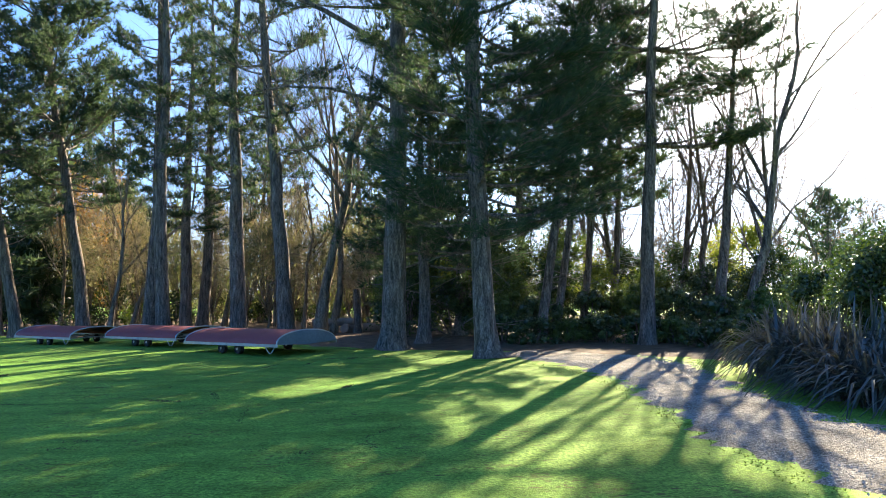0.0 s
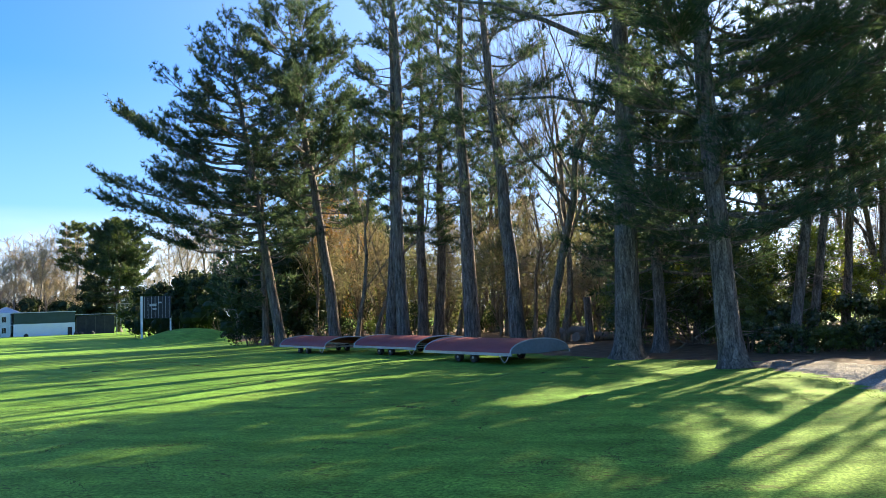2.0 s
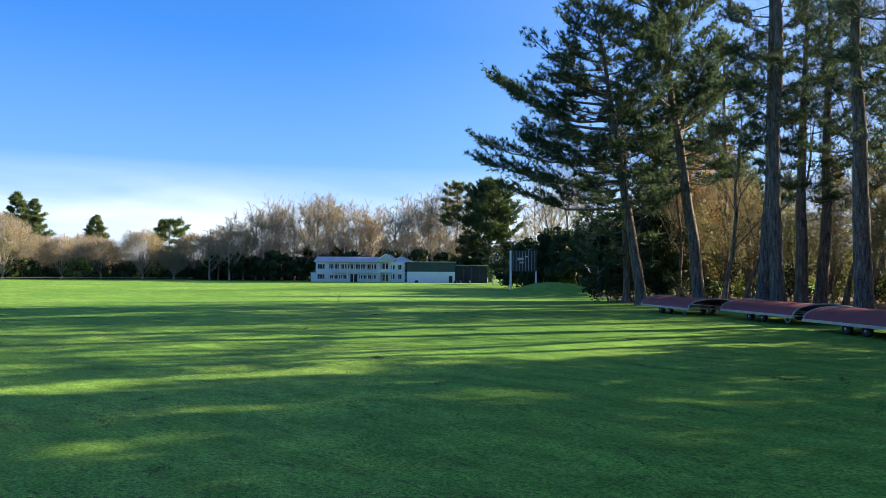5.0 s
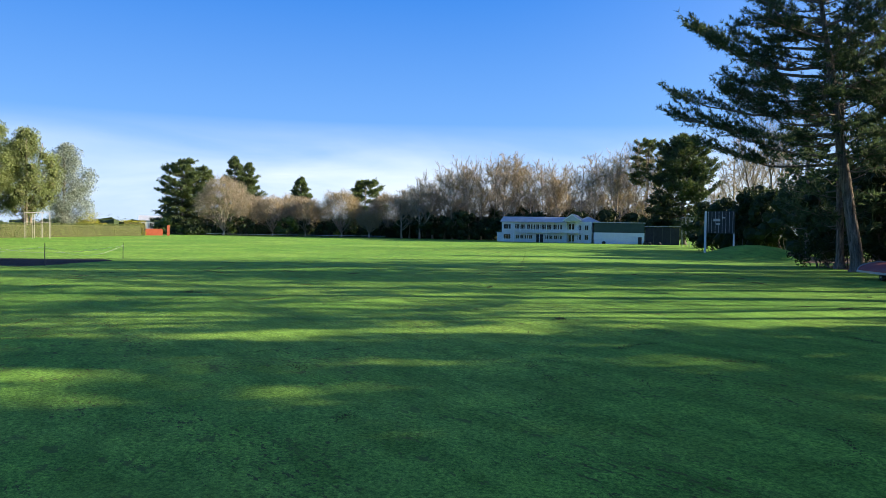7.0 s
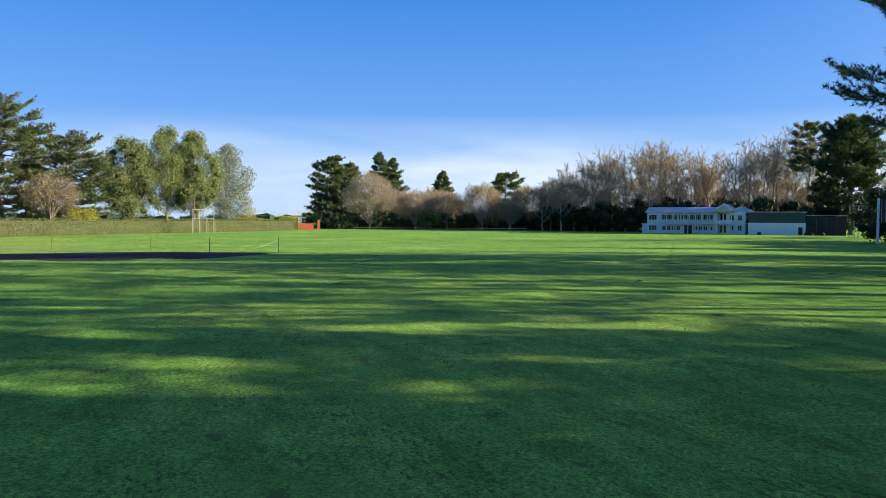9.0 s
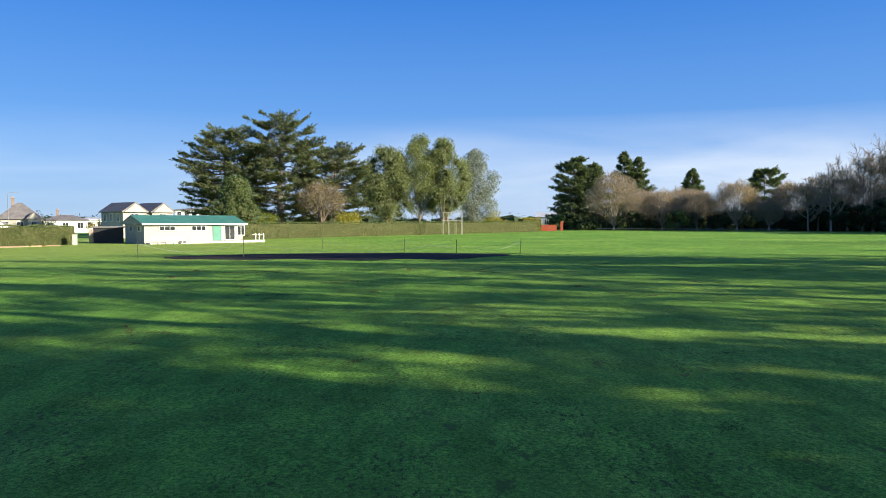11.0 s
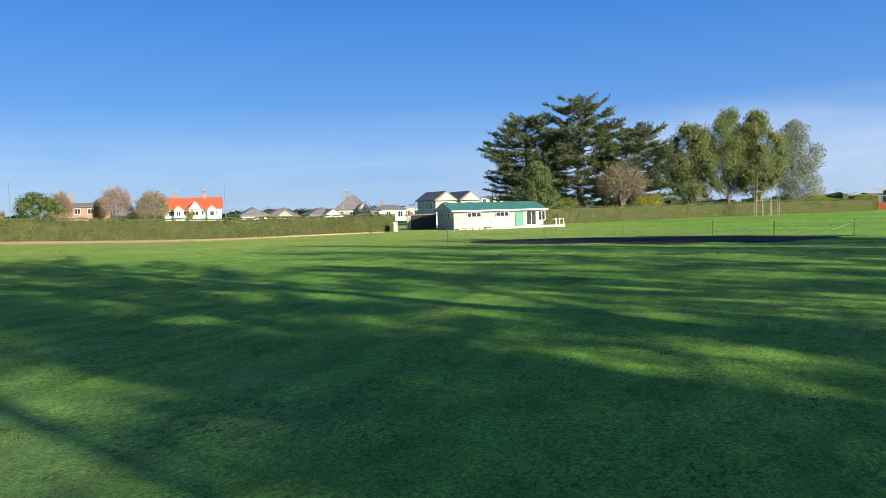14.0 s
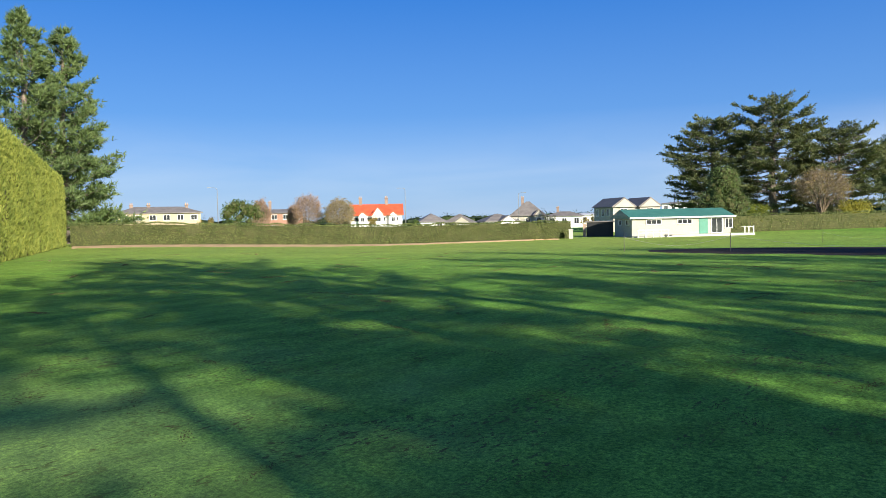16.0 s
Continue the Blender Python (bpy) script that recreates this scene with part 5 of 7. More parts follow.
# undergrowth
for i, (az, d, H, R, mat, n) in enumerate([
        (-34.3, 122, 9.5, 6.0, "dark_leaf", 3600), (-32.3, 66, 2.6, 2.2, "dark_leaf", 2400), (-37.2, 126, 9.5, 6.0, "dark_leaf", 3600), (-32.0, 108, 9.0, 6.0, "dark_leaf", 3600),
        (-30.5, 72, 4.5, 3.5, "dark_leaf", 2600), (-27.5, 75, 5.0, 4.0, "dark_leaf", 2200), (-24.5, 74, 5.0, 4.0, "shrub", 2600), (-22, 68, 4.0, 3.6, "dark_leaf", 2400),
        (-19, 72, 5.5, 4.5, "olive", 2200), (-15.5, 62, 5.5, 4.0, "olive", 2400), (-12.0, 60, 6.0, 4.0, "olive", 2400), (-9.0, 58, 5.0, 3.6, "olive", 2200),
        (-6.0, 54, 4.0, 3.4, "shrub", 2600), (-3.0, 46, 4.0, 3.2, "dark_leaf", 2600), (0.5, 42, 4.5, 3.2, "dark_leaf", 2600), (3.5, 40, 4.5, 3.2, "dark_leaf", 2600),
        (26.6, 23.5, 2.9, 1.8, "laurel", 8000), (29.5, 20.5, 3.3, 1.9, "laurel", 9000), (32.5, 19.0, 3.5, 2.0, "laurel", 8000), (37.0, 17.0, 3.0, 1.8, "laurel", 3000)]):
    x, y = at(az, d)
    label = {"dark_leaf": "dense dark evergreen shrub in the shade of the wood", "autumn": "shrub with russet autumn leaves in the wood",
             "olive": "tan-green twiggy shrub in the wood", "shrub": "green leafy shrub at the edge of the wood", "laurel": "dark glossy evergreen shrub behind the flax", "shrub_lit": "sunlit yellow-green leafy shrub at the edge of the wood"}[mat]
    shrub(x, y, H, R, 200 + i, mat, n, core=0.55 if d > 100 else 0.3 if mat == "laurel" else 0.0, size=0.10 if d < 24 else 0.16 if d < 40 else 0.24, label=label, group="shrubs of the wood")


# the bank of laurels behind the path: low in front, taller further back
count = 0
for d0, H0, R0, n0 in ((29.8, 1.2, 1.1, 2600), (32.4, 2.3, 1.5, 4400), (35.4, 3.6, 1.9, 7600), (38.8, 5.2, 2.3, 9000)):
    az = 4.4 if d0 < 35 else -3.0
    while az < 24.5:
        count += 1
        d = d0 - max(0.0, az - 14) * 0.36 + 0.4 * math.sin(count * 2.3)
        shrub(*at(az, d), H0 * (1 + 0.14 * math.sin(count * 1.7)), R0, 2600 + count, "shrub_lit" if d0 > 35 and count % 5 == 0 else "shrub" if count % 3 == 0 else "laurel", n0, 0.10 if d0 < 34 else 0.13, 34, "laurel_bush",
              "dense dark laurel bush with glinting leaves behind the path", "shrub", "laurels behind the path", core=0.4 if d0 < 35 else 0.0, fuzz=0.45)
        az += math.degrees(R0 * 1.2 / d)


# flax clumps by the path
def flax(x, y, H, n, seed):
    rng = np.random.default_rng(seed)
    root = thing("flax_bush", x, y, gz(x, y), 0, "flax clump with long arching grey-green blades beside the path", "flax", "flax by the path")
    for k in range(3):
        g = Geo()
        m = n // 3
        a = rng.uniform(0, 2 * np.pi, m)
        out = rng.uniform(0.2, 1.9, m)
        h = H * rng.uniform(0.5, 1.0, m)
        b = rng.normal(size=(m, 2)) * 0.22
        t = np.linspace(0, 1, 6)
        for i in range(m):
            d = np.array([math.cos(a[i]), math.sin(a[i])])
            r = out[i] * t ** 1.2
            z = h[i] * (t * 1.35 - 0.85 * t ** 2.4 * (0.3 + out[i] * 0.75))
            P = np.stack([b[i, 0] + d[0] * r, b[i, 1] + d[1] * r, z], -1)
            w = 0.03 * (1 - t ** 3) + 0.002
            s = np.array([-d[1], d[0], 0])
            L, R = P - s * w[:, None], P + s * w[:, None]
            mid = P - np.array([0, 0, 0.015])
            v = np.stack([L, mid, R], 1).reshape(-1, 3)
            g.add(v, [(j * 3 + c, j * 3 + c + 1, j * 3 + c + 4, j * 3 + c + 3) for j in range(5) for c in (0, 1)])
        part("blade_fan", g, M["flax"], root)
    return root


for i, (az, d, H) in enumerate([(23.8, 19.6, 2.0), (25.2, 18.2, 2.1), (27.2, 17.0, 2.0), (28.6, 15.8, 1.7), (30.4, 15.0, 1.5), (26.8, 18.8, 2.1), (29.5, 17.5, 2.1), (33.5, 14.8, 1.5), (31.5, 16.4, 1.9), (24.8, 20.6, 2.2)]):
    flax(*at(az, d), H, 210, 300 + i)


# ---------------------------------------------------------------- cricket covers on wheels
def wheel_cover(x, y, turn, length, end_sheet, seed):
    """A low vaulted cover: ribs and side rails, a red sheet over them, wheels below."""
    root = thing("pitch_cover", x, y, gz(x, y), turn,
                 "low vaulted pitch cover with dark red sheet and " + ("grey closed end" if end_sheet else "open ends"), "pitch cover", "covers parked by the wood")
    W, z0, rise = 2.8, 0.40, 0.45
    a = np.linspace(0, np.pi, 17)
    arc = [(-W / 2 * math.cos(t), z0 + rise * math.sin(t) ** 0.9) for t in a]
    g = Geo()
    xs = np.linspace(-length / 2, length / 2, 25)
    sag = lambda q, i: -0.012 * abs(math.sin(q * 3.3)) * math.sin(math.pi * i / 16)
    v = [(q, p, z + sag(q, i)) for q in xs for i, (p, z) in enumerate(arc)]
    g.add(v, [(i * 17 + j, (i + 1) * 17 + j, (i + 1) * 17 + j + 1, i * 17 + j + 1) for i in range(24) for j in range(16)])
    g.add([(q, p * 0.995, z - 0.02) for q, p, z in v], [(i * 17 + j, i * 17 + j + 1, (i + 1) * 17 + j + 1, (i + 1) * 17 + j) for i in range(24) for j in range(16)])
    part("sheet", g, M["tarp"], root, "dark red coated sheet", True)
    for q in (-length / 2, length / 2):
        g = Geo()
        g.tube([(q, p, z + 0.005) for p, z in arc], np.full(17, 0.03), 6)
        part("rib", g, M["metal"], root)
    for p in (-W / 2, W / 2):
        g = Geo()
        g.box(0, p, z0 - 0.09, length + 0.1, 0.06, 0.10)
        part("side_rail", g, M["metal"], root)
    for q in (-length / 2 + 0.9, 0, length / 2 - 0.9):
        g = Geo()
        g.box(q, 0, z0 - 0.09, 0.06, W - 0.06, 0.06)
        part("cross_bar", g, M["metal"], root)
    if end_sheet:
        g = Geo()
        q = length / 2 + 0.012
        n = len(arc)
        g.add([(q, p, z - 0.005) for p, z in arc] + [(q, 0, z0 - 0.05)], [(i, i + 1, n) for i in range(n - 1)])
        g.add([(q + 0.02, p, z - 0.005) for p, z in arc] + [(q + 0.02, 0, z0 - 0.05)], [(i + 1, i, n) for i in range(n - 1)])
        part("end_sheet", g, M["tarp_end"], root, "grey end sheet")
    k = np.arange(20) * 2 * np.pi / 20
    for q in (-length * 0.12, length * 0.06):
        for p in (-W / 2 + 0.25, W / 2 - 0.25):
            wh = Geo()
            prof = [(0.05, -0.08), (0.17, -0.09), (0.19, -0.06), (0.19, 0.06), (0.17, 0.09), (0.05, 0.08)]
            v = [(q + r * math.cos(t), p + o, 0.19 + r * math.sin(t)) for t in k for r, o in prof]
            m = len(prof)
            wh.add(v, [(i * m + j, ((i + 1) % 20) * m + j, ((i + 1) % 20) * m + (j + 1) % m, i * m + (j + 1) % m) for i in range(20) for j in range(m)])
            w_ob = part("wheel", wh, M["rubber"], root)
            hub = Geo()
            hub.tube([(q, p - 0.1, 0.19), (q, p + 0.1, 0.19)], [0.05, 0.05], 8, True)
            part("hub", hub, M["metal"], w_ob)
            fk = Geo()
            fk.box(q, p, 0.24, 0.05, 0.16, z0 - 0.30)
            part("fork", fk, M["metal"], root)
    g = Geo()
    t = np.linspace(0, 1, 14)
    g.tube(np.stack([length / 2 - 0.55 + 0.5 * t, np.full(14, -W / 2 - 0.03), z0 - 0.06 - 0.24 * np.sin(np.pi * t)], -1), np.full(14, 0.014), 5)
    part("tow_rope", g, M["rope"], root)
    return root


wheel_cover(-7.0, 28.35, -36.6, 5.3, True, 1)
wheel_cover(-12.45, 33.6, -36.6, 5.5, False, 2)
wheel_cover(-18.5, 36.9, -36.6, 5.5, False, 3)


# ---------------------------------------------------------------- buildings
def bx(name, parent, mat, x, y, z, sx, sy, sz, label=""):
    g = Geo()
    g.box(x, y, z, sx, sy, sz)
    return part(name, g, M[mat], parent, label)


def framed(parent, w, h, bars, trim, put):
    g = Geo()
    g.ring(w, h, 0.09, 0.12, put)
    ob = part("window", g, M[trim], parent)
    p = Geo()
    p.add([put(a, b, d) for d in (0.03, 0.05) for a, b in ((-w / 2 + 0.08, 0.08), (w / 2 - 0.08, 0.08), (w / 2 - 0.08, h - 0.08), (-w / 2 + 0.08, h - 0.08))],
          [(0, 1, 2, 3), (7, 6, 5, 4), (0, 4, 5, 1), (1, 5, 6, 2), (2, 6, 7, 3), (3, 7, 4, 0)])
    part("pane", p, M["glass"], ob)
    for i in range(bars):
        c = -w / 2 + w * (i + 1) / (bars + 1)
        q = Geo()
        q.add([put(c + a, b, d) for d in (0.055, 0.10) for a, b in ((-0.03, 0.09), (0.03, 0.09), (0.03, h - 0.09), (-0.03, h - 0.09))],
              [(0, 1, 2, 3), (7, 6, 5, 4), (0, 4, 5, 1), (1, 5, 6, 2), (2, 6, 7, 3), (3, 7, 4, 0)])
        part("glazing_bar", q, M[trim], ob)
    return ob


def window(parent, x, y, z, w, h, bars=1, trim="white"):
    """A window in a wall that faces -y at y: a proud frame with bars, and a dark pane inside it."""
    return framed(parent, w, h, bars, trim, lambda a, b, d: (x + a, y - d + 0.01, z + b))


def side_window(parent, x, y, z, w, h, trim="white", out=1):
    """The same in a wall that faces +x (or -x) at x."""
    return framed(parent, w, h, 1, trim, lambda a, b, d: (x + out * (d - 0.01), y + a, z + b))


def gable_roof(parent, mat, x0, x1, y0, y1, z, rise, axis="x", over=0.4, name="roof", label=""):
    g = Geo()
    if axis == "x":
        m = (y0 + y1) / 2
        g.prism([(y0 - over, z - 0.08), (y1 + over, z - 0.08), (y1 + over, z + 0.08), (m, z + rise + 0.1), (y0 - over, z + 0.08)], "x", x0 - over, x1 + over)
    else:
        m = (x0 + x1) / 2
        g.prism([(x0 - over, z - 0.08), (x1 + over, z - 0.08), (x1 + over, z + 0.08), (m, z + rise + 0.1), (x0 - over, z + 0.08)], "y", y0 - over, y1 + over)
    return part(name, g, M[mat], parent, label)


def hip_roof(parent, mat, x0, x1, y0, y1, z, rise, over=0.5, label=""):
    g = Geo()
    x0, x1, y0, y1 = x0 - over, x1 + over, y0 - over, y1 + over
    run = min(x1 - x0, y1 - y0) / 2 * 0.95
    cx, cy = (x0 + x1) / 2, (y0 + y1) / 2
    if x1 - x0 >= y1 - y0:
        r = [(x0 + run, cy, z + rise), (x1 - run, cy, z + rise)]
    else:
        r = [(cx, y0 + run, z + rise), (cx, y1 - run, z + rise)]
    v = [(x0, y0, z), (x1, y0, z), (x1, y1, z), (x0, y1, z)] + r
    b = [(a, c, z - 0.18) for a, c, _ in v[:4]]
    if x1 - x0 >= y1 - y0:
        g.add(v, [(0, 1, 5, 4), (2, 3, 4, 5)])
        g.add(v, [(1, 2, 5), (3, 0, 4)])
    else:
        g.add(v, [(1, 2, 5, 4), (3, 0, 4, 5)])
        g.add(v, [(0, 1, 4), (2, 3, 5)])
    g.add(v[:4] + b, [(0, 4, 5, 1), (1, 5, 6, 2), (2, 6, 7, 3), (3, 7, 4, 0), (4, 7, 6, 5)])
    return part("roof", g, M[mat], parent, label)


def wall_box(parent, mat, x0, x1, y0, y1, h, label=""):
    return bx("wall", parent, mat, (x0 + x1) / 2, (y0 + y1) / 2, -0.5, x1 - x0, y1 - y0, h + 0.5, label)


def white_hall():
    az = -51.2
    x, y = at(az, 217)
    r = thing("clubhouse", x, y, gz(x, y), -az - 10, "white two-storey weatherboard clubhouse with a long balcony and pale roof", "clubhouse")
    wall_box(r, "white", -13, 6, 0, 8, 5.8)
    wall_box(r, "white", -14.6, -13, 0.8, 6, 2.6)
    bx("lean_to_roof", r, "paleroof", -13.9, 3.4, 2.6, 1.9, 5.8, 0.18)
    gable_roof(r, "paleroof", -13, 6, 0, 8, 5.8, 1.5, "x", 0.5, label="pale grey sheet roof")
    wall_box(r, "white", 8.2, 13, -0.6, 9, 6.0)
    wall_box(r, "white", 6, 8.2, 1.2, 9, 6.0)
    gable_roof(r, "paleroof", 5.6, 9.8, -2.2, 8, 6.3, 1.75, "y", 0.45)
    g = Geo()
    g.prism([(5.7, 6.3), (9.7, 6.3), (7.7, 7.9)], "y", -2.05, -1.9)
    part("gable_wall", g, M["white"], r)
    hip_roof(r, "paleroof", 8.2, 14.6, 0.6, 9, 5.9, 1.7, 0.4)
    for sgn in (-1, 1):
        g = Geo()
        g.add([(7.7 + sgn * 2.55, -2.72, 6.05), (7.7 + sgn * 2.55, -2.72, 6.36), (7.7, -2.72, 8.2), (7.7, -2.72, 7.88), (7.7 + sgn * 2.55, -2.64, 6.05), (7.7 + sgn * 2.55, -2.64, 6.36), (7.7, -2.64, 8.2), (7.7, -2.64, 7.88)],
              [(0, 1, 2, 3), (7, 6, 5, 4), (0, 4, 5, 1), (1, 5, 6, 2), (2, 6, 7, 3), (3, 7, 4, 0)])
        part("barge_board", g, M["white"], r)
    bx("balcony_floor", r, "white", 13.8, 4.2, 2.8, 1.6, 9.4, 0.2)
    bx("balcony_rail", r, "white", 14.5, 4.2, 3.55, 0.08, 9.4, 0.12)
    for py in (-0.4, 1.5, 3.4, 5.3, 7.2, 8.8):
        bx("post", r, "white", 14.5, py, -0.3, 0.2, 0.2, 6.2)
    bx("gable_panel", r, "white", 7.7, -2.0, 5.9, 4.1, 0.14, 0.4)
    bx("balcony_floor", r, "white", -1.6, -0.75, 2.75, 15.2, 1.5, 0.25)
    bx("balcony_rail", r, "white", -1.6, -1.45, 3.1, 15.2, 0.08, 0.14)
    bx("balcony_rail", r, "white", -1.6, -1.45, 3.42, 15.2, 0.08, 0.14)
    bx("balcony_rail", r, "white", -1.6, -1.45, 3.74, 15.2, 0.1, 0.12)
    bx("verandah_roof", r, "paleroof", -1.6, -0.8, 5.72, 15.6, 1.7, 0.12)
    bx("balcony_floor", r, "white", 7.6, -0.8, 2.8, 4.2, 2.6, 0.22)
    bx("balcony_rail", r, "white", 7.6, -2.0, 3.0, 4.2, 0.08, 0.8)
    for px in (-9.2, -7.3, -5.4, -3.5, -1.6, 0.3, 2.2, 4.1, 5.7, 7.6, 9.6):
        bx("post", r, "white", px, -1.4 if px < 5.6 else -2.0, -0.3, 0.2, 0.2, 6.1)
    for z in (0.8, 3.7):
        window(r, -11.4, 0, z, 2.2, 1.5, 2)
    for i in range(9):
        window(r, -8.4 + i * 1.55, 0, 3.6, 1.4, 1.6, 2)
    for px in (-8.3, -7.0, -5.7, -4.4):
        window(r, px, 0, 0.9, 1.1, 1.2, 1)
    for px in (0.2, 1.5, 2.8, 4.1):
        window(r, px, 0, 0.9, 1.1, 1.2, 1)
    bx("door", r, "black", -1.8, -0.03, 0, 2.0, 0.1, 2.3, "dark double door")
    for px in (6.7, 7.6):
        window(r, px, 1.2, 3.6, 0.8, 1.9, 0)
        window(r, px, 1.2, 0.3, 0.8, 2.0, 0)
    for px in (9.6, 11.6):
        for z in (0.9, 3.6):
            window(r, px, -0.6, z, 1.1, 1.5, 1)
    for py in (1, 3.4, 5.8):
        for z in (0.9, 3.6):
            side_window(r, 13, py, z, 1.2, 1.6)


white_hall()


def practice_shed():
    az = -45.8
    x, y = at(az, 212)
    r = thing("practice_shed", x, y, gz(x, y), -az, "indoor practice shed with white lower wall and dark green upper cladding", "shed")
    wall_box(r, "white", -6.8, 6.8, 0, 9, 3.1)
    bx("upper_cladding", r, "darkgreen", 0, 4.5, 3.1, 13.5, 9.0, 2.7, "dark green cladding")
    bx("roof", r, "paleroof", 0, 4.5, 5.8, 14.0, 9.6, 0.18)
    bx("door", r, "black", 5.6, -0.03, 0, 1.0, 0.08, 2.0)
    x, y = at(-42.7, 212)
    r = thing("practice_nets", x, y, gz(x, y), 42.7, "black netted practice cage beside the shed", "practice nets")
    for i in range(5):
        bx("post", r, "pole", -4.4 + i * 2.2, 0, -0.3, 0.12, 0.12, 5.2 if i else 4.4)
    g = Geo()
    g.box(0, 0.4, 0, 8.8, 0.15, 4.6)
    part("netting", g, M["net"], r, "black netting")
    bx("top_rail", r, "metal", 0, 0.2, 4.95, 9.4, 0.12, 0.12)
    for k, (a, d) in enumerate([(-43.9, 209), (-43.6, 209), (-42.9, 208), (-46.9, 209)]):
        x, y = at(a, d)
        g = Geo()
        rng = np.random.default_rng(k)
        m = Geo()
        th = np.arange(9) * 2 * np.pi / 9
        v = [(x + 0.6 * math.cos(t) * q, y + 0.5 * math.sin(t) * q, gz(x, y) + h + 0.05 * rng.normal()) for q, h in ((1, 0), (0.95, 0.45), (0.5, 0.7)) for t in th]
        m.add(v, [(i * 9 + j, i * 9 + (j + 1) % 9, (i + 1) * 9 + (j + 1) % 9, (i + 1) * 9 + j) for i in range(2) for j in range(9)])
        m.add(v[18:], [tuple(range(9))])
        single("covered_roller", m, M["net"], "dark covered bundle on the grass by the shed", "equipment", "bundles by the shed")


practice_shed()


def scoreboard():
    az = -38.67
    x, y = at(az, 112)
    r = thing("scoreboard", x, y, gz(x, y), -az - 6, "tall black scoreboard on white posts behind the grass mound", "scoreboard")
    b = gz(x, y)
    bx("panel", r, "black", 0, 0, 2.2 - b, 3.7, 0.25, 3.1, "black slatted panel")
    for i in range(8):
        bx("slat", r, "metal", -1.62 + i * 0.463, -0.15, 2.25 - b, 0.035, 0.05, 3.0)
    bx("post", r, "white", -2.0, 0, -1.2, 0.28, 0.3, 6.5 - b, "white post")
    bx("post", r, "white", 1.75, 0.3, -1.2, 0.22, 0.22, 3.6 - b, "white post")
    for px, pz, w, h in ((-0.5, 3.9, 0.9, 0.35), (-0.3, 3.4, 0.5, 0.25), (0.4, 4.3, 0.45, 0.2)):
        bx("number_plate", r, "metal", px, -0.2, pz - b, w, 0.05, h)


scoreboard()


def pole_frame(az, d, w, h, n, turn, label, braces):
    x, y = at(az, d)
    r = thing("pole_frame", x, y, gz(x, y), -az + turn, label, "goal frame", "steel frames at the edge of the field")
    for j in range(2):
        for i in range(n):
            bx("upright", r, "goal", -w / 2 + w * i / (n - 1) + j * 0.5, j * 1.6, -0.2, 0.07, 0.07, h + 0.2 - (0.4 if i % 2 and j else 0))
        bx("crossbar", r, "goal", j * 0.5, j * 1.6, h - 0.1, w + 0.1, 0.09, 0.09)
    for i in range(2):
        bx("tie", r, "goal", -w / 2 + w * i + 0.25, 0.8, h - 0.12, 0.08, 1.7, 0.08)
    if braces:
        bx("crossbar", r, "goal", 0, 0, h * 0.62, w, 0.08, 0.08)


pole_frame(-87.5, 168, 4.4, 5.2, 4, 8, "white steel goal frame in front of the hedge", True)
pole_frame(-40.95, 178, 2.5, 6.8, 4, 10, "tall pale steel frame beside the practice nets", False)


def pavilion():
    x, y = -108.3, -31.8
    b = gz(x, y)
    r = thing("pavilion", x, y, b, 131.2, "single-storey cream weatherboard pavilion with green sheet roof and raised deck", "pavilion")
    wall_box(r, "cream", -7.4, 7.3, 0, 7, 2.75, "cream painted boards")
    gable_roof(r, "greenroof", -7.4, 7.3, 0, 7, 2.75, 1.15, "x", 0.5, label="green sheet roof")
    bx("fascia", r, "white", 0, -0.52, 2.62, 15.8, 0.06, 0.2)
    for px, w in ((-4.2, 2.3), (0.4, 2.2)):
        window(r, px, 0, 1.75, w, 0.75, 2)
    bx("door", r, "greendoor", 3.2, -0.03, 0.3, 1.3, 0.1, 2.2, "green door")
    window(r, 5.2, 0, 0.35, 1.7, 2.2, 1)
    window(r, 7.0, 0, 1.0, 1.2, 1.5, 1)
    for py in (1.6, 4.6):
        side_window(r, -7.4, py, 1.7, 1.3, 0.8, "white", -1)
    bx("deck", r, "concrete", 3.6, -1.2, -0.4, 12.2, 2.4, 0.72, "pale concrete deck")
    bx("step", r, "concrete", -2.9, -2.0, -0.4, 1.0, 1.4, 0.55)
    bx("ramp", r, "concrete", -5.4, -1.5, -0.45, 4.2, 1.2, 0.6)
    for px in (-7.4, -6.3, -5.2, -4.1, -3.0):
        bx("rail_post", r, "white", px, -2.3, -0.3, 0.1, 0.1, 1.35)
    for z in (0.62, 1.02):
        bx("rail", r, "white", -5.2, -2.3, z, 4.5, 0.06, 0.06)
    for px in (8.2, 8.8, 9.5):
        bx("rail_post", r, "white", px, -2.3, 0.3, 0.12, 0.12, 1.0)
    bx("rail", r, "white", 8.6, -2.3, 1.15, 1.9, 0.06, 0.06)
    x, y = at(-112.2, 119)
    s = thing("garden_shed", x, y, gz(x, y), 112, "dark open-fronted shed behind the pavilion", "shed")
    bx("wall", s, "black", 0, 1, -0.4, 4.0, 3.0, 2.6)
    bx("roof", s, "greyroof", 0, 1, 2.2, 4.4, 3.4, 0.2)
    bx("gate_post", s, "brick", -2.3, -0.6, -0.4, 0.5, 0.5, 2.4)


pavilion()


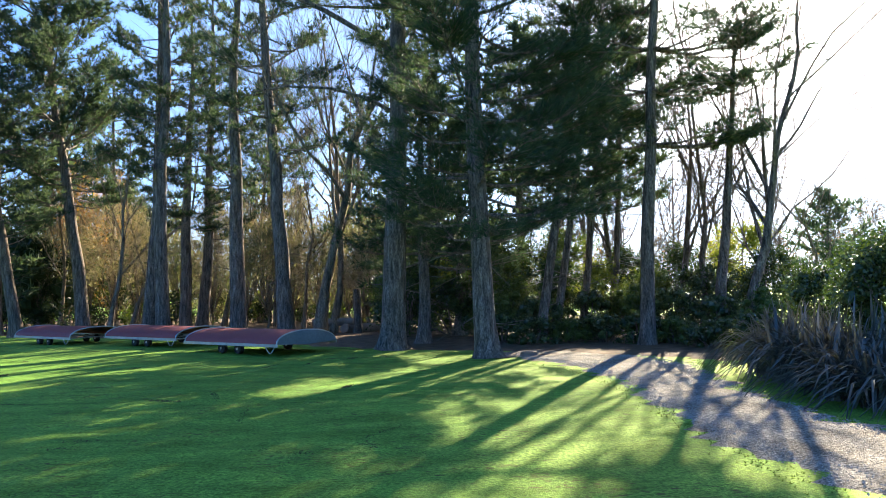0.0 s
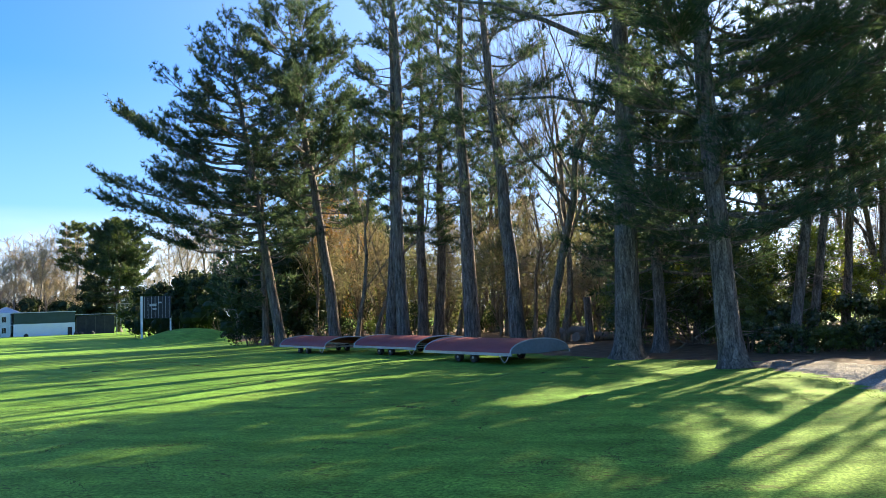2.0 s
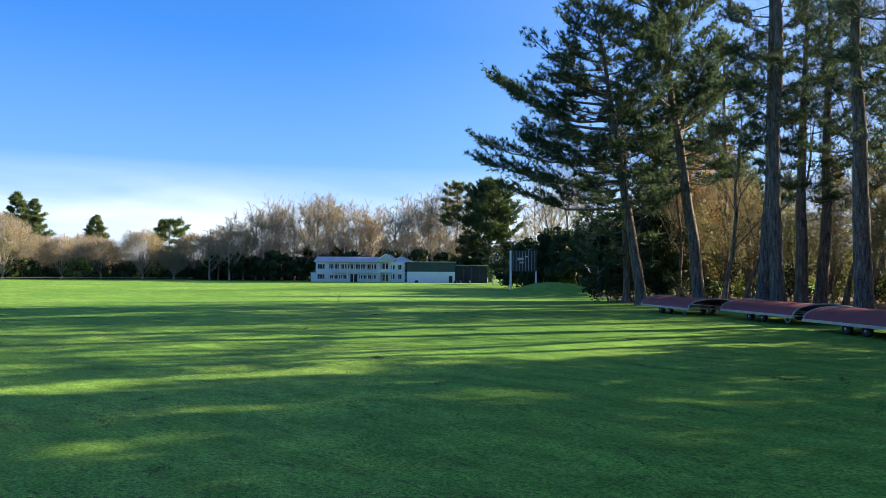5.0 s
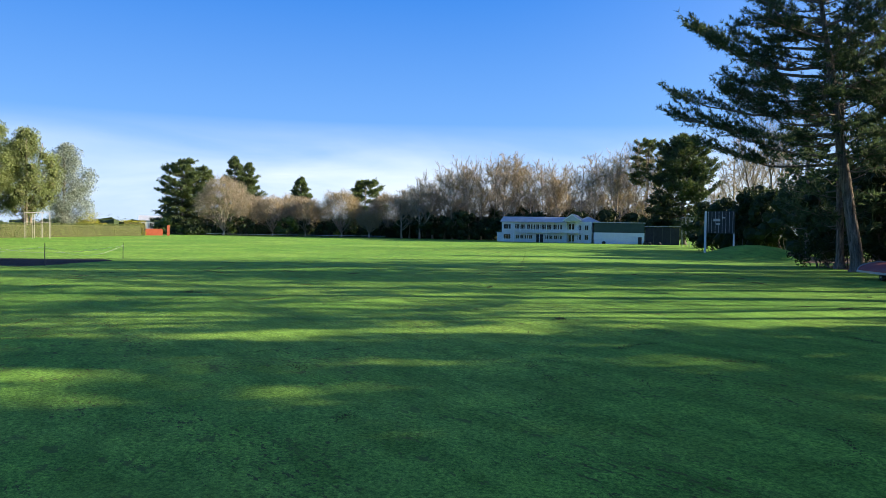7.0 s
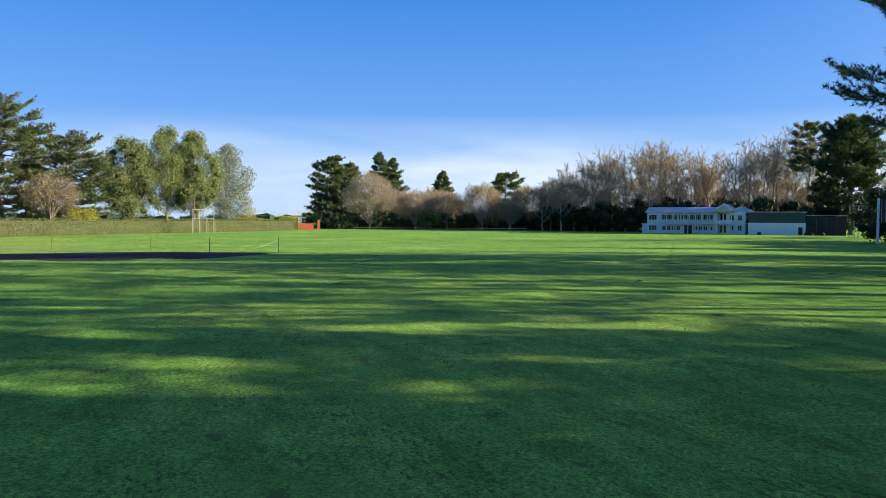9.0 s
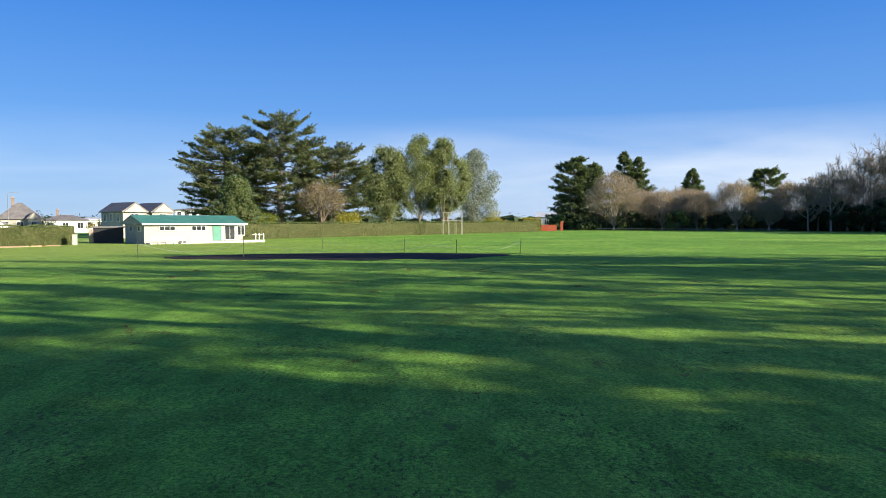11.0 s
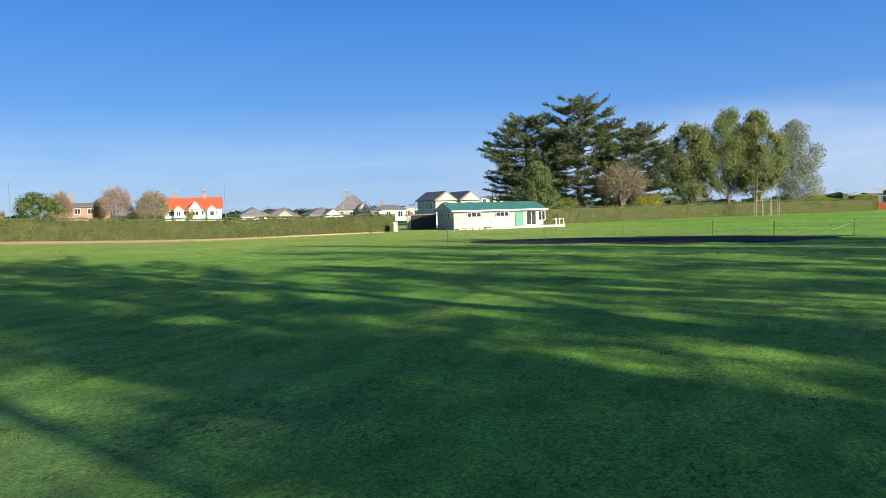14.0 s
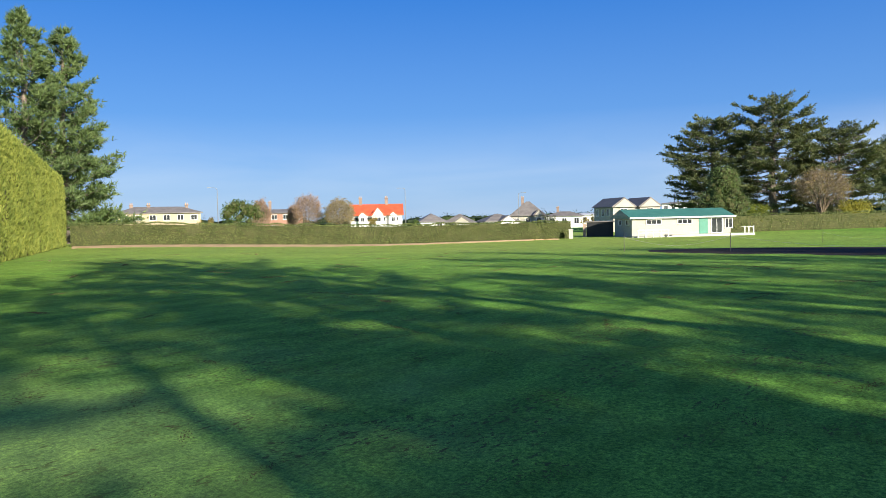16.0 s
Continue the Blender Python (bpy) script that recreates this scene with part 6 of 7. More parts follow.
def house(az, d, w, depth, wall_h, rise, wall, roof, turn, label, kind="gable", cols=4, storeys=2, chimneys=(), fronts=(), name="house", low=0.0):
    x, y = at(az, d)
    r = thing(name, x, y, gz(x, y) + low, -az + turn, label, "house", "houses beyond the hedge")
    wall_box(r, wall, -w / 2, w / 2, 0, depth, wall_h)
    (hip_roof if kind == "hip" else gable_roof)(r, roof, -w / 2, w / 2, 0, depth, wall_h, rise)
    hs = wall_h / storeys
    for s in range(storeys):
        for i in range(cols):
            px = -w / 2 + w * (i + 0.5) / cols
            window(r, px, 0, s * hs + hs * 0.32, min(1.5, w / cols * 0.55), hs * 0.5, 1)
    for px, hh in chimneys:
        ch = bx("chimney", r, "stack", px, depth / 2, wall_h + rise * 0.4, 0.75, 0.8, hh)
        g = Geo()
        g.box(px, depth / 2, wall_h + rise * 0.4 + hh, 0.95, 1.0, 0.18)
        part("chimney_cap", g, M["stack"], ch)
        for k in (-0.2, 0.2):
            g = Geo()
            g.tube([(px + k, depth / 2, wall_h + rise * 0.4 + hh + 0.15), (px + k, depth / 2, wall_h + rise * 0.4 + hh + 0.6)], [0.13, 0.11], 8, True)
            part("chimney_pot", g, M["brick"], ch)
    for px, fw, fr in fronts:
        wall_box(r, wall, px - fw / 2, px + fw / 2, -1.4, 2, wall_h)
        gable_roof(r, roof, px - fw / 2, px + fw / 2, -1.4, depth / 2, wall_h, fr, "y", 0.35)
        g = Geo()
        g.prism([(px - fw / 2 + 0.1, wall_h - 0.05), (px + fw / 2 - 0.1, wall_h - 0.05), (px, wall_h + fr - 0.2)], "y", -1.85, -1.7)
        part("gable_wall", g, M[wall], r)
        for s in range(storeys):
            window(r, px, -1.4, s * hs + hs * 0.3, min(1.8, fw * 0.5), hs * 0.5, 1)
    return r


house(-144.8, 188, 18.4, 8, 5.4, 1.5, "beige", "greyroof", 4, "long beige two-storey house with grey tiled roof", "hip", 6, 2, ((-6.0, 1.2), (-2.2, 1.2), (6.4, 1.2)))
house(-136.4, 205, 12, 8, 5.6, 1.0, "redbrick", "greyroof", 0, "brown brick house with a row of white windows", "hip", 4, 2, ((-2.6, 2.4),))
house(-129.2, 190, 13.0, 8, 4.6, 2.8, "white", "redroof", 0, "white gabled house with bright red roof and tall chimneys", "gable", 4, 2, ((-4.0, 3.2), (2.6, 3.2)), ((-3.4, 2.0, 0.9), (4.2, 2.0, 0.9), (0.4, 3.0, 2.0)))
house(-124.9, 205, 7, 8, 2.8, 2.2, "white", "greyroof", 10, "grey-roofed bungalow beyond the hedge", "hip", 2, 1)
house(-123.0, 192, 7, 7, 2.4, 2.2, "cream", "greyroof", -8, "low house with grey tiled roof and cream gable", "hip", 2, 1, (), ((1.2, 4.2, 1.5),))
house(-119.6, 196, 9, 8, 2.5, 1.9, "white", "greyroof", 20, "grey-roofed bungalow with white gable beyond the hedge", "hip", 2, 1, (), ((1.0, 4.0, 1.4),))
house(-117.7, 212, 9.5, 9, 3.9, 4.0, "cream", "greyroof", 0, "old villa with steep grey-brown roof and a chimney", "hip", 3, 1, ((-1.5, 3.4),), ((3.0, 2.6, 1.6),))
house(-115.0, 232, 11, 8, 3.6, 1.4, "white", "greyroof", 0, "pale low house far beyond the hedge", "hip", 3, 1, ((-2, 2.0),))


def gabled_house():
    az = -109.6
    x, y = at(az, 152)
    r = thing("house", x, y, gz(x, y), -az + 27, "cream two-storey house with two grey-roofed gables", "house", "houses beyond the hedge")
    for x0, x1, y0 in ((-5.0, -0.6, 0.0), (0.9, 5.2, 0.6)):
        wall_box(r, "cream", x0, x1, y0, 9.0, 4.9)
        gable_roof(r, "greyroof", x0, x1, y0, 9.0, 4.9, 1.75, "y", 0.4)
        g = Geo()
        g.prism([(x0 + 0.05, 4.85), (x1 - 0.05, 4.85), ((x0 + x1) / 2, 6.45)], "y", y0 - 0.5, y0 - 0.42)
        part("gable_wall", g, M["cream"], r)
        for z in (0.8, 3.2):
            window(r, (x0 + x1) / 2, y0, z, 1.6, 1.4, 1)
    wall_box(r, "cream", -0.6, 0.9, 1.2, 8.8, 4.7)
    bx("link_roof", r, "greyroof", 0.15, 5.0, 4.7, 1.6, 7.8, 0.3)
    for py in (2.0, 4.6, 7.2):
        for z in (0.8, 3.1):
            side_window(r, -5.0, py, z, 1.2, 1.5, "white", -1)


gabled_house()
house(-113.2, 240, 12, 9, 3.8, 0.6, "white", "paleroof", 0, "pale flat-roofed building far beyond the gate", "hip", 4, 1, name="office_building")
house(-106.6, 260, 12, 9, 7.0, 0.6, "white", "greyroof", 0, "grey-white block glimpsed behind the cedar", "hip", 5, 2, name="office_building")
house(-79.6, 330, 18, 12, 5.0, 2.0, "paleroof", "paleroof", 0, "large glass-roofed hall far beyond the hedge", "gable", 6, 1, name="hall")


def street_lamp(az, d, top, side_turn):
    x, y = at(az, d)
    b = gz(x, y)
    r = thing("street_lamp", x, y, b, -az + side_turn, "slim grey street lamp with a curved arm beyond the hedge", "street lamp", "street lamps")
    h = top - b
    g = Geo()
    g.tube([(0, 0, -0.3), (0, 0, h * 0.5), (0, 0, h - 0.5)], [0.10, 0.08, 0.06], 8, True)
    part("pole", g, M["lamp_grey"], r)
    g = Geo()
    g.tube([(0, 0, h - 0.5), (0.1, 0, h - 0.15), (0.5, 0, h), (1.4, 0, h + 0.05)], [0.06, 0.05, 0.05, 0.04], 6, True)
    part("arm", g, M["lamp_grey"], r)
    bx("lamp_head", r, "lamp_grey", 1.6, 0, h - 0.02, 0.7, 0.22, 0.12)


for az, d, top, st in ((-140.76, 165, 9.9, 180), (-126.95, 175, 9.7, 180), (-118.37, 195, 8.7, 0), (-107.0, 190, 8.5, 180)):
    street_lamp(az, d, top, st)

# ---------------------------------------------------------------- hedges
HB = (-46.6, -81.2)
hedge("boundary_hedge", HB, (-102.2, -46.6), 2.5, 2.5, 1.6, "hedge", 62000, 0.15, 1, "long clipped green boundary hedge with patchy brown twigs", "clipped hedges", 0.22, 0.0, "core_green")
hedge("boundary_hedge", (-127, -32), (-222, 34.5), 2.8, 3.0, 1.6, "hedge", 20000, 0.24, 2, "long clipped green hedge behind the pavilion", "clipped hedges", 0.12, 0.0, "core_green")
hedge("conifer_hedge", (-8.7, -27.8), (-45.3, -82.2), 9.4, 7.4, 2.2, "hedge_tall", 46000, 0.145, 3, "very tall clipped conifer hedge glowing yellow-green in the sun", "clipped hedges", 0.15, 0.6, "core_pale")
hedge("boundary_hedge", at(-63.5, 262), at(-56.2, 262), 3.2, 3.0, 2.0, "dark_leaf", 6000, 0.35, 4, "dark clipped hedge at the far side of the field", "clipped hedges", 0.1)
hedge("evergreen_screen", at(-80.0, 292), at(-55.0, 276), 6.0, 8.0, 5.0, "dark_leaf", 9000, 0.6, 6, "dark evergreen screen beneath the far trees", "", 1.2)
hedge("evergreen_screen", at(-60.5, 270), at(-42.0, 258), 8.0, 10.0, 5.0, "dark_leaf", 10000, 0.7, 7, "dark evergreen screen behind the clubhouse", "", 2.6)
hedge("boundary_hedge", at(-82.3, 228), at(-80.9, 236), 4.0, 4.0, 2.0, "yellow_leaf", 2500, 0.3, 5, "yellow-green clipped hedge end by the gate", "clipped hedges", 0.1)
g = Geo()
x0, y0 = at(-114.3, 109.5)
g.box(x0, y0, gz(x0, y0) - 0.2, 0.55, 0.55, 1.5, 20)
g.box(x0, y0, gz(x0, y0) + 1.3, 0.65, 0.65, 0.1, 20)
single("gate_post", g, M["concrete"], "pale concrete gate post at the end of the hedge", "gate post")
x, y = at(-80.3, 240)
r = thing("orange_wall", x, y, gz(x, y), 80.3, "low orange-red wall at the far gate", "wall")
bx("wall_panel", r, "orange", 0, 0, -0.3, 6.0, 0.4, 2.3)
bx("pillar", r, "orange", -3.1, 0, -0.3, 0.7, 0.7, 3.2)
bx("pillar", r, "orange", 4.6, 0, -0.3, 0.8, 0.7, 3.4)

# ---------------------------------------------------------------- trees across the field
CED = "old spreading cedar with flat layered boughs behind the pavilion"
pine(*at(-104.3, 170), 22.5, 0.75, 3.5, 9.2, 130, 501, profile="cedar", tuft=0.6, m=5, wide=0.15, flat=0.45, needle="cedar", dense=1.75, name="cedar_tree", label=CED, category="cedar", group="cedars", dead=0)
pine(*at(-100.3, 166), 25.5, 0.85, 4.5, 9.2, 134, 502, profile="cedar", tuft=0.6, m=5, wide=0.15, flat=0.45, needle="cedar", dense=1.75, name="cedar_tree", label=CED, category="cedar", group="cedars", dead=0)
pine(*at(-96.3, 170), 19.0, 0.65, 3.0, 8.8, 122, 503, profile="cedar", tuft=0.6, m=5, wide=0.15, flat=0.45, needle="cedar", dense=1.75, name="cedar_tree", label=CED, category="cedar", group="cedars", dead=0)
shrub(*at(-103.6, 140), 12.2, 4.5, 510, "cypress", 44000, 0.26, 90, "round_tree", "dense rounded bright green conifer in front of the cedars", "tree", core=0.5, inner="core_green")
dome_tree(*at(-97.4, 158), 12.4, 6.0, 3.0, 511, "twig_fine", 2600, "twiggy_tree", "small twiggy brown tree in front of the cedars", "tree", leaf="ochre", leaf_n=1500)
for i, (az, d, H, R) in enumerate([(-95.6, 160, 5.4, 5.2), (-84.3, 214, 7.6, 4.4), (-101.4, 150, 5.0, 3.6)]):
    shrub(*at(az, d), H, R, 520 + i, "yellow_leaf" if i < 2 else "shrub_lit", 3200, 0.34, label="yellow-green shrub behind the hedge", group="shrubs behind the hedge")
EU = "eucalypt with a dense olive crown on pale trunks"
leafy_tree(*at(-92.5, 190), 23.0, 8.6, 4.5, 530, "euc", 34000, 0.36, 60, "eucalypt_tree", EU, "eucalypt", "eucalypts", trunks=2, hang=0.9, core=0.42, inner="core_green")
leafy_tree(*at(-90.0, 192), 25.8, 6.8, 6.0, 531, "euc", 28000, 0.36, 54, "eucalypt_tree", EU, "eucalypt", "eucalypts", trunks=1)
leafy_tree(*at(-88.2, 194), 25.5, 7.4, 5.0, 532, "euc", 30000, 0.36, 54, "eucalypt_tree", EU, "eucalypt", "eucalypts", trunks=2, hang=0.9, core=0.42, inner="core_green")
leafy_tree(*at(-85.9, 203), 23.5, 7.6, 3.5, 533, "euc_grey", 30000, 0.34, 54, "eucalypt_tree", "silver-grey eucalypt with a rounded open crown", "eucalypt", "eucalypts")
pine(*at(-78.3, 285), 26, 0.5, 3, 8.0, 64, 540, profile="flat", tuft=1.2, m=6, wide=0.3, needle="needle_far", flat=0.5, label="dark far conifer with layered boughs", group="far conifers", dead=0)
pine(*at(-77.2, 290), 24, 0.5, 3, 7.5, 60, 545, profile="flat", tuft=1.2, m=6, wide=0.3, needle="needle_far", flat=0.5, label="dark far conifer with layered boughs", group="far conifers", dead=0)
pine(*at(-73.6, 312), 28, 0.5, 3, 9.0, 60, 546, profile="cone", tuft=1.1, m=6, wide=0.3, needle="needle_far", label="dark far conifer with a pointed top", group="far conifers", dead=0)
pine(*at(-74.6, 310), 30, 0.5, 3, 9.5, 64, 541, profile="cone", tuft=1.2, m=6, wide=0.3, needle="needle_far", label="dark far conifer with a pointed top", group="far conifers", dead=0)
pine(*at(-69.8, 330), 24, 0.5, 3, 8.0, 56, 542, profile="cone", tuft=1.2, m=6, wide=0.3, needle="needle_far", label="dark far conifer with a pointed top", group="far conifers", dead=0)
pine(*at(-65.0, 330), 23.5, 0.5, 5, 9.0, 44, 543, profile="flat", tuft=1.3, m=6, wide=0.32, flat=0.6, needle="needle_far", label="dark far cedar with flat boughs", group="far conifers", dead=0)
pine(*at(-41.2, 226), 29.0, 0.7, 2.5, 10.5, 150, 550, profile="dome", tuft=1.0, m=6, wide=0.28, needle="needle_dark", dense=1.6, name="round_pine", label="large dark rounded pine behind the practice nets", dead=0, rise=-6)
pine(*at(-43.9, 236), 31, 0.5, 17, 6.0, 34, 551, profile="flat", tuft=1.0, m=6, wide=0.25, needle="needle_far", flat=0.4, label="tall dark pine with a tufted top behind the practice shed", group="far conifers", dead=0)
shrub(*at(-48, 226), 6, 5, 552, "dark_leaf", 3000, 0.5, label="dark evergreen shrub behind the practice shed", group="dark shrubs round the field")
# broad bare trees with a little leaf
for i, (az, d, H, R, lf, n) in enumerate([(-75.4, 262, 22, 11.0, "tan_twig", 600), (-71.9, 266, 15.5, 8.0, "tan_twig", 400), (-69.5, 266, 15.5, 8.0, "autumn", 500), (-66.8, 260, 18, 9.2, "ochre", 2600),
                                          (-64.7, 254, 10.5, 5.0, "ochre", 2200), (-63.2, 264, 17.5, 9.6, "autumn", 900), (-73.2, 280, 16, 8.0, "tan_twig", 300), (-61.0, 262, 14, 8.0, "tan_twig", 300), (-70.7, 284, 17, 8.0, "tan_twig", 300)]):
    dome_tree(*at(az, d), H, R, 2.0, 560 + i, "tan_twig", int(1700 + 62 * R * R), bark="limb_pale", label="broad rounded leafless tree with a haze of tan twigs", group="autumn trees across the field", width=0.04, length=1.9, leaf=lf, leaf_n=n)
outline = np.array([(-62.6, 15), (-61.1, 20), (-59.4, 24.5), (-57.6, 28), (-55.8, 29), (-54.2, 31.5), (-52.0, 28.5), (-50.8, 24.5), (-49.2, 27), (-47.1, 30), (-45.1, 30.5), (-43.7, 28), (-42.0, 25)])
BARE = "tall leafless tree with pale limbs and a haze of fine twigs"
for i in range(26):
    az = -62.2 + i * 0.76
    H = float(np.interp(az, outline[:, 0], outline[:, 1])) * (0.97 + 0.07 * math.sin(i * 3.7))
    d = 250 + 7 * math.sin(i * 2.3) - 8 * (az > -49)
    tall_bare_tree(*at(az + 0.2 * math.sin(i * 5.1), d), H, 7.0 + 1.6 * math.sin(i * 1.9), 600 + i, label=BARE, group="bare trees beyond the clubhouse")
for i, (az, d, H) in enumerate([(-39.0, 255, 21), (-37.9, 170, 21), (-36.6, 160, 24), (-35.2, 150, 24)]):
    tall_bare_tree(*at(az, d), H, 6.0, 640 + i, label=BARE, group="bare trees beyond the clubhouse", twigs=3600, width=0.02)
for i in range(15):
    az = -61.4 + i * 1.25
    dome_tree(*at(az, 262 + 4 * math.sin(i * 2.9)), 19.5 + 3 * math.sin(i * 1.7), 7.5, 2.0, 1500 + i, "twig_fine" if i % 3 else "tan_twig", 2600, name="twiggy_tree", label="brown twiggy tree in the belt beyond the clubhouse", group="twiggy trees beyond the clubhouse", r0=0.16, width=0.05, length=1.8)
# dark evergreen belt at the foot of the far trees
for i in range(34):
    az = -79.5 + i * 1.08
    d = 268 + 8 * math.sin(i * 2.1) - (30 if az > -57 else 0)
    shrub(*at(az, d), 5.5 + 1.8 * math.sin(i * 1.7), 6.0, 640 + i, "dark_leaf" if i % 4 else "shrub", 2000, 0.5, 16, core=0.5, label="dark evergreen shrub in the belt across the field", group="dark shrubs round the field")
for i, (az, d, H, R) in enumerate([(-60.4, 262, 11, 6), (-58.0, 266, 12, 6), (-55.0, 258, 12, 6), (-52.8, 256, 13, 6), (-49.0, 254, 12, 6), (-46.6, 250, 12, 6), (-61.8, 255, 9, 6), (-43.2, 240, 12, 6), (-52, 236, 10, 5), (-50.5, 238, 8, 5), (-55.6, 240, 8, 5), (-57, 245, 9, 5), (-59, 245, 8, 5), (-44, 222, 8, 5), (-40.0, 170, 7, 5), (-37.8, 150, 9, 6), (-39.3, 140, 9.5, 5), (-38.0, 134, 10, 5), (-36.6, 130, 11, 5), (-35.2, 126, 11, 5), (-33.6, 122, 12, 5), (-32.2, 118, 12, 5), (-36.2, 136, 10, 6), (-38.6, 190, 12, 7), (-53.6, 238, 9, 6), (-48.6, 236, 10, 6), (-46.6, 234, 11, 6), (-44.8, 230, 10, 6), (-42.8, 226, 9, 6), (-57.8, 240, 10, 6), (-60.4, 246, 9, 6)]):
    shrub(*at(az, d), H, R, 690 + i, "dark_leaf", 3000, 0.5, 24, core=0.55, label="dark evergreen shrub in the belt across the field", group="dark shrubs round the field")
# conifers behind the tall hedge
LC = "tall bushy green conifer behind the tall hedge"
pine(*at(-152.6, 108), 29, 0.6, 2.5, 8.6, 120, 701, profile="cone", tuft=0.75, m=6, wide=0.15, needle="needle_sun", dense=1.6, label=LC, group="conifers behind the tall hedge", dead=0)
pine(*at(-150.4, 112), 28, 0.6, 2.5, 8.2, 120, 702, profile="cone", tuft=0.75, m=6, wide=0.15, needle="needle_sun", dense=1.6, label=LC, group="conifers behind the tall hedge", dead=0)
# trees by the houses
shrub(*at(-139.1, 150), 7.6, 4.8, 710, "shrub", 11000, 0.3, 34, "round_tree", "dense dark rounded tree beyond the hedge", "tree", core=0.5, inner="core_green")
for i, (az, d, H, R, mat, lf, n) in enumerate([(-137.7, 165, 8.8, 2.4, "pink_twig", "autumn", 500), (-134.3, 162, 10.0, 3.8, "pink_twig", "autumn", 500), (-131.9, 158, 8.8, 3.8, "tan_twig", "ochre", 2200), (-135.4, 168, 7.4, 1.4, "pink_twig", "autumn", 200)]):
    dome_tree(*at(az, d), H, R, 1.2, 720 + i, mat, 3600, "twiggy_tree", "small reddish twiggy tree beyond the hedge" if i != 2 else "small rounded olive-brown tree beyond the hedge", "tree", "small trees beyond the hedge", r0=0.14, width=0.025, length=1.3, leaf=lf, leaf_n=n)
for i, (az, d, H, R) in enumerate([(-141.6, 170, 4.5, 3), (-126.2, 170, 4.2, 1.6), (-129.4, 175, 4.4, 2), (-116, 200, 4, 3), (-113, 180, 3.6, 3), (-147.6, 130, 5, 2.5)]):
    shrub(*at(az, d), H, R, 730 + i, "shrub" if i % 2 else "ochre", 1200, 0.34, 14, label="garden shrub beyond the hedge", group="garden shrubs")
# far ridge of trees that closes the horizon
rng = np.random.default_rng(9)
g = Geo()
lb = []
for i in range(260):
    az, d = rng.uniform(-175, -60), rng.uniform(420, 620)
    x, y = at(az, d)
    s = rng.uniform(6, 11)
    lb.append((x, y, s * 0.25 - 1, s * 1.6, s * 1.6, s * rng.uniform(0.4, 0.75)))
g.leaves(rng, lobes_cloud(rng, lb, 26000, 0.15), 1.0)
g.blobs(rng, lb, 0.6)
single("far_trees", g, M["dark_leaf"], "low line of far trees on the horizon", "trees", kind="stuff")

# ---------------------------------------------------------------- small things on the field
posts = [at(-109.97, 50.4), at(-102.68, 48.5), at(-97.14, 79.0), at(-90.82, 62.4), at(-86.68, 43.5), at(-81.92, 56.5)]
for i, (x, y) in enumerate(posts):
    b = gz(x, y)
    r = thing("rope_post", x, y, b, 0, "thin dark steel post holding the boundary rope", "post", "rope posts round the square")
    g = Geo()
    g.tube([(0, 0, -0.1), (0.01, 0, 0.6), (0.0, 0.01, 1.15)], [0.022, 0.022, 0.02], 6, True)
    part("pole", g, M["pole"], r)
order = [0, 1, 4, 5, 3, 2]
for a, b in zip(order[:-1], order[1:]):
    p, q = np.array([*posts[a], gz(*posts[a]) + 0.95]), np.array([*posts[b], gz(*posts[b]) + 0.95])
    t = np.linspace(0, 1, 16)[:, None]
    P = p + (q - p) * t
    P[:, 2] -= 0.55 * np.sin(np.pi * t[:, 0])
    g = Geo()
    g.tube(P, np.full(16, 0.006), 4)
    single("boundary_rope", g, M["rope"], "thin slack rope between the posts of the square", "rope", "ropes round the square")

# stump and logs
x, y = at(6.5, 24.0)
g = Geo()
k = np.arange(11) * 2 * np.pi / 11
rng = np.random.default_rng(5)
v = [(x + q * 0.28 * math.cos(t) * (1 + 0.08 * rng.normal()), y + q * 0.22 * math.sin(t), gz(x, y) + h) for q, h in ((1.25, -0.03), (1, 0.08), (0.95, 0.16)) for t in k]
g.add(v, [(i * 11 + j, i * 11 + (j + 1) % 11, (i + 1) * 11 + (j + 1) % 11, (i + 1) * 11 + j) for i in range(2) for j in range(11)])
g.add(v[22:] + [(x, y, gz(x, y) + 0.15)], [(j, (j + 1) % 11, 11) for j in range(11)])
single("tree_stump", g, M["wood"], "low sawn tree stump beside the path", "stump")
for i, (az, d, L, rad, z, tr) in enumerate([(-8.3, 41, 2.6, 0.22, 0.62, 8), (-7.6, 40.6, 0.5, 0.25, 0.28, 80), (-6.4, 41.2, 2.2, 0.25, 0.25, 30), (-5.2, 42, 1.8, 0.22, 0.22, -20)]):
    x, y = at(az, d)
    c, s = math.cos(radians(tr)), math.sin(radians(tr))
    g = Geo()
    t = np.linspace(-0.5, 0.5, 6)
    g.tube(np.stack([x + c * L * t, y + s * L * t, gz(x, y) + z + 0.02 * np.sin(t * 9)], -1), rad * (1 + 0.06 * np.cos(t * 7)), 10, True)
    single("log", g, M["wood"], "cut log lying on the litter under the trees", "log", "logs under the trees", smooth=True)

# crumbs of soil: worm casts and scuffs, in clusters and along two roller tracks
rng = np.random.default_rng(78)
cx, cy = [], []
for k in range(300):
    a, d = math.radians(rng.uniform(-158, 2)), 6 + 56 * rng.uniform(0, 1) ** 1.3
    m = rng.integers(30, 130)
    turn = rng.uniform(0, np.pi)
    u, v = rng.normal(size=m) * rng.uniform(0.12, 0.6), rng.normal(size=m) * rng.uniform(0.03, 0.09)
    cx.append(d * math.sin(a) + u * math.cos(turn) - v * math.sin(turn))
    cy.append(d * math.cos(a) + u * math.sin(turn) + v * math.cos(turn))
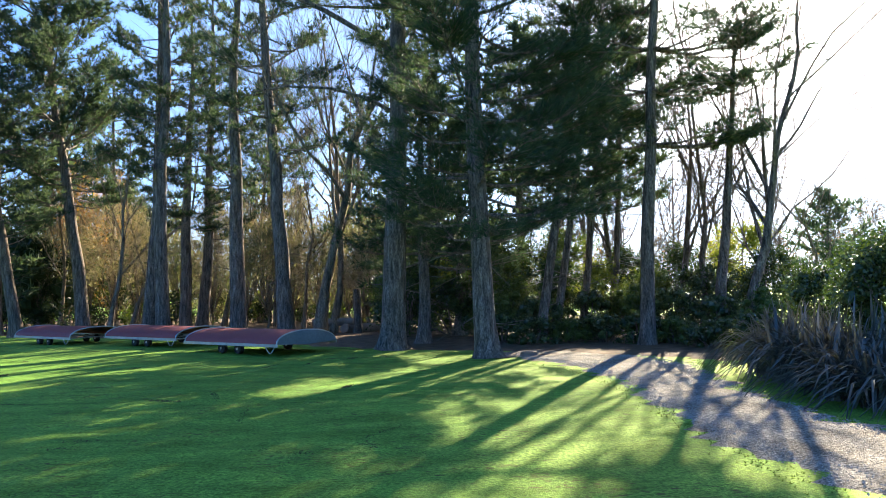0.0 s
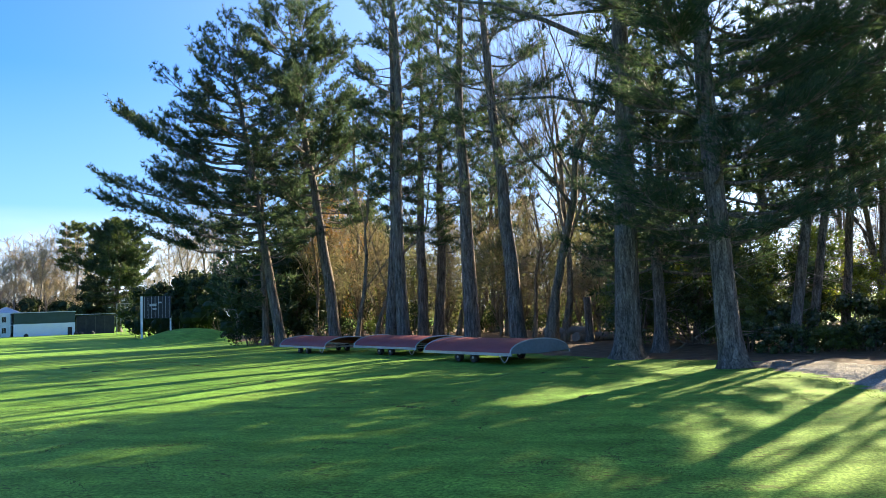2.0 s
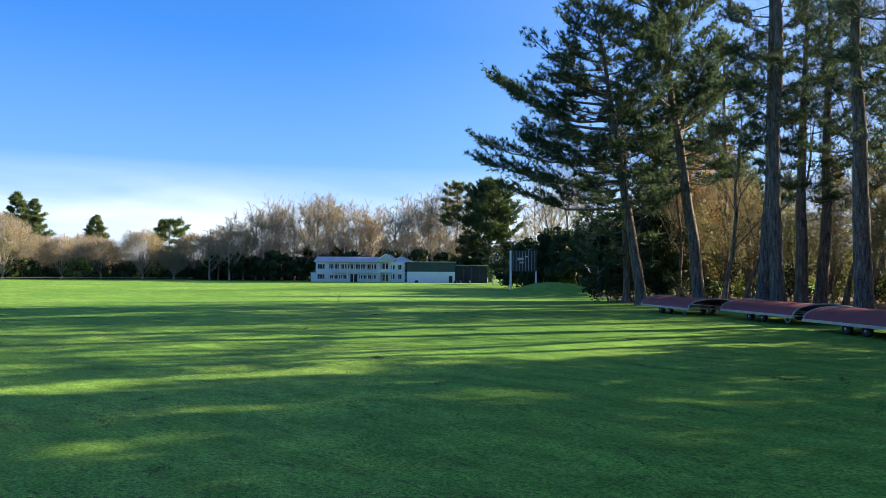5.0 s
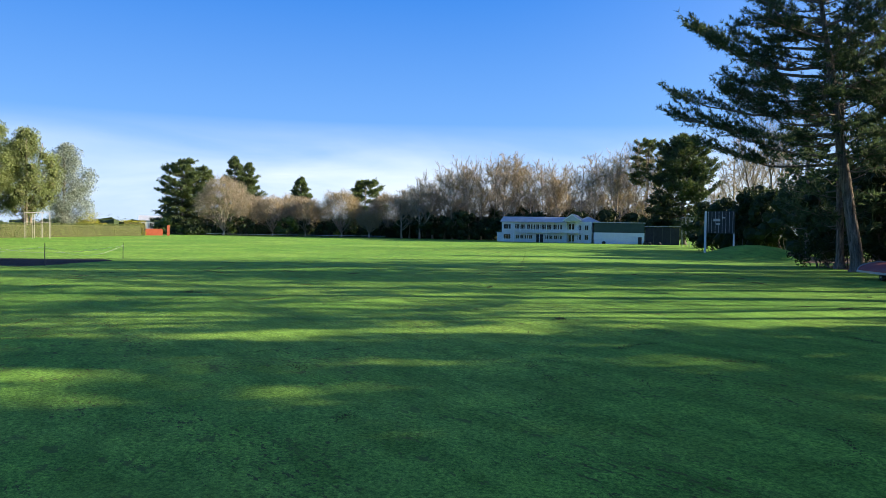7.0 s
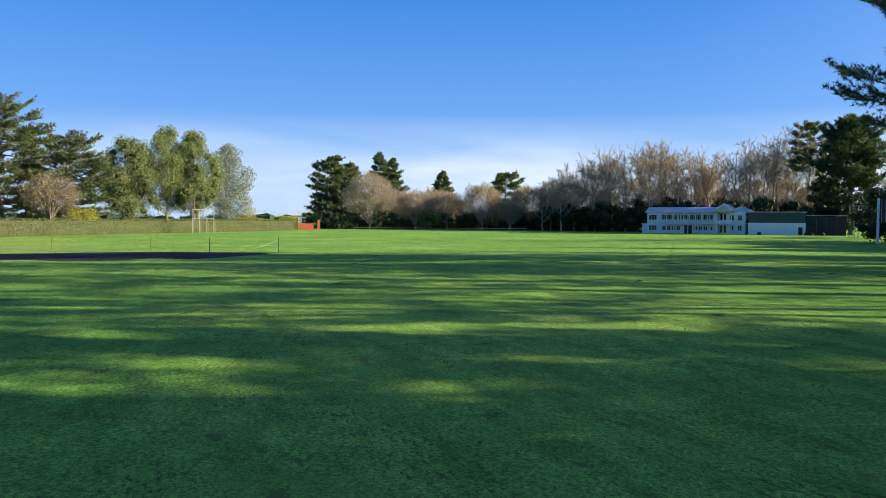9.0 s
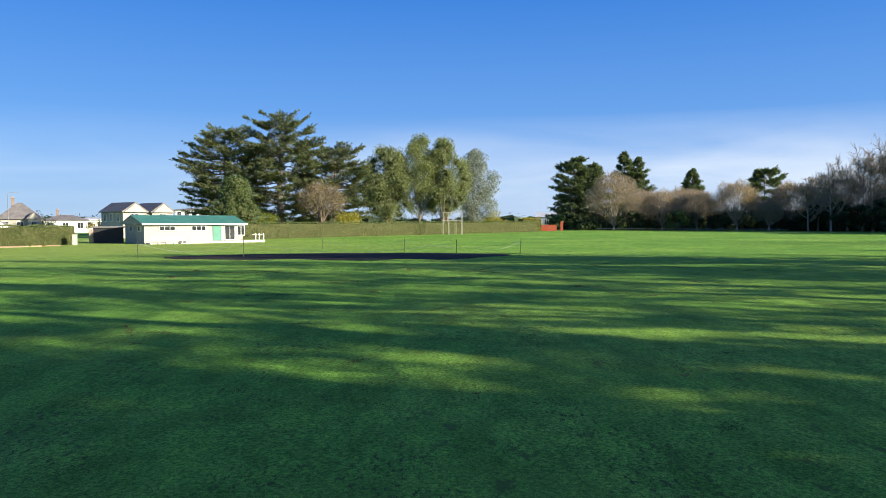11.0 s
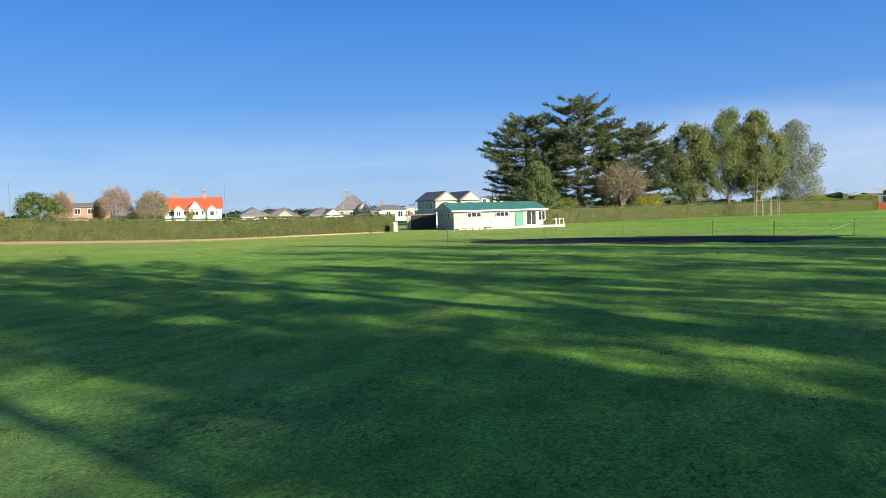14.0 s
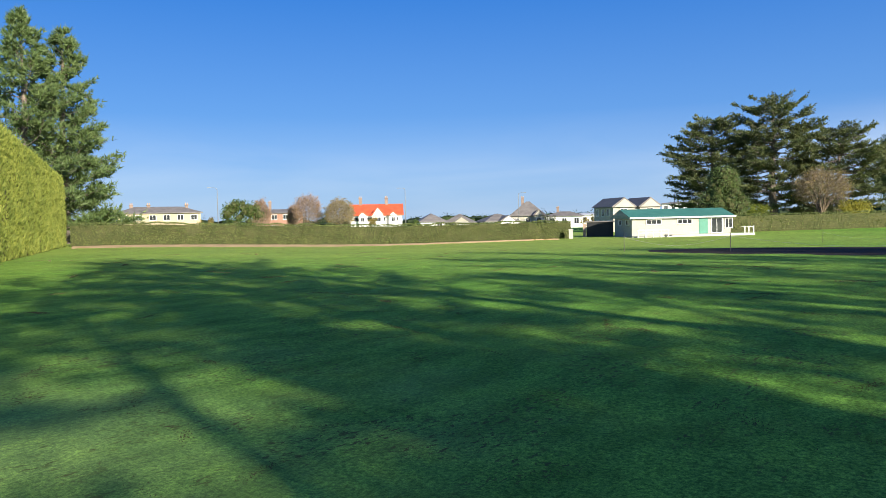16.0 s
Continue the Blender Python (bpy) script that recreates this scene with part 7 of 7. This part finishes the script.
for off in (-0.9, 0.9):
    s = rng.uniform(25, 120, 420)
    a0 = math.radians(-52.5)
    cx.append(-2 + s * math.sin(a0) + off * math.cos(a0) + rng.normal(size=420) * 0.12)
    cy.append(s * math.cos(a0) - off * math.sin(a0) + rng.normal(size=420) * 0.12)
cx, cy = np.concatenate(cx), np.concatenate(cy)
n = len(cx)
s = rng.uniform(0.003, 0.010, n) * (0.75 + np.minimum(np.hypot(cx, cy), 45) / 14)
c = np.stack([cx, cy, ground_z(cx, cy) + relief(cx, cy)], -1)
a = rng.uniform(0, 6.28, n)
ring = np.stack([c + np.stack([np.cos(a + k * 1.571) * s * rng.uniform(0.7, 1.4, n), np.sin(a + k * 1.571) * s * rng.uniform(0.7, 1.4, n), np.zeros(n) - 0.01], -1) for k in range(4)], 1)
top = c + np.stack([rng.normal(size=n) * s * 0.2, rng.normal(size=n) * s * 0.2, 0.004 + s * 0.6], -1)
g = Geo()
i = np.arange(n)[:, None, None] * 5
j = np.arange(4)[None, :, None]
g.add(np.concatenate([ring, top[:, None]], 1).reshape(-1, 3), np.concatenate([i + j, i + (j + 1) % 4, i + 4 + 0 * j], 2).reshape(-1, 3))
single("soil_crumbs", g, M["crumb"], "small dark crumbs of soil and worm casts on the grass", "soil", kind="stuff")

# low rail along the far edge of the field
x, y = at(-70, 250)
r = thing("low_rail", x, y, gz(x, y), 70, "low white-topped rail along the far side of the field", "fence")
for i in range(24):
    bx("post", r, "wood", -29 + i * 2.5, 0, -0.3, 0.12, 0.12, 0.9)
bx("rail", r, "metal", 0, 0, 0.6, 58, 0.1, 0.1)
# sawn-off trunk standing by the logs
x, y = at(-6.7, 40)
g = Geo()
g.tube([(x, y, gz(x, y) - 0.1), (x + 0.02, y, gz(x, y) + 0.3), (x, y, gz(x, y) + 1.2), (x - 0.04, y, gz(x, y) + 2.4)], [0.30, 0.23, 0.21, 0.20], 12, True)
single("sawn_trunk", g, M["bark"], "sawn-off reddish trunk standing among the pines", "stump", smooth=True)
# ragged tufts of grass along the edges of the path
rng = np.random.default_rng(81)
g = Geo()
left = [(1.6, 22.0), (3.2, 20.4), (3.55, 17.5), (3.8, 14.6), (3.75, 12.0), (3.8, 9.6), (4.0, 7.2)]
right = [(7.4, 22.4), (6.7, 19.4), (6.15, 16.2), (6.05, 13.0), (6.3, 10.6)]
for line in (left, right):
    line = np.array(line)
    m = 450
    t = rng.uniform(0, len(line) - 1, m)
    c = np.stack([np.interp(t, np.arange(len(line)), line[:, k]) for k in (0, 1)], -1) + rng.normal(size=(m, 2)) * 0.13
    c = np.column_stack([c, ground_z(c[:, 0], c[:, 1]) + relief(c[:, 0], c[:, 1])])
    g.needles(rng, c, np.tile([0, 0, 1.0], (m, 1)), 0.032, 0.008, 7, 0.7)
single("grass_tufts", g, M["blade"], "ragged tufts of longer grass along the gravel edge", "grass", kind="stuff")

# loose stones on the gravel
rng = np.random.default_rng(84)
n = 7000
line = np.array([(4.3, 23.2), (5.2, 20.0), (5.0, 16.0), (4.9, 12.0), (5.3, 8.5), (6.2, 4.0)])
t = rng.uniform(0, 1, n) * (len(line) - 1)
half = np.interp(t, np.arange(6), [1.8, 1.5, 1.1, 1.15, 1.3, 1.35])
cx = np.interp(t, np.arange(6), line[:, 0]) + rng.uniform(-1.05, 1.05, n) * half
cy = np.interp(t, np.arange(6), line[:, 1]) + rng.normal(size=n) * 0.2
s = rng.uniform(0.006, 0.02, n) * (0.5 + cy / 22)
c = np.stack([cx, cy, ground_z(cx, cy) + 0.052], -1)
a = rng.uniform(0, 6.28, n)
ring = np.stack([c + np.stack([np.cos(a + k * 1.571) * s * rng.uniform(0.7, 1.4, n), np.sin(a + k * 1.571) * s * rng.uniform(0.7, 1.4, n), np.zeros(n)], -1) for k in range(4)], 1)
top = c + np.stack([rng.normal(size=n) * s * 0.25, rng.normal(size=n) * s * 0.25, s * 0.8 + 0.004], -1)
g = Geo()
i = np.arange(n)[:, None, None] * 5
j = np.arange(4)[None, :, None]
g.add(np.concatenate([ring, top[:, None]], 1).reshape(-1, 3), np.concatenate([i + j, i + (j + 1) % 4, i + 4 + 0 * j], 2).reshape(-1, 3))
single("gravel_stones", g, M["stone"], "loose pale stones lying on the gravel path", "gravel", kind="stuff")
